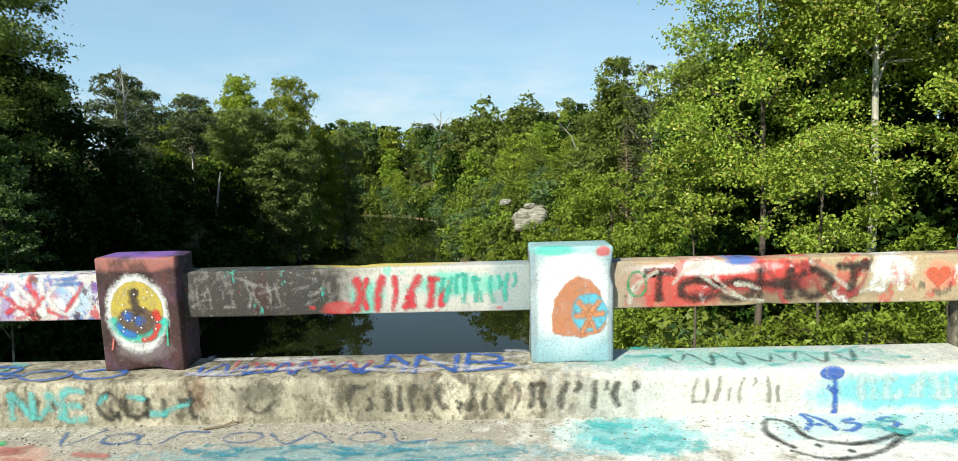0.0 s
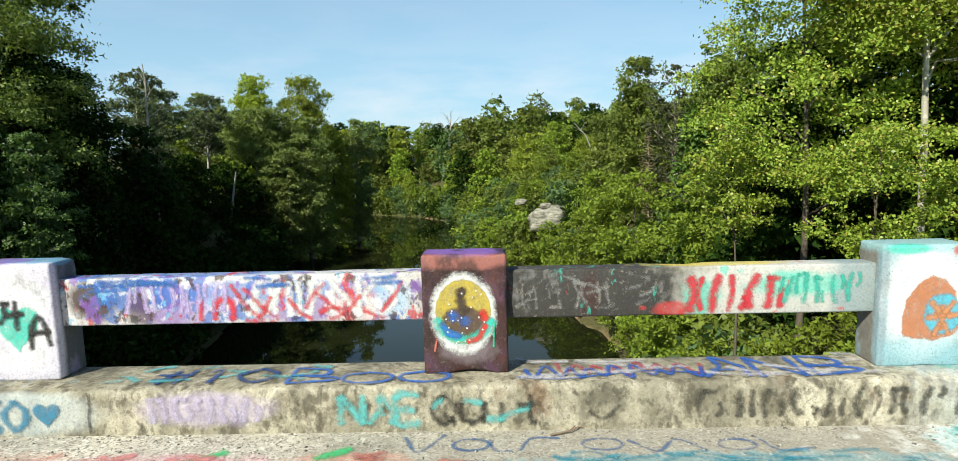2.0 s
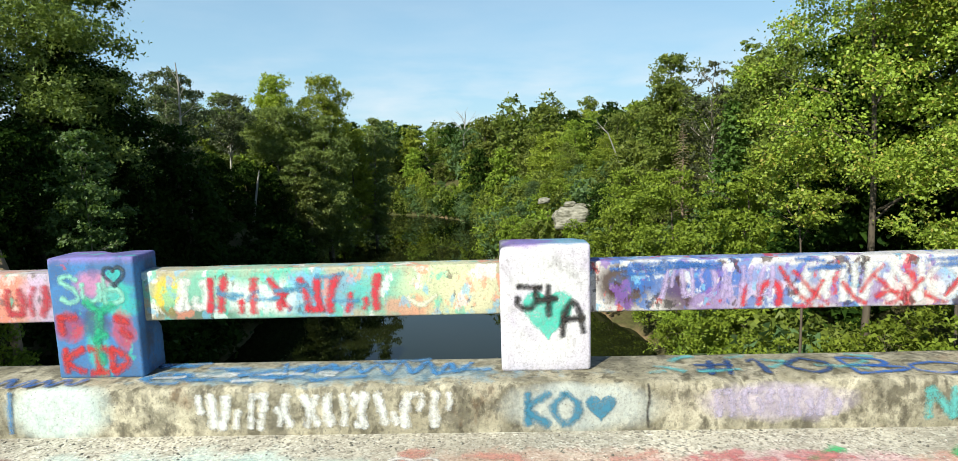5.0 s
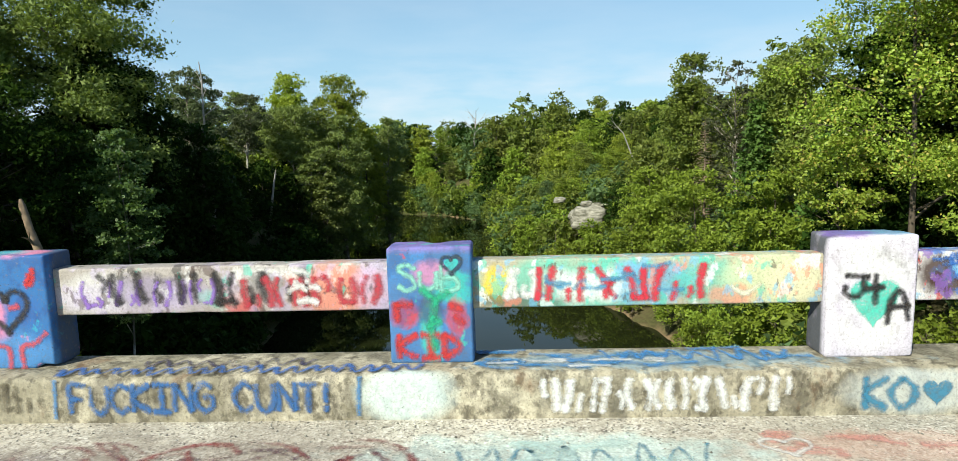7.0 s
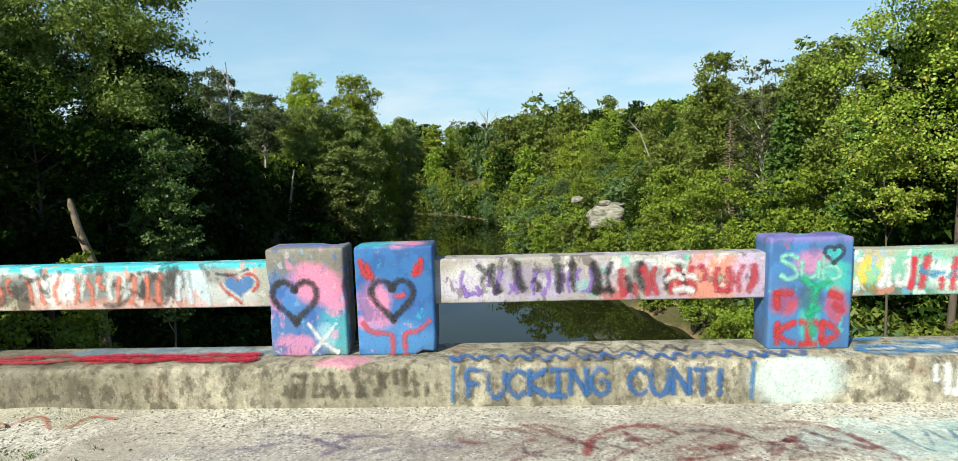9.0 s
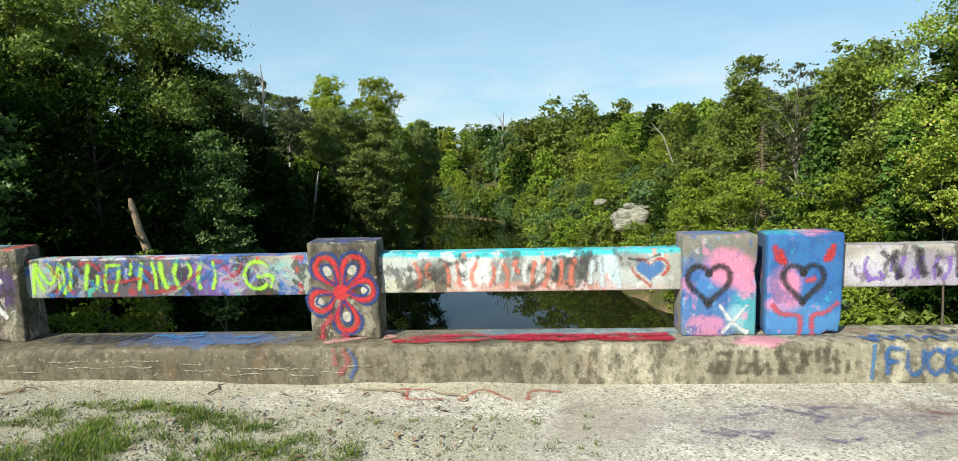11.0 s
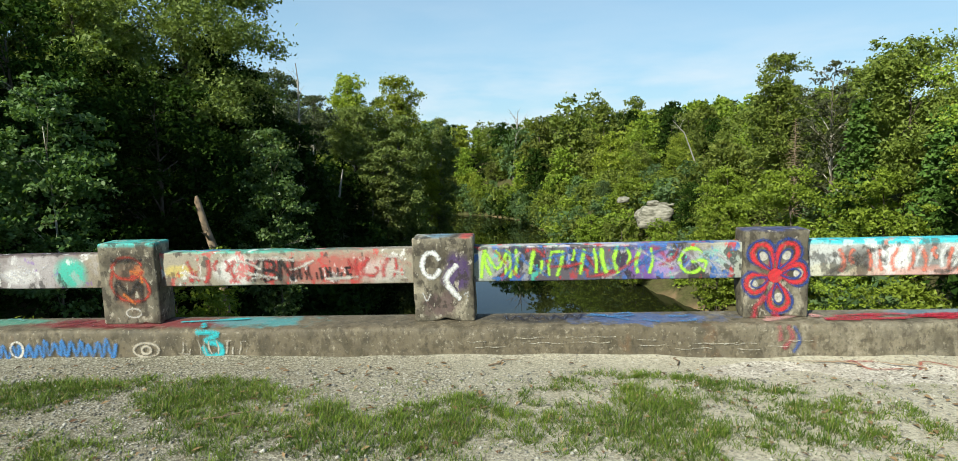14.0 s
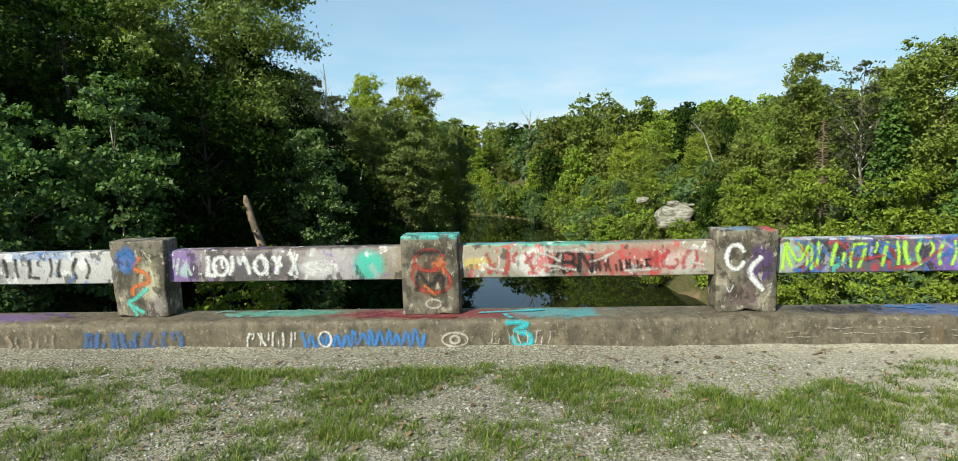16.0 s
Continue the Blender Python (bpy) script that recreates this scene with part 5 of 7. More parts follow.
# rail lettering
f = rail_face(2)
f.text("TooHOT", 0.16, 1.44, 0.045, 0.21, 0.050, (0.03, 0.018, 0.014), 0.1)
f.bars(2, 1.42, 1.68, 0.07, 0.24, 0.04, WHITE, 0.15)
f.fill("painted_heart", heart(1.80, 0.15, 0.075), (0.60, 0.12, 0.06))
f.strokes("green_ring", [ring(0.14, 0.14, 0.05, 0.07)], 0.02, GREEN, 0.3)
f = rail_face(3)
f.smear(0.05, 0.80, 0.05, 0.24, 12, 0.03, (0.30, 0.29, 0.28), 0.9)
f.bars(4, 0.93, 1.52, 0.02, 0.22, 0.042, (0.55, 0.03, 0.045))
f.bars(5, 1.45, 1.90, 0.05, 0.22, 0.028, (0.03, 0.42, 0.32), 0.25)
f.bars(4, 0.05, 0.6, 0.05, 0.20, 0.025, (0.35, 0.33, 0.31), 0.95)
f = rail_face(4)
f.bars(4, 1.02, 1.48, 0.04, 0.24, 0.042, WHITE, 0.05)
f.text("NO", 1.50, 1.88, 0.04, 0.23, 0.042, WHITE, 0.05)
f.text("in", 0.72, 0.98, 0.02, 0.18, 0.038, (0.60, 0.03, 0.05))
f.bars(6, 0.35, 0.95, 0.06, 0.23, 0.028, (0.50, 0.40, 0.66), 0.3)
f.smear(0.9, 1.9, 0.02, 0.22, 10, 0.03, (0.60, 0.04, 0.05), 0.4, tilt=0.6)
f.smear(0.1, 1.9, 0.20, 0.26, 12, 0.03, (0.04, 0.16, 0.48), 0.4)
f = rail_face(5)
f.bars(2, 0.16, 0.36, 0.05, 0.22, 0.045, WHITE, 0.1)
f.bars(6, 0.33, 1.28, 0.03, 0.23, 0.042, (0.58, 0.025, 0.05))
f.strokes("white_smile", [[(1.40, 0.10), (1.47, 0.06), (1.55, 0.11)], [(1.42, 0.17), (1.43, 0.19)], [(1.51, 0.18), (1.52, 0.20)]], 0.028, (0.70, 0.72, 0.55), 0.1)
f.smear(0.4, 1.2, 0.05, 0.24, 10, 0.03, (0.06, 0.30, 0.50), 0.5)
f = rail_face(6)
f.bars(6, 0.14, 0.95, 0.04, 0.20, 0.026, (0.26, 0.14, 0.50), 0.1)
f.bars(6, 0.22, 1.50, 0.05, 0.24, 0.048, (0.02, 0.018, 0.02), 0.2)
f.bars(6, 1.05, 1.86, 0.03, 0.20, 0.042, (0.46, 0.04, 0.06), 0.1)
f.smear(1.0, 1.5, 0.05, 0.23, 6, 0.04, WHITE, 0.3)
f = rail_face(8)
f.bars(6, 0.20, 1.32, 0.03, 0.21, 0.034, (0.70, 0.20, 0.13), 0.05)
f.bars(4, 0.45, 1.05, 0.06, 0.22, 0.03, (0.72, 0.74, 0.72), 0.35)
f.strokes("white_streaks", [[(1.44, 0.03), (1.42, 0.22)], [(1.55, 0.02), (1.52, 0.22)], [(1.36, 0.05), (1.38, 0.2)]], 0.04, (0.62, 0.70, 0.74), 0.15)
f.fill("painted_heart", heart(1.74, 0.135, 0.09, 1.15), (0.06, 0.19, 0.46), 0.1, label="blue painted heart", inner=0.7)
f.strokes("heart_outline", [heart(1.74, 0.13, 0.10, 1.15)[2:9], heart(1.74, 0.13, 0.10, 1.15)[10:19], heart(1.74, 0.13, 0.10, 1.15)[20:24]], 0.024, (0.55, 0.05, 0.03), 0.4)
f.strokes("dark_scrawl", [[(1.60, 0.21), (1.70, 0.20), (1.80, 0.235)]], 0.02, (0.05, 0.07, 0.09), 0.4)
f = rail_face(10)
f.bars(5, 0.18, 0.95, 0.03, 0.21, 0.038, (0.45, 0.05, 0.045), 0.25)
f.text("YBN", 0.68, 1.06, 0.04, 0.21, 0.030, BLACK, 0.05)
f.bars(6, 1.05, 1.52, 0.04, 0.14, 0.022, BLACK, 0.1)
f.bars(3, 1.45, 1.86, 0.05, 0.21, 0.036, (0.45, 0.05, 0.05), 0.25)
f.smear(0.1, 1.9, 0.04, 0.22, 10, 0.03, (0.62, 0.58, 0.52), 0.55)
f = rail_face(11)
f.bars(6, 0.30, 1.12, 0.05, 0.22, 0.036, WHITE, 0.05, label="white sprayed lettering")
f.strokes("lettering", [ring(0.44, 0.13, 0.06, 0.075, 12), ring(0.78, 0.13, 0.055, 0.07, 12)], 0.034, WHITE)
f.bars(2, 0.02, 0.20, 0.06, 0.20, 0.028, (0.55, 0.62, 0.60), 0.35)
f.smear(1.1, 1.55, 0.05, 0.2, 8, 0.03, (0.60, 0.58, 0.58), 0.5)
f = rail_face(2)
f.smear(0.2, 1.4, 0.03, 0.25, 12, 0.03, (0.42, 0.06, 0.06), 0.5, tilt=0.7)
f.smear(0.1, 1.9, 0.03, 0.25, 9, 0.03, (0.66, 0.62, 0.52), 0.55, tilt=0.5)
f = rail_face(8)
f.smear(0.1, 1.5, 0.03, 0.22, 12, 0.035, (0.10, 0.09, 0.08), 0.6, tilt=0.7)
f = rail_face(9)
f.smear(0.1, 1.7, 0.03, 0.24, 12, 0.03, (0.05, 0.16, 0.42), 0.5, tilt=0.7)
f.smear(0.1, 1.5, 0.03, 0.24, 9, 0.03, (0.46, 0.05, 0.06), 0.5, tilt=0.7)
f.smear(0.1, 1.9, 0.03, 0.24, 9, 0.03, (0.50, 0.48, 0.50), 0.6, tilt=0.7)
f = rail_face(12)
f.bars(8, 0.15, 1.75, 0.05, 0.22, 0.032, BLACK, 0.1)

f = rail_face(9)
f.bars(8, 0.04, 1.34, 0.04, 0.245, 0.028, NEON, 0.0, label="neon green sprayed lettering")
f.strokes("lettering", [[(0.05, 0.03), (0.08, 0.22), (0.17, 0.10), (0.26, 0.23), (0.27, 0.03)], ring(1.60, 0.14, 0.085, 0.09, 12, 0.6, 5.6), [(1.60, 0.13), (1.70, 0.135), (1.69, 0.06)]], 0.03, NEON)
f.smear(1.68, 1.92, 0.10, 0.20, 5, 0.035, (0.45, 0.62, 0.58), 0.4)

# kerb front
f = Face(kerb, (0, -0.1705, 0), (1, 0, 0), (0, 0.018, 1), 0.0022)
DIM = (0.07, 0.065, 0.05)
f.bars(10, -1.24, 0.35, 0.05, 0.21, 0.036, DIM, 0.3)
f.bars(4, 0.59, 1.11, 0.07, 0.22, 0.024, (0.30, 0.27, 0.23), 0.4)
f.fill("blue_blot", ring(1.35, 0.225, 0.075, 0.045), (0.03, 0.11, 0.44), 0.0)
f.strokes("blue_drip", [[(1.36, 0.21), (1.37, 0.10), (1.365, 0.0)], [(1.33, 0.15), (1.37, 0.12)]], 0.03, (0.03, 0.11, 0.44))
f.bars(5, 1.48, 2.1, 0.07, 0.21, 0.05, (0.55, 0.68, 0.66), 0.3)
f.text("Quit", -2.62, -2.02, 0.05, 0.20, 0.036, (0.03, 0.028, 0.022), 0.3)
f.text("NAE", -3.10, -2.66, 0.05, 0.20, 0.046, (0.12, 0.50, 0.48), 0.35)
f.smear(-2.6, -2.1, 0.06, 0.19, 5, 0.04, (0.12, 0.50, 0.48), 0.45)
f.bars(5, -4.12, -3.51, 0.07, 0.21, 0.042, (0.50, 0.44, 0.58), 0.3)
f.strokes("grey_smile", [[(-1.79, 0.10), (-1.72, 0.06), (-1.63, 0.13)]], 0.03, DIM, 0.4)
f.text("KO", -5.03, -4.76, 0.04, 0.20, 0.042, (0.04, 0.20, 0.32), 0.1)
f.fill("painted_heart", heart(-4.66, 0.13, 0.085), (0.04, 0.20, 0.32), 0.1)
f.strokes("kerb_crack", [[(-4.43, 0.24), (-4.425, 0.17), (-4.435, 0.10), (-4.43, 0.02)]], 0.014, (0.03, 0.025, 0.02), 0.2)
f.bars(10, -6.69, -5.38, 0.04, 0.22, 0.042, WHITE, 0.15)
f.text("FUCKING", -9.20, -8.40, 0.06, 0.21, 0.034, (0.03, 0.12, 0.32), 0.05)
f.text("CUNT!", -8.30, -7.72, 0.06, 0.21, 0.034, (0.03, 0.12, 0.32), 0.05)
f.strokes("blue_edge", [[(-9.28, 0.03), (-9.27, 0.24)], [(-7.63, 0.03), (-7.62, 0.24)]], 0.028, (0.05, 0.20, 0.42), 0.15)
f.bars(7, -10.22, -9.39, 0.06, 0.22, 0.040, (0.10, 0.085, 0.055), 0.35)
f.strokes("flower_stem", [[(-12.50, 0.24), (-12.47, 0.16), (-12.52, 0.08)], [(-12.56, 0.24), (-12.54, 0.14)]], 0.045, (0.42, 0.10, 0.11), 0.35)
f.strokes("flower_stem", [[(-12.46, 0.24), (-12.42, 0.14), (-12.46, 0.05)]], 0.03, (0.06, 0.10, 0.26), 0.35)
f.strokes("turquoise_squiggle", [[(-16.78, 0.235), (-16.62, 0.22), (-16.72, 0.17), (-16.62, 0.14), (-16.60, 0.07), (-16.70, 0.05), (-16.74, 0.12)]], 0.042, (0.03, 0.50, 0.55))
f.bars(5, -16.92, -16.38, 0.06, 0.17, 0.014, (0.50, 0.46, 0.38), 0.4)
f.strokes("painted_eye", [ring(-17.18, 0.10, 0.10, 0.055), ring(-17.18, 0.10, 0.035, 0.03)], 0.022, (0.50, 0.45, 0.36), 0.3)
f.scribble(-18.38, -17.42, 0.05, 0.16, 14, 0.035, (0.05, 0.20, 0.48), 0.1)
f.bars(5, -18.84, -18.42, 0.05, 0.17, 0.020, (0.62, 0.60, 0.55), 0.2)
f.strokes("white_ring", [ring(-18.20, 0.11, 0.05, 0.06)], 0.02, (0.65, 0.62, 0.56))
f.bars(8, -20.19, -19.35, 0.04, 0.18, 0.040, (0.05, 0.13, 0.30), 0.25)
f.bars(4, -21.4, -20.9, 0.05, 0.17, 0.028, (0.20, 0.45, 0.38), 0.35)
f.bars(3, -20.85, -20.38, 0.05, 0.15, 0.03, (0.36, 0.28, 0.22), 0.5)
crack = random.Random(9)
for row in (0.105, 0.145):
    for k in range(7):
        x = -14.7 + k * 0.36 + crack.uniform(-0.1, 0.1)
        pts = [(x + j * 0.045, row + crack.uniform(-0.006, 0.006) + 0.03 * math.sin(k)) for j in range(crack.randint(4, 9))]
        f.strokes("pale_crack", [pts], 0.005, (0.50, 0.47, 0.38), 0.3, wobble=0.8)

# kerb top
f = Face(kerb, (0, 0, CURB_Z), (1, 0, 0), (0, 1, 0), 0.0055)
f.smear(-2.15, -0.25, -0.10, 0.20, 18, 0.06, (0.66, 0.63, 0.64), 0.6)
f.text("ANB", -1.20, -0.33, -0.12, 0.17, 0.036, (0.03, 0.12, 0.45))
f.scribble(-1.95, -1.15, -0.06, 0.10, 7, 0.03, (0.50, 0.06, 0.09), 0.3)
f.scribble(-2.12, -1.15, -0.10, 0.06, 8, 0.028, (0.03, 0.10, 0.42), 0.1)
f.strokes("blue_tail", [[(-2.15, -0.08), (-1.9, -0.11), (-1.5, -0.02), (-1.2, -0.05)]], 0.025, (0.03, 0.12, 0.45))
f.text("Boo", -3.42, -2.50, -0.13, 0.10, 0.032, (0.03, 0.13, 0.46))
f.text("#10", -4.17, -3.46, -0.10, 0.10, 0.036, (0.02, 0.06, 0.20))
f.smear(-4.4, -3.2, -0.08, 0.16, 10, 0.05, (0.12, 0.48, 0.50), 0.55)
f.smear(0.3, 1.9, -0.12, 0.2, 11, 0.05, (0.05, 0.50, 0.46), 0.7)
f.scribble(0.5, 1.6, -0.08, 0.08, 7, 0.03, (0.04, 0.10, 0.09), 0.6)
f.smear(-7.0, -5.2, -0.12, 0.18, 18, 0.06, (0.06, 0.26, 0.55), 0.45)
f.scribble(-6.3, -5.3, -0.02, 0.14, 8, 0.04, (0.06, 0.26, 0.58), 0.25)
f.smear(-7.0, -6.0, -0.10, 0.0, 8, 0.05, WHITE, 0.5)
f.scribble(-9.3, -7.3, -0.14, -0.04, 20, 0.035, (0.03, 0.12, 0.38), 0.2)
f.scribble(-8.9, -7.9, -0.02, 0.08, 8, 0.03, (0.05, 0.04, 0.09), 0.35)
f.smear(-12.2, -10.45, -0.09, 0.035, 46, 0.055, (0.52, 0.02, 0.045), 0.25, name="red_band", tilt=0.25)
f.strokes("pink_wedge", [[(-12.62, -0.10), (-12.35, 0.06), (-12.25, 0.16)]], 0.08, (0.72, 0.42, 0.38), 0.3)
f.smear(-12.6, -12.2, -0.10, 0.12, 6, 0.05, (0.66, 0.34, 0.30), 0.4)
f.smear(-13.9, -13.1, -0.10, 0.14, 10, 0.05, (0.06, 0.24, 0.52), 0.4)
f.scribble(-14.5, -13.9, -0.02, 0.12, 6, 0.03, (0.03, 0.03, 0.05), 0.35)
f.strokes("turquoise_squiggle", [[(-17.0, 0.02), (-16.72, 0.06), (-16.50, 0.10)], [(-16.80, -0.02), (-16.74, -0.14)]], 0.05, (0.03, 0.50, 0.55))
f.smear(-18.0, -17.1, -0.10, 0.12, 12, 0.06, (0.22, 0.03, 0.04), 0.45)
f.smear(-19.2, -18.2, -0.04, 0.15, 8, 0.05, (0.20, 0.50, 0.44), 0.55)
f.smear(-22.0, -20.4, -0.08, 0.12, 12, 0.05, (0.16, 0.09, 0.30), 0.5)

# deck
f = Face(deck, (0, 0, 0), (1, 0, 0), (0, 1, 0), 0.002)
f.text("Ass", 1.10, 1.68, -0.37, -0.17, 0.034, (0.03, 0.14, 0.50), 0.05)
f.strokes("black_outline", [[(0.98, -0.55), (0.92, -0.40), (0.98, -0.24), (1.08, -0.28), (1.10, -0.45), (1.3, -0.52), (1.6, -0.40)], [(0.95, -0.58), (1.1, -0.66), (1.35, -0.60), (1.62, -0.40)], [(1.10, -0.52), (1.11, -0.54)], [(1.22, -0.58), (1.23, -0.60)]], 0.04, (0.03, 0.03, 0.03), 0.15)
f.smear(0.05, 0.55, -0.55, -0.22, 10, 0.08, (0.08, 0.55, 0.56), 0.6)
f.smear(1.4, 2.3, -0.5, -0.2, 10, 0.07, (0.10, 0.52, 0.52), 0.5)
f.strokes("blue_scrawl", [[(-2.74, -0.24), (-2.66, -0.40), (-2.54, -0.22)], ring(-2.40, -0.33, 0.09, 0.06, 10), [(-2.31, -0.28), (-2.28, -0.39), (-2.20, -0.40)], [(-2.16, -0.40), (-2.10, -0.27), (-1.96, -0.27)]], 0.026, (0.05, 0.14, 0.32), 0.35)
f.strokes("blue_scrawl", [ring(-1.75, -0.34, 0.10, 0.06, 10), [(-1.62, -0.30), (-1.5, -0.42), (-1.38, -0.30), (-1.26, -0.42)], ring(-1.10, -0.36, 0.09, 0.055, 10), [(-0.98, -0.28), (-0.92, -0.42), (-0.74, -0.40)]], 0.024, (0.06, 0.15, 0.34), 0.5)
f.smear(-2.0, -0.3, -0.64, -0.42, 30, 0.04, (0.05, 0.32, 0.42), 0.75)
f.smear(-3.1, -2.3, -0.62, -0.40, 12, 0.05, (0.55, 0.20, 0.16), 0.5)
f.smear(-4.3, -3.4, -0.62, -0.40, 12, 0.07, (0.66, 0.24, 0.24), 0.4)
f.strokes("green_dash", [[(-3.78, -0.50), (-3.62, -0.38)], [(-3.15, -0.46), (-3.0, -0.36)]], 0.07, (0.05, 0.50, 0.18), 0.2)
f.smear(-5.6, -4.4, -0.6, -0.35, 10, 0.07, (0.68, 0.34, 0.28), 0.55)
f.strokes("white_heart", [heart(-5.55, -0.50, 0.09, 1.3)], 0.03, (0.72, 0.70, 0.66), 0.25)
f.scribble(-7.1, -5.9, -0.70, -0.50, 7, 0.03, (0.06, 0.22, 0.32), 0.55)
f.smear(-7.0, -5.9, -0.75, -0.45, 14, 0.10, (0.55, 0.72, 0.68), 0.5)
f.smear(-9.2, -7.2, -0.80, -0.42, 30, 0.045, (0.26, 0.06, 0.06), 1.0, tilt=0.4)
f.strokes("red_curve", [[(-8.6, -0.75), (-8.55, -0.58), (-8.4, -0.46), (-8.2, -0.44)]], 0.05, (0.32, 0.06, 0.06), 0.45)
f.smear(-8.9, -7.4, -0.76, -0.5, 16, 0.04, (0.12, 0.05, 0.07), 1.0, tilt=0.5)
f.smear(-10.6, -8.8, -0.95, -0.5, 16, 0.05, (0.16, 0.12, 0.24), 1.05)
f.strokes("red_letters", [[(-12.2, -0.24), (-11.95, -0.25)], [(-12.08, -0.25), (-12.05, -0.40), (-11.85, -0.40)], [(-11.75, -0.42), (-11.62, -0.26), (-11.45, -0.42)], [(-11.35, -0.42), (-11.32, -0.28), (-11.15, -0.30)]], 0.028, (0.50, 0.12, 0.08), 0.4)


# ---- trees ----
rnd = random.Random(5)
GROWN = []


def stand(ob, x, y, z=None, turn=0.0):
    ob.matrix_world = Matrix.Translation((x, y, gz(x, y) - 0.25 if z is None else z)) @ Matrix.Rotation(turn, 4, "Z")
    return ob


def own(kind, x, y, top, spread, low=None, leaf=None, **more):
    """A tree of its own mesh on the ground at x, y, its top at height top, its crown down to height low."""
    name, label, mat, bark, size, extra = KINDS[kind]
    z = gz(x, y) - 0.25
    h = top - z
    GROWN.append(x)
    args = dict(extra)
    args.update(more)
    base = max(0.5, (low - z) if low is not None else h * 0.15)
    return stand(make_tree(name, label, h, spread, base, mat, bark, 100 + len(GROWN), leaf or size, **args), x, y, z)


KINDS = {
    "syc": ("sycamore_tree", "tall sycamore with pale flaking trunk and bright leaves", LEAF_SYC, BARK, 0.140, dict(clumps=120, clump=0.20, cover=1.2, trunk_r=0.20, limbs=12, fill=0.1, peak=0.35, flat=0.82, tri=False, tufts=15, most=75000)),
    "white": ("sycamore_tree", "tall sycamore with white bare trunk among leaves", LEAF_SYC, BARK_WHITE, 0.145, dict(clumps=125, clump=0.20, cover=1.2, trunk_r=0.22, limbs=14, fill=0.1, peak=0.5, flat=0.8, tri=False, tufts=15, most=60000)),
    "shade": ("broadleaf_tree", "broadleaf tree with shade darkened into its leaf colour", LEAF_SHADED, BARK, 0.46, dict(clumps=64, clump=0.30, cover=1.0)),
    "high": ("broadleaf_tree", "tall broadleaf tree with sunlit upper leaves", LEAF_HIGH, BARK, 0.3, dict(clumps=80, clump=0.26, cover=1.1)),
    "pale": ("poplar_tree", "small poplar with pale silvery green leaves", LEAF_PALE, BARK_PALE, 0.165, dict(clumps=90, clump=0.2, cover=1.25, trunk_r=0.08, limbs=9, tri=False)),
    "bush": ("bushy_tree", "dense bright green bushy tree near the water", LEAF_BUSH, BARK, 0.27, dict(clumps=60, clump=0.24, cover=1.3, trunk_r=0.14)),
    "mid": ("broadleaf_tree", "rounded green broadleaf tree on the bank", LEAF_MID, BARK, 0.40, dict(clumps=54, clump=0.32, cover=1.4, flat=0.95)),
    "river": ("river_birch", "grey-green birch leaning over the river bank", LEAF_RIVER, BARK_PALE, 0.32, dict(clumps=60, clump=0.28, cover=1.25, limbs=20)),
    "dimmed": ("ash_tree", "grey-green tree on the shaded bank, leaf colour dimmed", LEAF_DIMMED, BARK_PALE, 0.26, dict(clumps=60, clump=0.26, cover=1.1, limbs=24)),
    "brown": ("brownish_tree", "half-bare brownish tree with pale trunk", LEAF_BROWN, BARK_PALE, 0.26, dict(clumps=60, clump=0.20, cover=0.8, trunk_r=0.2, limbs=30)),
    "gold": ("broadleaf_tree", "yellow-green broadleaf tree catching the sun", LEAF_GOLD, BARK, 0.34, dict(clumps=60, clump=0.31, cover=1.6, flat=0.95)),
    "shrub": ("shrub", "leafy green shrub on the bank", LEAF_BUSH, BARK, 0.17, dict(clumps=30, clump=0.3, cover=1.0, trunk_r=0.05, category="shrub")),
}

# sycamores beside the bridge
own("syc", 12.6, 27.5, 15.5, 6.4, -0.6)
own("white", 16.2, 24.6, 18, 5.8, 4.5)
own("syc", 12.4, 20.8, 1.9, 3.6, -2.4, peak=0.5, clumps=50, trunk_r=0.10, limbs=6, leaf=0.12, cover=0.95)
own("syc", 9.4, 27.5, 1.5, 2.6, -2.8, peak=0.5, clumps=46, trunk_r=0.09, limbs=6, cover=1.0)
own("syc", 20.6, 22.0, 6.5, 4.4, -1.0, clumps=60)
own("syc", 22.5, 25.0, 17, 5.6, 3.0)
# understory behind the sycamores, its shade carried by the leaf colour
own("shade", 15.0, 34.0, 7, 5.0, -9)
own("shade", 20.5, 29.5, 10, 5.0, -8)
own("shade", 25.5, 27.0, 12, 5.0, -8)
own("high", 22.0, 36.0, 16, 6.0, -4)
own("high", 29.0, 29.0, 16, 6.0, -4)
# right bank, near to far
own("mid", 13.0, 63.5, 10.2, 3.4, -6, leaf=0.28)
own("brown", 14.6, 55.5, 8.4, 3.3, -4)
own("mid", 18.0, 50.5, 9.6, 4.6, -3, leaf=0.28)
own("mid", 24.0, 47.0, 10.5, 5.0, -4, leaf=0.28)
own("mid", 21.0, 62.0, 8.5, 5.0, -4, leaf=0.28)
own("bush", 10.4, 53.8, -1.0, 5.0, -15)
own("bush", 14.5, 46.5, -1.0, 4.2, -12)
own("bush", 6.6, 62.5, -6.0, 3.6, -16)
own("bush", 10.2, 70.5, -1.5, 4.2, -15)
own("shrub", 9.4, 48.5, -9.0, 3.0, -16.5, leaf=0.24)
own("shrub", 9.8, 43.0, -8.5, 3.0, -16.5, leaf=0.24)
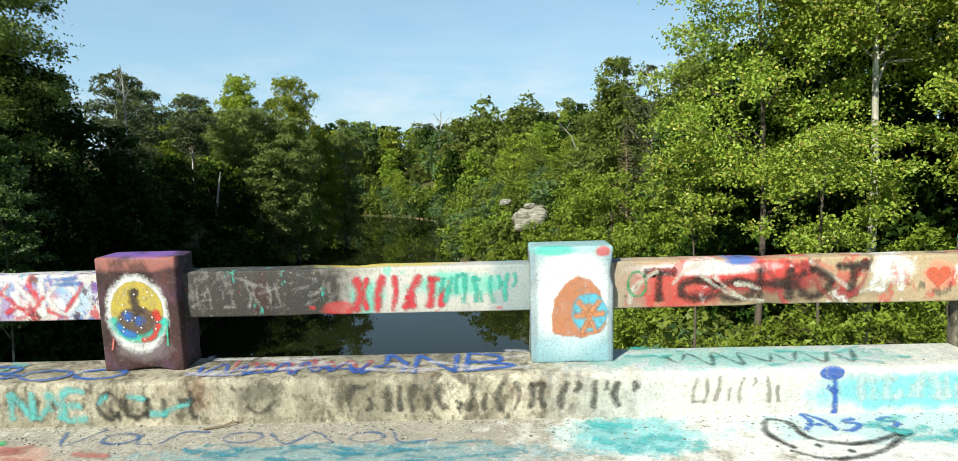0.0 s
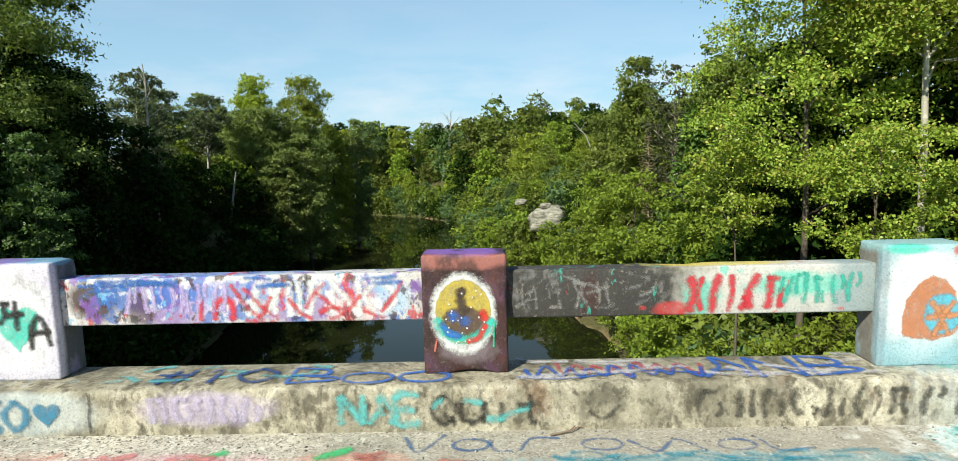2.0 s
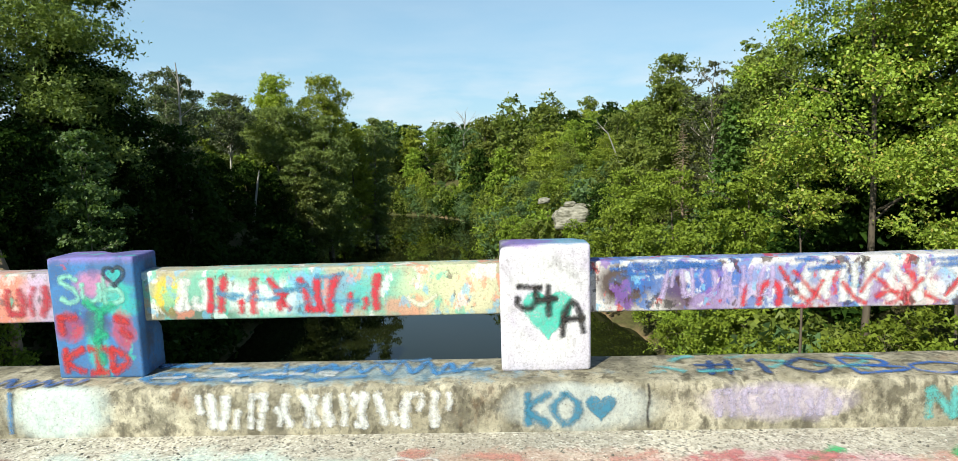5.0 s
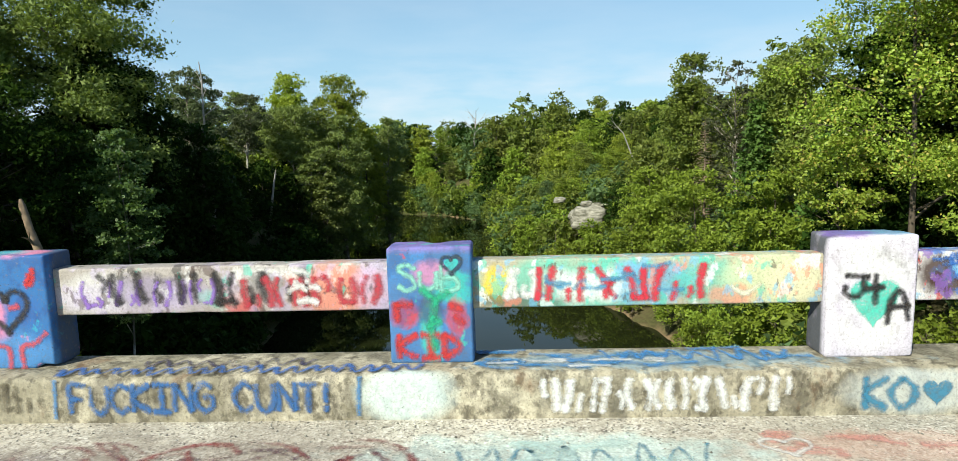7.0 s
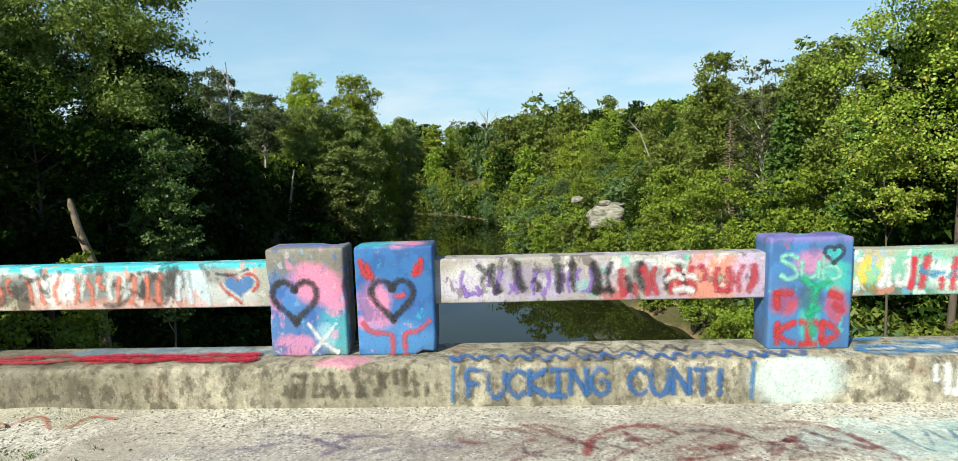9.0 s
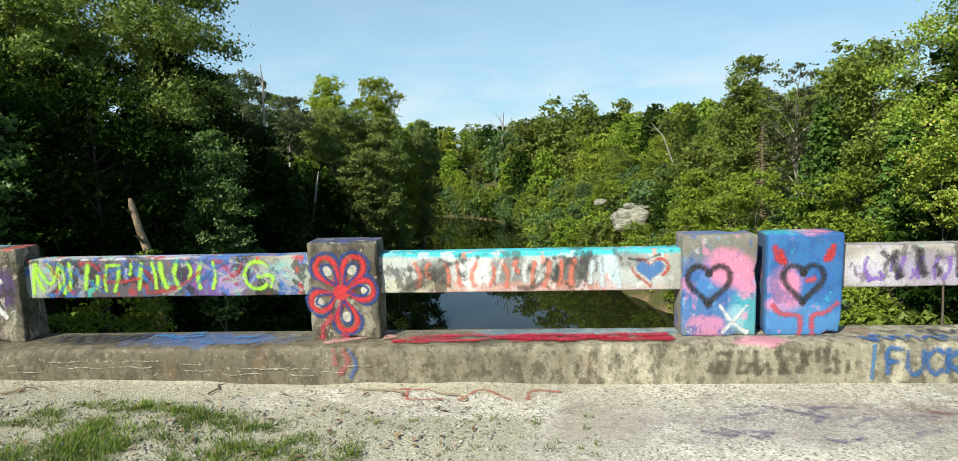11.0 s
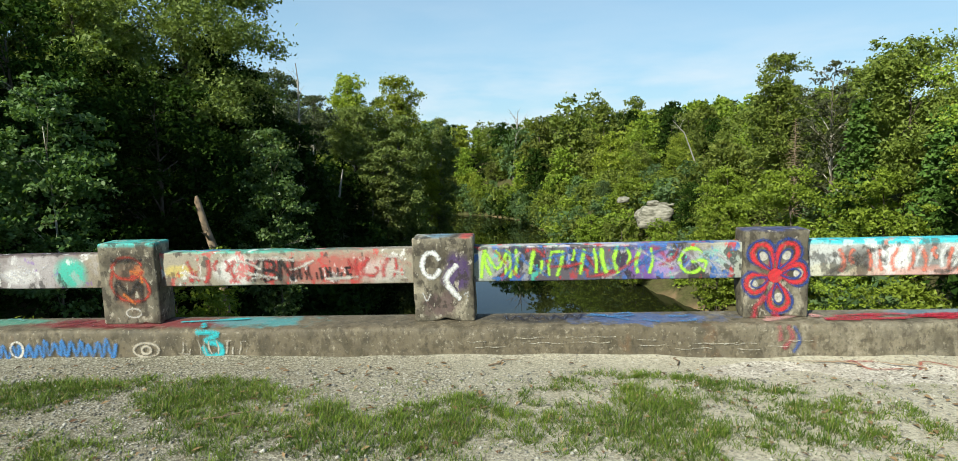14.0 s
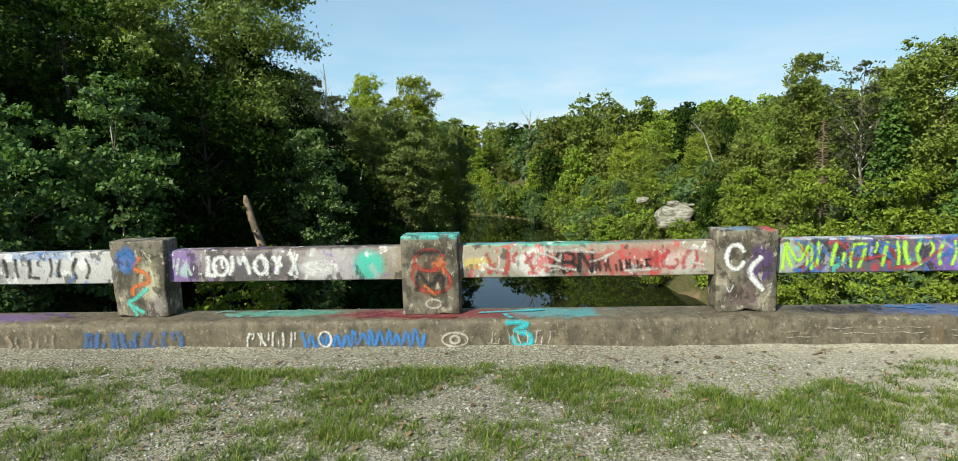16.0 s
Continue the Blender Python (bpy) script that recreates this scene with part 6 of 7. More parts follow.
own("bush", 10.6, 37.0, -8.0, 3.6, -16)
own("shrub", 10.0, 30.5, -9.2, 3.2, -16.5, leaf=0.23)
own("shrub", 12.3, 25.0, -7.0, 3.2, -14, leaf=0.22)
own("shrub", 9.6, 23.5, -9.5, 2.8, -16.5, leaf=0.22)
own("shrub", 10.8, 17.5, -7.5, 3.0, -16, leaf=0.22)
own("shrub", 14.0, 15.5, -5.0, 3.0, -14, leaf=0.22)
own("shrub", 18.0, 16.5, -3.5, 3.0, -12, leaf=0.22)
own("shrub", 20.5, 20.0, -3.0, 3.0, -10, leaf=0.23)
for x, y, top in ((9.6, 14.0, -6.3), (12.2, 12.6, -5.3), (15.4, 12.0, -4.2), (18.8, 13.2, -3.3), (22.5, 17.0, -2.3), (12.6, 19.0, -4.8), (16.4, 19.6, -3.4), (19.5, 25.0, -2.6), (14.4, 23.6, -3.8), (24.0, 21.0, -1.6)):
    own("shrub", x, y, top, 2.7, top - 7, leaf=0.19, cover=1.1)
own("bush", 0.8, 77.0, -10.8, 2.8, -16.5)
own("mid", 12.0, 76.0, 1.5, 4.5, -10)
own("bush", -3.0, 94.0, -9.5, 3.4, -16.5)
stand(conifer("cedar_tree", "bright green feathery cedar on the bank", 15, 3.2, 1.0, LEAF_CEDAR, BARK, 41, 0.30), 14.8, 51.0, -10.5)
stand(conifer("cedar_tree", "bright green feathery cedar on the bank", 13, 3.0, 1.0, LEAF_CEDAR, BARK, 42, 0.30), 18.0, 45.0, -9.5)
stand(conifer("dead_conifer", "dead brown conifer with bare twiggy boughs", 13, 1.9, 3.0, LEAF_BROWN, BARK_STUMP, 43, 0.2, sprays=150, bare=True), 13.0, 59.5, -9.5)
# left bank, near to far
own("pale", -32.3, 18.2, 4.7, 2.4, -4)
own("pale", -35.0, 16.2, 3.9, 2.6, -4)
own("pale", -29.1, 32.0, 3.0, 2.4, -8)
own("pale", -34.0, 13.0, 1.8, 2.4, -4)
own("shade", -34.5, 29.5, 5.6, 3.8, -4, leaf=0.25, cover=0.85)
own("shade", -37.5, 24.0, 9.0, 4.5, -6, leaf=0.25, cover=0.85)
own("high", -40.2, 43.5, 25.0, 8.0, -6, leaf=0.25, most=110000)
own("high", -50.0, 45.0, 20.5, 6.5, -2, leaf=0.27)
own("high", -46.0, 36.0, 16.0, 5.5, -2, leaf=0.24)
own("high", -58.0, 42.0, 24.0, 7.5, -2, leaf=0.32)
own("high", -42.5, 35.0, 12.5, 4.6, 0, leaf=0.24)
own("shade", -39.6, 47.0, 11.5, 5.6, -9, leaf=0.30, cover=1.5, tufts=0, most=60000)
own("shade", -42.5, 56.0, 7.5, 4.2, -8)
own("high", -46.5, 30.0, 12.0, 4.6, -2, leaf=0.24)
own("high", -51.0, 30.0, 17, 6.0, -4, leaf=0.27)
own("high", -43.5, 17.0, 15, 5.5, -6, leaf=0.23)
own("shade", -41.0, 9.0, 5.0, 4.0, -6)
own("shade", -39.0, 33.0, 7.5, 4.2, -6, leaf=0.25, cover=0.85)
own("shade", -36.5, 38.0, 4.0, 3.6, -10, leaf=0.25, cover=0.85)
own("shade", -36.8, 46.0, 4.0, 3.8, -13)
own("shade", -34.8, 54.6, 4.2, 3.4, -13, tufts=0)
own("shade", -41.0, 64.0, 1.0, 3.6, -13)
own("dimmed", -42.4, 67.0, 11.4, 3.6, 0, leaf=0.24)
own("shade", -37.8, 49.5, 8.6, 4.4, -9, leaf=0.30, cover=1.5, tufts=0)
own("dimmed", -45.2, 77.0, 9.8, 4.0, 1.5, leaf=0.26)
own("dimmed", -46.0, 92.0, 10.2, 3.8, 2, leaf=0.28)
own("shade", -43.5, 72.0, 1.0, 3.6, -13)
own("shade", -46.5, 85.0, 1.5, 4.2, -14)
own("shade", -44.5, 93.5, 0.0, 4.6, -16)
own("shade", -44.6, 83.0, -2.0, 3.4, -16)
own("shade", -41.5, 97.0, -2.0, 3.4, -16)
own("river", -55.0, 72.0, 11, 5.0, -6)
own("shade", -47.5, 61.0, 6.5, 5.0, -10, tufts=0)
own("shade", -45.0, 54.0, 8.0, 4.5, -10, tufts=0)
own("shrub", -30.5, 23.0, -3.5, 2.4, -9, leaf=0.20)
own("shrub", -29.8, 25.6, -3.0, 1.8, -9, leaf=0.20)
own("shrub", -30.2, 14.0, -3.5, 2.2, -12, leaf=0.20)
own("shrub", -30.2, 9.0, -2.4, 2.2, -10, leaf=0.15)
own("shrub", -30.6, 5.0, -1.4, 2.0, -8, leaf=0.13)
own("shrub", -28.8, 6.5, -3.4, 2.2, -14, leaf=0.13)
own("gold", -43.5, 106.0, 14.8, 3.8, 3.0)
own("river", -42.0, 102.0, 9.0, 6.0, 0.0, leaf=0.32)
own("gold", -35.8, 108.5, 14.4, 4.2, 3.0, leaf=0.32, cover=1.2)
own("river", -34.8, 104.0, 7.5, 6.2, -15.5, leaf=0.32)
own("river", -39.5, 110.0, 11.0, 5.0, -15.5, leaf=0.29)
own("river", -54.5, 108.0, 12.2, 4.6, -6, leaf=0.29)
own("river", -30.0, 122.0, 7.5, 4.5, -15.5, leaf=0.32)
own("gold", -33.5, 117.0, 6.5, 4.0, -15.5)
own("river", -37.5, 103.0, 5.5, 4.0, -15.5, leaf=0.29)
own("river", -38.5, 98.5, 3.0, 3.4, -5, leaf=0.29)
own("river", -36.5, 99.0, 0.5, 4.0, -16, leaf=0.36)
own("bush", -33.8, 108.0, -3.5, 4.2, -16)
own("river", -50.5, 107.0, 11.0, 4.5, -8, leaf=0.29)
own("river", -60.0, 103.0, 13.2, 5.0, -8, leaf=0.29)

# added trees, mostly out of view, placed to block sun from the left bank
for kind, x, y, top in (("high", -54, 19, 17), ("shade", -42, -3, 9), ("shade", -47, 6, 12), ("shade", -38, -9, 9), ("high", -51, 13, 14), ("high", -58, 33, 27), ("shade", -66, 46, 30), ("shade", -77, 60, 22)):
    own(kind, x, y, top, 7.0, -4, leaf=0.32 if kind == "high" else 0.5, cover=0.95, most=32000)

# farther woods, a few forms repeated
PROTO = []
PH = (19, 22, 17, 12, 18, 20)
for size, cover in ((0.56, 0.80), (0.92, 0.8)):
    PROTO += [make_tree("broadleaf_tree", "rounded green tree in the woods by the river", 19, 6.0, 1.5, LEAF_MID, BARK, 61, size, clumps=46, limbs=6, cover=cover),
              make_tree("broadleaf_tree", "tall green tree in the woods by the river", 22, 5.4, 2.0, LEAF_MID, BARK, 62, size, clumps=46, limbs=6, cover=cover, peak=0.6),
              make_tree("broadleaf_tree", "light green tree in the woods by the river", 17, 5.6, 1.0, LEAF_BUSH, BARK, 63, size, clumps=46, limbs=6, cover=cover),
              make_tree("willow_tree", "grey-green willow on the river bank", 12, 5.0, 0.5, LEAF_GREY, BARK, 64, size * 0.8, clumps=40, limbs=5, cover=cover),
              make_tree("broadleaf_tree", "yellow-green tree in the woods by the river", 18, 5.4, 1.5, LEAF_GOLD, BARK, 65, size, clumps=46, limbs=6, cover=cover),
              make_tree("broadleaf_tree", "dark green tree in the woods by the river", 20, 5.8, 1.5, LEAF_SHADED, BARK, 66, size, clumps=46, limbs=6, cover=cover)]
SHRUBS = [make_tree("shrub", "leafy shrub overhanging the water", 5, 2.8, 0.2, m, BARK, 70 + i, 0.44, clumps=24, limbs=3, cover=0.8, trunk_r=0.06, category="shrub") for i, m in enumerate((LEAF_BUSH, LEAF_GREY, LEAF_MID, LEAF_SHADED))]


FAR_AT = []
BRUSH = []


def brush(kinds, x, y, z, s):
    """Notes one of the shrubs that nobody could count, to be joined into one mesh."""
    BRUSH.append((rnd.choice(kinds), Matrix.Translation((x, y, z)) @ Matrix.Rotation(rnd.uniform(0, 6.28), 4, "Z") @ Matrix.Diagonal((s, s, s, 1))))




def far(k, x, y, top):
    z = gz(x, y) - 0.3
    FAR_AT.append((x, y))
    place(PROTO[k + (6 if y > 125 else 0)], x, y, z, rnd.uniform(0, 6.28), max(0.35, (top - z) / PH[k]))


for k, x, y, top in ((1, -1.5, 149, 13.2), (0, 5.5, 143, 10.5), (1, 13, 222, 20), (0, 26, 216, 17.5), (5, 8, 226, 15), (0, 16.5, 112, 7.2), (2, 9.5, 118, 6.0), (4, 4, 122, 4), (0, -8.5, 160, 9), (5, -15, 178, 8),
                     (2, 10, 95, 0.5), (0, 19, 92, 6.0), (2, 6, 103, -1), (3, 1, 109, -5), (4, 13, 103, 3), (0, 24, 78, 8.0), (2, 17, 82, 4.0), (3, -2.5, 117, -6), (3, -1.5, 128, -5), (0, 2, 133, 4), (2, -4, 139, 1), (4, 10, 130, 6),
                     (5, -10, 150, 1), (2, -12.5, 162, -1), (0, -19, 176, 2), (3, 7.5, 92, -6), (2, 2.5, 97, -6), (3, -4, 104, -9.5), (3, -3.2, 112, -8.5)):
    far(k, x, y, top)
# scattered over the banks, lower than the skyline trees
tries = 0
while tries < 2600:
    tries += 1
    x, y = rnd.uniform(-75, 50), rnd.uniform(68, 225)
    d = float(shore_distance(x, y))
    if (-3 < x < 8 and 60 < y < 87) or d < 4 or abs(x + 8) > 0.42 * y + 14 or (x < -25 and y < 100):
        continue
    if min((x - a) ** 2 + (y - b) ** 2 for a, b in FAR_AT) < (34 if y < 130 else 46):
        continue
    roof = (1.0 if y < 125 else 4.0) + 0.032 * y + (0.10 * max(0, x - 6) if x > 6 else 0) + (0.08 * max(0, -30 - x) if y < 160 else 0)
    top = min(roof + rnd.uniform(-3, 0.6), gz(x, y) + rnd.uniform(11, 17) + (3.0 if y > 125 else 0) - (5 if d < 8 else 0))
    far(rnd.choice((0, 0, 1, 2, 2, 3, 4, 5, 5)), x, y, top)
# shrubs along the water's edge
for a, b in zip(SHORE[1:-2], SHORE[2:-1]):
    length = float(np.linalg.norm(b - a))
    for i in range(int(length / 3.6)):
        q = a + (b - a) * (i + rnd.random()) * 3.6 / length
        if q[1] < 8 or q[1] > 215 or q[0] < -110:
            continue
        side = np.array([(b - a)[1], -(b - a)[0]]) / length
        q = q + side * rnd.uniform(0.6, 3.0)
        if 62 < q[1] < 84 and q[0] > -4 and rnd.random() < 0.6:
            continue
        # left-bank shrubs take the leaf colour that has shade painted in
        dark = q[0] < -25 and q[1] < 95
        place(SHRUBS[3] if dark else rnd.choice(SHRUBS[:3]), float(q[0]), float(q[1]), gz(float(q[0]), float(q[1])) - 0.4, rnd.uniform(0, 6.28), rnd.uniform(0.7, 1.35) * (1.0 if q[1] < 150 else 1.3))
# overhanging bushes close along the left bank, its shade put into their leaf colour
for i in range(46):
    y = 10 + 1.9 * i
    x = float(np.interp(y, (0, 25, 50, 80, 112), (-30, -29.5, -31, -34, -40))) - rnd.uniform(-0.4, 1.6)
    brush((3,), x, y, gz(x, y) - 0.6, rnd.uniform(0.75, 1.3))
for i in range(44):
    y = 100 + 1.6 * i
    x = float(np.interp(y, (104, 130, 155, 169), (-7.5, -7, -14, -22)))
    if not 112 < y < 121:
        brush((0, 1, 2), x + rnd.uniform(0.2, 2.0), y, WATER_Z - 0.2, rnd.uniform(0.7, 1.2))
# low bushes hiding most of the right bank's foot
for i in range(30):
    t = i / 29
    x, y = float(np.interp(t, (0, 0.55, 1), (1.5, -7.5, -7))), 80 + 48 * t
    if rnd.random() < 0.85:
        brush((0, 1, 2), x + rnd.uniform(0.3, 1.8), y + rnd.uniform(-0.8, 0.8), WATER_Z - 0.3, rnd.uniform(0.45, 0.85))
# brush below and round the ledge
for i in range(70):
    x, y = rnd.uniform(-4, 12), rnd.uniform(74, 100)
    d = float(shore_distance(x, y))
    if d < 0.5:
        continue
    z = gz(x, y) - 0.4
    s_ = rnd.uniform(0.45, 1.0)
    if y < 87 and 1.5 < x < 8:
        s_ = min(s_, max(0.0, (-8.9 - z) / 5.0))
    if s_ > 0.28:
        place(rnd.choice(SHRUBS[:3]), x, y, z, rnd.uniform(0, 6.28), s_)
# the wooded foot of the far bank
for a, b, step in ((SHORE[6], SHORE[7], 4.0), (SHORE[7], SHORE[8], 3.5), (SHORE[8], SHORE[9], 3.5), (SHORE[9], SHORE[10], 4.0)):
    length = float(np.linalg.norm(b - a))
    side = np.array([(b - a)[1], -(b - a)[0]]) / length
    for i in range(int(length / step)):
        q = a + (b - a) * (i + 0.5) * step / length + side * rnd.uniform(2.0, 4.5)
        far(rnd.choice((0, 2, 3, 5, 4)), float(q[0]), float(q[1]), rnd.uniform(-9, -5))
        q = q + side * rnd.uniform(5, 8)
        far(rnd.choice((0, 1, 5, 2)), float(q[0]), float(q[1]), rnd.uniform(-3, 2))
for a, b in zip(SHORE[6:10], SHORE[7:11]):
    length = float(np.linalg.norm(b - a))
    side = np.array([(b - a)[1], -(b - a)[0]]) / length
    for i in range(int(length / 1.9)):
        q = a + (b - a) * (i + rnd.random()) * 1.9 / length + side * rnd.uniform(-0.2, 1.6)
        if q[0] > -64:
            brush((1, 2, 3), float(q[0]), float(q[1]), WATER_Z - 0.4, rnd.uniform(0.75, 1.35))
# undergrowth on the slopes
grown = 0
while grown < 95:
    x, y = rnd.uniform(-62, 32), rnd.uniform(14, 135)
    d = float(shore_distance(x, y))
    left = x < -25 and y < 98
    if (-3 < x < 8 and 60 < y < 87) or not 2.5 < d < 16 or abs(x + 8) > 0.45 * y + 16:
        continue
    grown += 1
    # left-bank brush uses the leaves with painted-in shade
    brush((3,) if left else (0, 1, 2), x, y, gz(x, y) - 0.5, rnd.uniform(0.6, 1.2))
# brush down to the ledges along the right bank's edge
for i in range(70):
    y = rnd.uniform(6, 78)
    x = float(np.interp(y, (-30, 20, 54, 80), (9, 8, 9.5, 1.5))) + rnd.uniform(1.3, 5.0)
    brush((0, 0, 2), x, y, gz(x, y) - 0.5, rnd.uniform(0.4, 0.8))
verts, faces, slots, count = [], [], [], 0
for k, m in BRUSH:
    me = [o for o in SHRUBS[k].children if o.name.startswith("crown")][0].data
    co = np.empty(len(me.vertices) * 3, np.float32)
    me.vertices.foreach_get("co", co)
    mm = np.array(m)
    verts.append(co.reshape(-1, 3) @ mm[:3, :3].T + mm[:3, 3])
    faces.append(np.arange(len(me.vertices)).reshape(-1, 3) + count)
    slots.append(np.full(len(me.vertices) // 3, k))
    count += len(me.vertices)
under = raw_mesh("undergrowth", np.concatenate(verts), np.concatenate(faces), LEAF_BUSH)
for m in (LEAF_GREY, LEAF_MID, LEAF_SHADED):
    under.materials.append(m)
under.polygons.foreach_set("material_index", np.concatenate(slots).astype(np.int32))
tagged(new("undergrowth", under), "tangled leafy brush covering the river banks", "brush", kind="stuff")
for p in PROTO + SHRUBS:
    for o in (*p.children_recursive, p):
        bpy.data.objects.remove(o)


# bare wood
def bare_tree(name, label, points, radii, twigs, bark, seed):
    root = tagged(new(name), label, "dead tree")
    r = random.Random(seed)
    pts = [Vector(p) for p in points]
    v, f = tube(pts, radii, 8)
    part("trunk", raw_mesh("trunk", v, f, bark), bark, root)
    for f0, length, lift in twigs:
        i = min(int(f0 * (len(pts) - 1)), len(pts) - 2)
        s = pts[i].lerp(pts[i + 1], f0 * (len(pts) - 1) - i)
        an = r.uniform(0, 6.28)
        e = s + Vector((math.cos(an), math.sin(an), lift)) * length
        m1 = s.lerp(e, 0.5) + Vector((0, 0, 0.15 * length))
        e2 = m1 + Vector((math.cos(an + 0.9), math.sin(an + 0.9), lift + 0.3)) * length * 0.5
        v, f = join_tubes([tube([s, m1, e], [radii[i] * 0.4, radii[i] * 0.25, 0.012], 5), tube([m1, e2], [radii[i] * 0.2, 0.01], 4)])
        part("branch", raw_mesh("branch", v, f, bark), bark, root)
    return root


bare_tree("dead_tree", "tall bare grey snag above the trees", [(-36.2, 58.3, gz(-36.2, 58.3)), (-36.0, 58.3, -3), (-36.3, 58.3, 2), (-36.25, 58.3, 6.2), (-36.15, 58.3, 8.6), (-36.3, 58.3, 10.4)], [0.20, 0.16, 0.12, 0.09, 0.07, 0.04],
          [(0.66, 1.6, 0.9), (0.72, 1.2, 0.5), (0.76, 1.5, 1.0), (0.86, 0.6, 0.9), (0.60, 1.8, 0.4), (0.55, 2.0, 0.5)], BARK_GREY, 3)
bare_tree("dead_tree", "pale bare trunk leaning from the shaded bank", [(-42.6, 89.6, gz(-42.6, 89.6) - 0.3), (-42.0, 89.6, -7), (-41.3, 89.6, -3), (-40.9, 89.6, -1.1)], [0.22, 0.18, 0.14, 0.06], [(0.8, 0.8, 0.6)], BARK_GREY, 4)
bare_tree("broken_trunk", "tall broken tree trunk with split top", [(-29.8, 27.2, gz(-29.8, 27.2) - 0.3), (-30.2, 27.2, -4.2), (-30.9, 27.3, -2.2), (-31.25, 27.4, -0.9), (-31.3, 27.4, -0.55)], [0.3, 0.24, 0.19, 0.17, 0.07], [(0.25, 1.2, 0.6), (0.4, 0.9, 0.7)], BARK_STUMP, 5)
bare_tree("dead_tree", "pale dead tree with spreading bare branches", [(-15.5, 172, gz(-15.5, 172)), (-15, 172, 0), (-14.4, 172, 6), (-14, 172, 10.5)], [0.4, 0.35, 0.25, 0.08],
          [(0.55, 4, 0.5), (0.6, 5, 0.3), (0.65, 4, 0.7), (0.7, 5, 0.4), (0.75, 4, 0.8), (0.8, 3, 0.8), (0.87, 3, 0.9), (0.93, 2, 1)], BARK_GREY, 6)
bare_tree("dead_tree", "pale dead tree leaning out of the hillside woods", [(15.5, 100, gz(15.5, 100)), (14.5, 99.5, -2), (12.5, 99, 3.0), (10.5, 98.5, 5.0)], [0.16, 0.13, 0.08, 0.03], [(0.7, 3, 0.2), (0.8, 2.5, 0.6), (0.9, 2, 0.7)], BARK_GREY, 7)


# pale sandstone ledge on the right bank
def rock_mat():
    m = Nodes("pale_sandstone", rough=0.95, spec=0.15)
    a = m.noise(1.2, 6, stretch=(1, 1, 3))
    m.color(m.mix(m.band(a, 0.35, 0.65), (0.13, 0.125, 0.095), (0.38, 0.36, 0.30))).bump(a, 0.9, 0.1)
    return m.mat


ROCK = rock_mat()


def boulder(bm, c, size, seed, cuts=3, slant=0.35):
    n0 = len(bm.verts)
    ret = bmesh.ops.create_icosphere(bm, subdivisions=cuts, radius=1.0)
    off = Vector((seed * 3.7, seed * 1.3, seed * 5.1))
    for v in ret["verts"]:
        d = v.co.normalized()
        box_d = d / max(abs(d.x), abs(d.y), abs(d.z))
        p = d.lerp(box_d, 0.45) * (1 + 0.28 * noise.noise(d * 1.5 + off) + 0.12 * noise.noise(d * 4 + off))
        v.co = Vector(c) + Vector((p.x * size[0] + slant * p.z * size[2], p.y * size[1], p.z * size[2]))


rock = tagged(new("rock_outcrop"), "pale layered sandstone outcrop among the bushes", "rock")
for c, sz, sd in (((5.0, 86.0, -9.0), (2.3, 1.9, 1.75), 1), ((4.9, 86.2, -7.0), (0.8, 0.7, 0.36), 2), ((6.5, 86.4, -7.25), (1.4, 1.0, 0.28), 3), ((3.6, 86.6, -8.6), (1.1, 1.1, 0.7), 4), ((1.6, 91.5, -6.9), (0.9, 0.8, 0.45), 5)):
    bm = bmesh.new()
    boulder(bm, c, sz, sd)
    part("boulder", bm_mesh("boulder", bm, ROCK, True), ROCK, rock)


# ---- gravel, grass and litter on the deck ----
rg = np.random.default_rng(77)


def soil_mat():
    m = Nodes("gravelly_soil", rough=0.95, spec=0.15)
    a = m.noise(1.3, 6)
    b = m.noise(40, 5, 0.7)
    v = m.voronoi(95, out="Color")
    g = m.add("ShaderNodeSeparateColor")
    m.t.links.new(v, g.inputs[0])
    c = m.mix(m.band(a, 0.35, 0.65), (0.29, 0.268, 0.190), (0.185, 0.172, 0.118))
    c = m.mix(m.band(g.outputs[0], 0.40, 1.0, 0, 0.85), c, (0.46, 0.44, 0.36))
    c = m.mix(m.band(g.outputs[1], 0.55, 1.0, 0, 0.85), c, (0.07, 0.064, 0.048))
    c = m.mix(m.band(b, 0.48, 0.66, 0, 0.8), c, (0.07, 0.063, 0.045))
    c = m.mix(m.band(m.noise(5, 5, 0.7), 0.55, 0.7, 0, 0.6), c, (0.12, 0.10, 0.06))
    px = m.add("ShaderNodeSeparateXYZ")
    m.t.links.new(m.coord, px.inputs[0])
    # soil grows paler towards +X, broken up by noise
    pale_end = m.math("MULTIPLY", m.band(m.math("ADD", px.outputs["X"], m.band(a, 0, 1, -2, 2)), -16.4, -13.0), m.band(b, 0.7, 0.4, 0.3, 0.8))
    c = m.mix(m.math("MULTIPLY", pale_end, 0.95), c, (0.52, 0.48, 0.37))
    m.color(c).bump(m.math("ADD", b, m.voronoi(95)), 0.7, 0.008)
    return m.mat


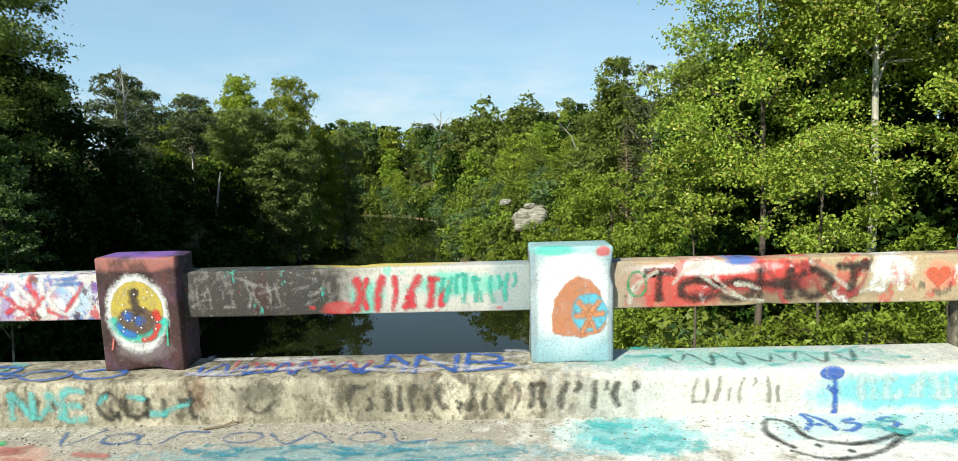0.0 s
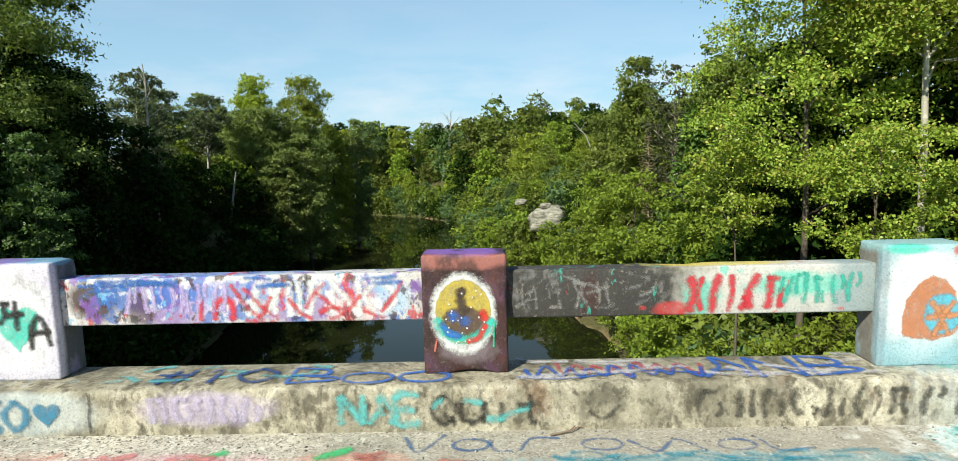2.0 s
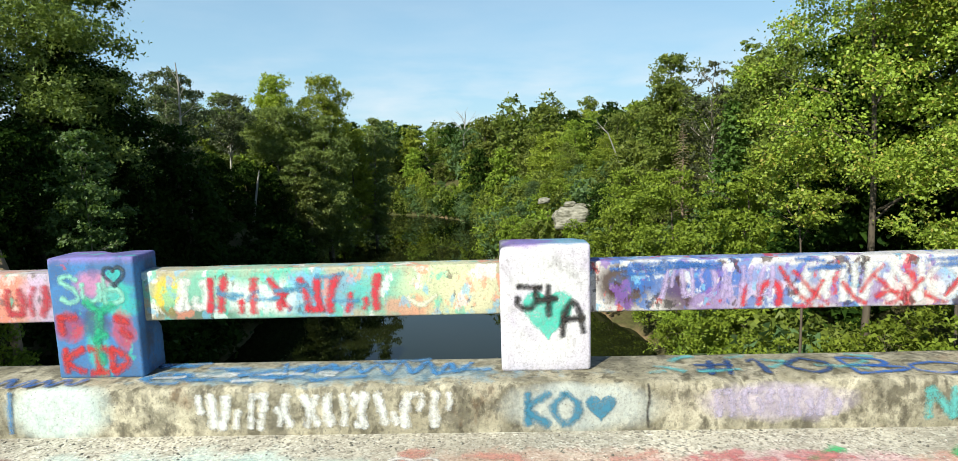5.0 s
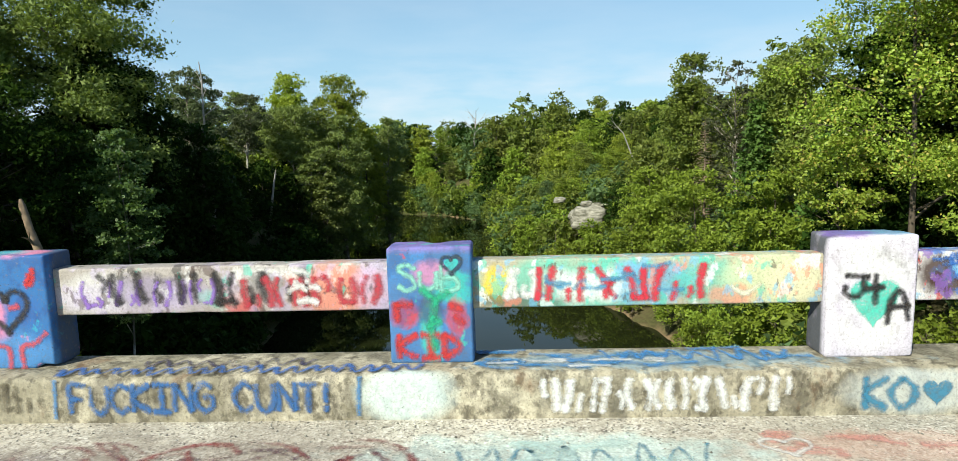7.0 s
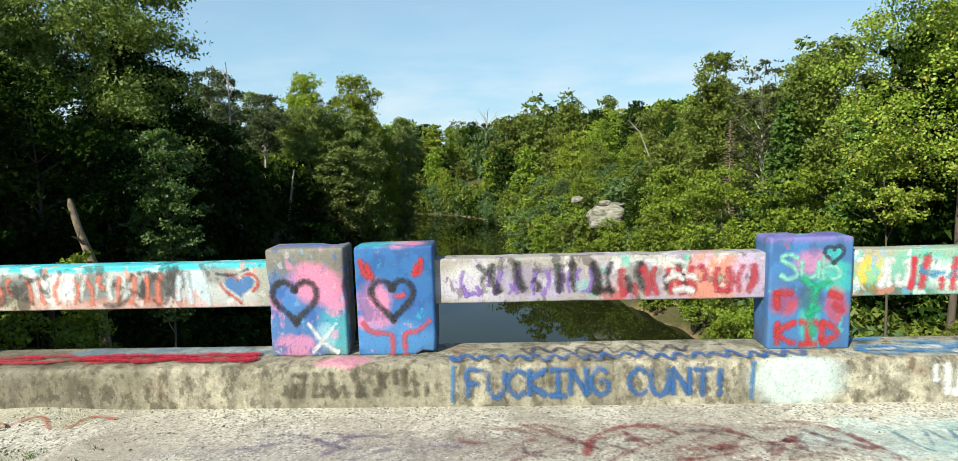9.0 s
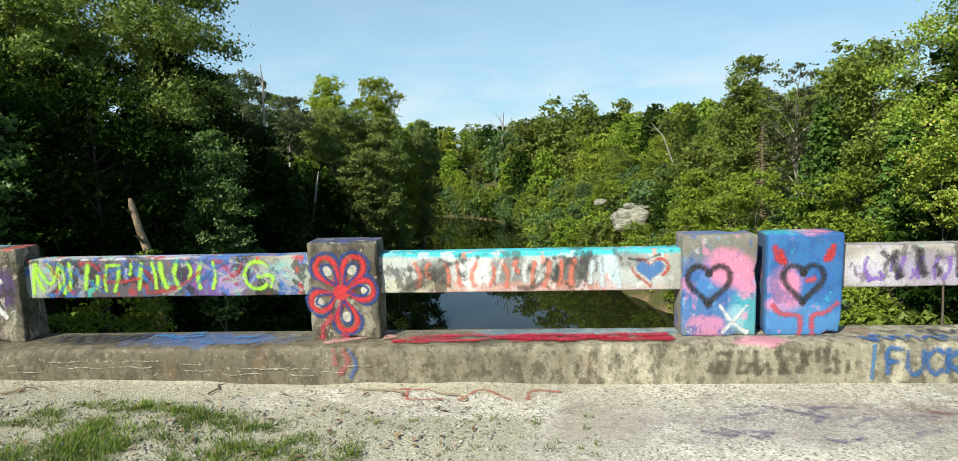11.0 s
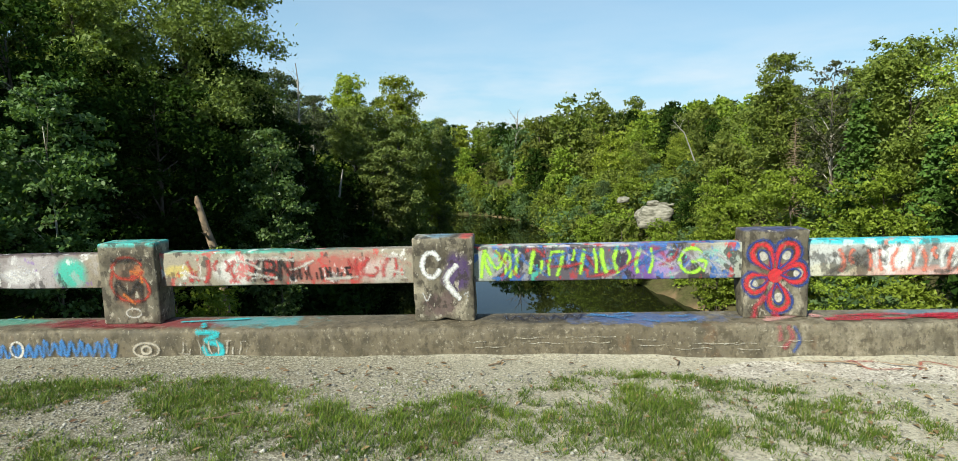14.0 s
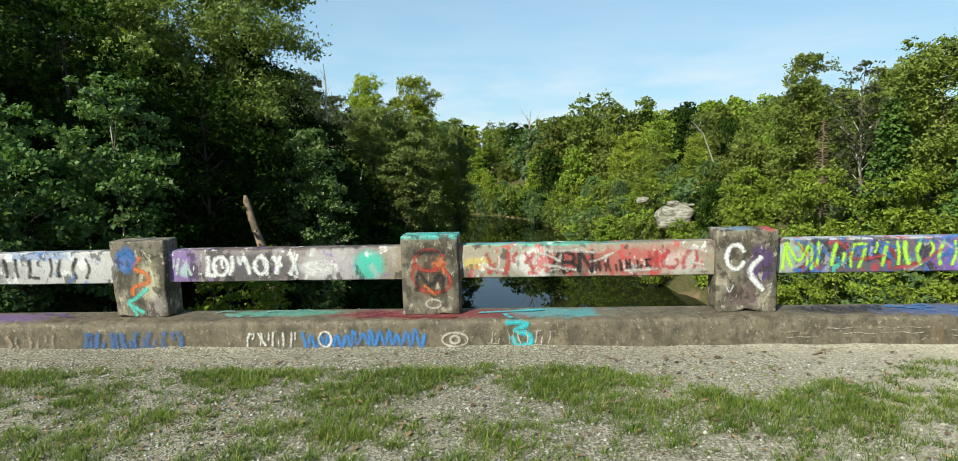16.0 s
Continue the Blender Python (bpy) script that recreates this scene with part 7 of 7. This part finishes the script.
def stone_mat():
    m = Nodes("loose_gravel", rough=0.9, spec=0.2)
    g = m.add("ShaderNodeNewGeometry").outputs["Random Per Island"]
    c = m.mix(g, (0.11, 0.105, 0.09), (0.50, 0.485, 0.42))
    c = m.mix(m.band(g, 0.90, 0.94), c, (0.52, 0.50, 0.45))
    m.color(m.mix(m.band(m.noise(90, 3), 0.4, 0.7, 0, 0.4), c, (0.16, 0.14, 0.11)))
    return m.mat


def grass_mat():
    m = Nodes("grass_blades", rough=0.5, spec=0.3)
    g = m.add("ShaderNodeNewGeometry").outputs["Random Per Island"]
    big = m.noise(1.5, 3)
    c = m.mix(m.band(m.math("ADD", m.math("MULTIPLY", g, 0.6), m.math("MULTIPLY", big, 0.7)), 0.35, 1.0), (0.044, 0.092, 0.008), (0.205, 0.285, 0.034))
    c = m.mix(m.band(g, 0.92, 0.95), c, (0.34, 0.28, 0.12))
    m.color(c)
    tr = m.add("ShaderNodeBsdfTranslucent")
    m.put(tr.inputs["Color"], c)
    mx = m.add("ShaderNodeMixShader")
    mx.inputs[0].default_value = 0.3
    m.t.links.new(m.bsdf.outputs[0], mx.inputs[1])
    m.t.links.new(tr.outputs[0], mx.inputs[2])
    m.t.links.new(mx.outputs[0], m.t.nodes["Material Output"].inputs["Surface"])
    return m.mat


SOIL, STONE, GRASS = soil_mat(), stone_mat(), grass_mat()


def bed_height(x, y):
    """The gravel's height over the deck, below zero where the deck lies bare."""
    n = noise.noise(Vector((x * 0.9, y * 1.6, 3.0))) * 0.5 + noise.noise(Vector((x * 3.1, y * 3.1, 7.0))) * 0.25
    edge = (-12.3 - x) * 0.5 + 0.45 * max(0.0, min(1.0, (-0.45 - y) / 0.4)) + n * 1.2 - max(0.0, -3.6 - y) * 1.1 - max(0.0, -28.5 - x) * 0.8
    heap = 0.030 * math.exp(-(-0.17 - y) / 0.05) * (0.6 + 1.2 * n) if x < -10.5 else 0.0
    return min(0.028, 0.022 * edge) + 0.006 * n + max(0.0, heap) * max(0.0, min(1.0, (-10.5 - x) * 0.6))


GRASS_X = (-26, -20.7, -18.3, -17.0, -16.4, -15.9, -15.5, -15.2, -14.8, -14.3, -13.9, -13.6, -13.2, -12.8, -12.4, -12.2, -12.0, -11.7)
GRASS_Y = (-0.7, -0.59, -0.55, -0.52, -0.53, -0.66, -0.95, -1.08, -0.82, -0.67, -0.43, -0.38, -0.5, -0.68, -0.76, -0.98, -1.6, -3.0)


def grassy(x, y):
    """How thick the grass stands, 0 to 1."""
    n = noise.noise(Vector((x * 1.5 + 4, y * 1.9, 1.0))) + 0.7 * noise.noise(Vector((x * 5.0, y * 6.0, 5.0))) + 0.8 * noise.noise(Vector((x * 15, y * 17, 2.0)))
    start = float(np.interp(x, GRASS_X, GRASS_Y)) + 0.07 * noise.noise(Vector((x * 7, 0, 3.3)))
    depth = start - y
    rim = 0.55 * math.exp(-((depth - 0.12) / 0.14) ** 2) * (1.0 if x > -15.6 else 0.5)
    return max(0.0, min(1.0, depth / 0.16)) * max(0.0, min(1.0, 0.60 + rim + 1.75 * n)) * max(0.0, min(1.0, (3.1 + y + 0.5 * n) / 0.9)) * max(0.0, min(1.0, (x + 25.5 + n) / 1.5))


xs = np.arange(-33, -8.5, 0.08)
ys = np.concatenate([np.arange(-6.0, -0.3, 0.08), np.linspace(-0.29, -0.168, 6)])
gv = [(x, y, bed_height(x, y)) for y in ys for x in xs]
n = len(xs)
ii = (np.arange(len(ys) - 1)[:, None] * n + np.arange(n - 1)[None]).ravel()
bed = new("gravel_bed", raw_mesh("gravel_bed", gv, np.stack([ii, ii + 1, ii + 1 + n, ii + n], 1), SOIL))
for p in bed.data.polygons:
    p.use_smooth = True
tagged(bed, "thin bed of gravel and soil washed over the deck", "gravel", kind="stuff")

OCTA = np.array([(1, 0, 0), (-1, 0, 0), (0, 1, 0), (0, -1, 0), (0, 0, 1), (0, 0, -1)], float)
OFACE = np.array([(0, 2, 4), (2, 1, 4), (1, 3, 4), (3, 0, 4), (2, 0, 5), (1, 2, 5), (3, 1, 5), (0, 3, 5)])


def stones(name, label, places, lo, hi):
    vs, fs = [], []
    for x, y, z in places:
        s = lo + (hi - lo) * rg.random() ** 3
        an = rg.uniform(0, 6.28)
        p = OCTA * rg.uniform(0.6, 1.3, (6, 3)) * np.array([1, rg.uniform(0.6, 1), rg.uniform(0.4, 0.7)]) * s
        p = p @ np.array([[math.cos(an), math.sin(an), 0], [-math.sin(an), math.cos(an), 0], [0, 0, 1]])
        fs.append(OFACE + len(vs) * 6)
        vs.append(p + np.array([x, y, z + s * 0.2]))
    ob = new(name, raw_mesh(name, np.concatenate(vs), np.concatenate(fs), STONE))
    return tagged(ob, label, "gravel", kind="stuff")


spots = []
while len(spots) < 9000:
    x, y = rg.uniform(-23.5, -10.2), -0.18 - 2.2 * rg.random() ** 1.2
    h = bed_height(x, y)
    if h > -0.01 or rg.random() < 0.25:
        spots.append((x, y, max(h, 0.0)))
stones("loose_gravel", "loose grey and buff gravel stones on the deck", spots, 0.004, 0.013)
spots = []
while len(spots) < 15000:
    x, y = rg.uniform(-22.5, -11.4), -0.45 - 1.7 * rg.random()
    if bed_height(x, y) > 0 or rg.random() < 0.3:
        spots.append((x, y, max(bed_height(x, y), 0.0)))
stones("loose_gravel", "coarse broken grey gravel among the grass", spots, 0.005, 0.018)
spots = [(rg.uniform(-10.6, 2.6), -0.175 - abs(rg.normal(0, 0.16)), 0.0) for _ in range(3200)]
stones("loose_gravel", "small pebbles gathered along the kerb", spots, 0.003, 0.011)
spots = [(rg.uniform(-22, 2.6), rg.uniform(-0.14, 0.22), CURB_Z + 0.002) for _ in range(500)]
stones("loose_gravel", "grit lying on the kerb top", spots, 0.002, 0.006)

tuft = []
while len(tuft) < 13000:
    x, y = rg.uniform(-25.5, -11.0), -0.34 - 2.9 * rg.random() ** 1.35
    if rg.random() < 0.07 * (y < -0.6) + 0.9 * grassy(x, y) ** 1.1:
        tuft.append((x, y, max(0.0, bed_height(x, y)), grassy(x, y)))
T = np.repeat(np.array(tuft), 27, axis=0)
m_ = len(T)
# each tuft's blades spread outward from its foot; the tufts differ in size
size_t = np.repeat(rg.uniform(0.5, 1.25, len(tuft)) * (0.5 + 0.6 * np.array(tuft)[:, 3]), 27)
an = rg.uniform(0, 6.28, m_)
out_r = np.abs(rg.normal(0, 0.020, m_)) * (0.6 + size_t)
radial = np.stack([np.cos(an), np.sin(an), np.zeros(m_)], 1)
hh = (0.014 + 0.038 * rg.random(m_) ** 1.5) * size_t
bend = an + rg.normal(0, 0.7, m_)
lean_d = np.stack([np.cos(bend), np.sin(bend), np.zeros(m_)], 1) * (hh * rg.uniform(0.25, 1.5, m_))[:, None]
side = np.stack([-np.sin(bend), np.cos(bend), np.zeros(m_)], 1) * rg.uniform(0.0014, 0.0036, m_)[:, None]
P0 = T[:, :3] + radial * out_r[:, None] - np.array([0, 0, 0.004])
up = np.zeros((m_, 3))
up[:, 2] = hh
V = np.stack([P0 - side, P0 + side, P0 + lean_d + up], 1).reshape(-1, 3)
Q = np.arange(m_ * 3).reshape(-1, 3)
grass = new("grass", raw_mesh("grass", V, Q, GRASS))
tagged(grass, "patchy short green grass growing through gravel", "grass", kind="stuff")


def dry_leaf_mat():
    m = Nodes("dry_leaves", rough=0.85, spec=0.15)
    g = m.add("ShaderNodeNewGeometry").outputs["Random Per Island"]
    m.color(m.mix(g, (0.10, 0.055, 0.03), (0.34, 0.23, 0.12)))
    return m.mat


DRY = dry_leaf_mat()
k_ = 700
spot = np.stack([rg.uniform(-22, -11.6, k_), -0.3 - 1.6 * rg.random(k_), np.zeros(k_)], 1)
spot[:, 2] = [max(0.0, bed_height(a, b)) + 0.012 for a, b, _ in spot]
an = rg.uniform(0, 6.28, k_)
u_ = np.stack([np.cos(an), np.sin(an), rg.uniform(-0.25, 0.25, k_)], 1) * rg.uniform(0.012, 0.035, k_)[:, None]
v_ = np.stack([-np.sin(an), np.cos(an), rg.uniform(-0.3, 0.3, k_)], 1) * rg.uniform(0.005, 0.014, k_)[:, None]
curl = np.zeros((k_, 3))
curl[:, 2] = rg.uniform(0.002, 0.010, k_)
V = np.stack([spot - u_, spot - v_ + curl, spot + u_, spot + v_ + curl], 1).reshape(-1, 3)
tagged(new("dry_leaves", raw_mesh("dry_leaves", V, np.arange(k_ * 4).reshape(-1, 4), DRY)), "brown dry leaves and bark scraps strewn on the gravel", "leaf litter", kind="stuff")


def twig(x, y, length, turn, r=0.006):
    pts = [Vector((x + math.cos(turn) * length * t + 0.02 * math.sin(t * 7), y + math.sin(turn) * length * t + 0.015 * math.sin(t * 5 + x), 0.012 + max(0.0, bed_height(x, y)) + 0.02 * t * (1 - t))) for t in (0, 0.3, 0.6, 1.0)]
    v, f = join_tubes([tube(pts, [r, r * 0.9, r * 0.7, r * 0.3], 5), tube([pts[1], pts[1] + Vector((math.cos(turn + 0.7), math.sin(turn + 0.7), 0.08)) * length * 0.3], [r * 0.6, r * 0.2], 4)])
    return tagged(new("twig", raw_mesh("twig", v, f, BARK_STUMP)), "dry fallen twig on the deck", "twig")


for x, y, length, turn in ((-2.0, -0.24, 0.30, 0.3), (-12.1, -0.32, 0.34, 2.9), (-14.6, -0.36, 0.22, 0.5), (-13.3, -0.33, 0.18, 1.4), (-11.7, -0.42, 0.30, 2.6), (-16.2, -1.25, 0.3, 0.4), (-18.6, -1.4, 0.24, 2.2)):
    twig(x, y, length, turn)

# ---- bridge piers under the deck ----
for x in (-26.0, -10.0, 6.0):
    bm = bmesh.new()
    foot = min(gz(x, 0.0), gz(x, -7.0), WATER_Z) - 1.0
    box(bm, x - 0.6, x + 0.6, -7.6, -0.4, foot, -1.3)
    box(bm, x - 0.9, x + 0.9, -8.0, -0.1, -1.3, -0.701)
    tagged(new("pier", bm_mesh("pier", bm, KERB)), "plain concrete bridge pier standing in the river", "pier", kind="structure")
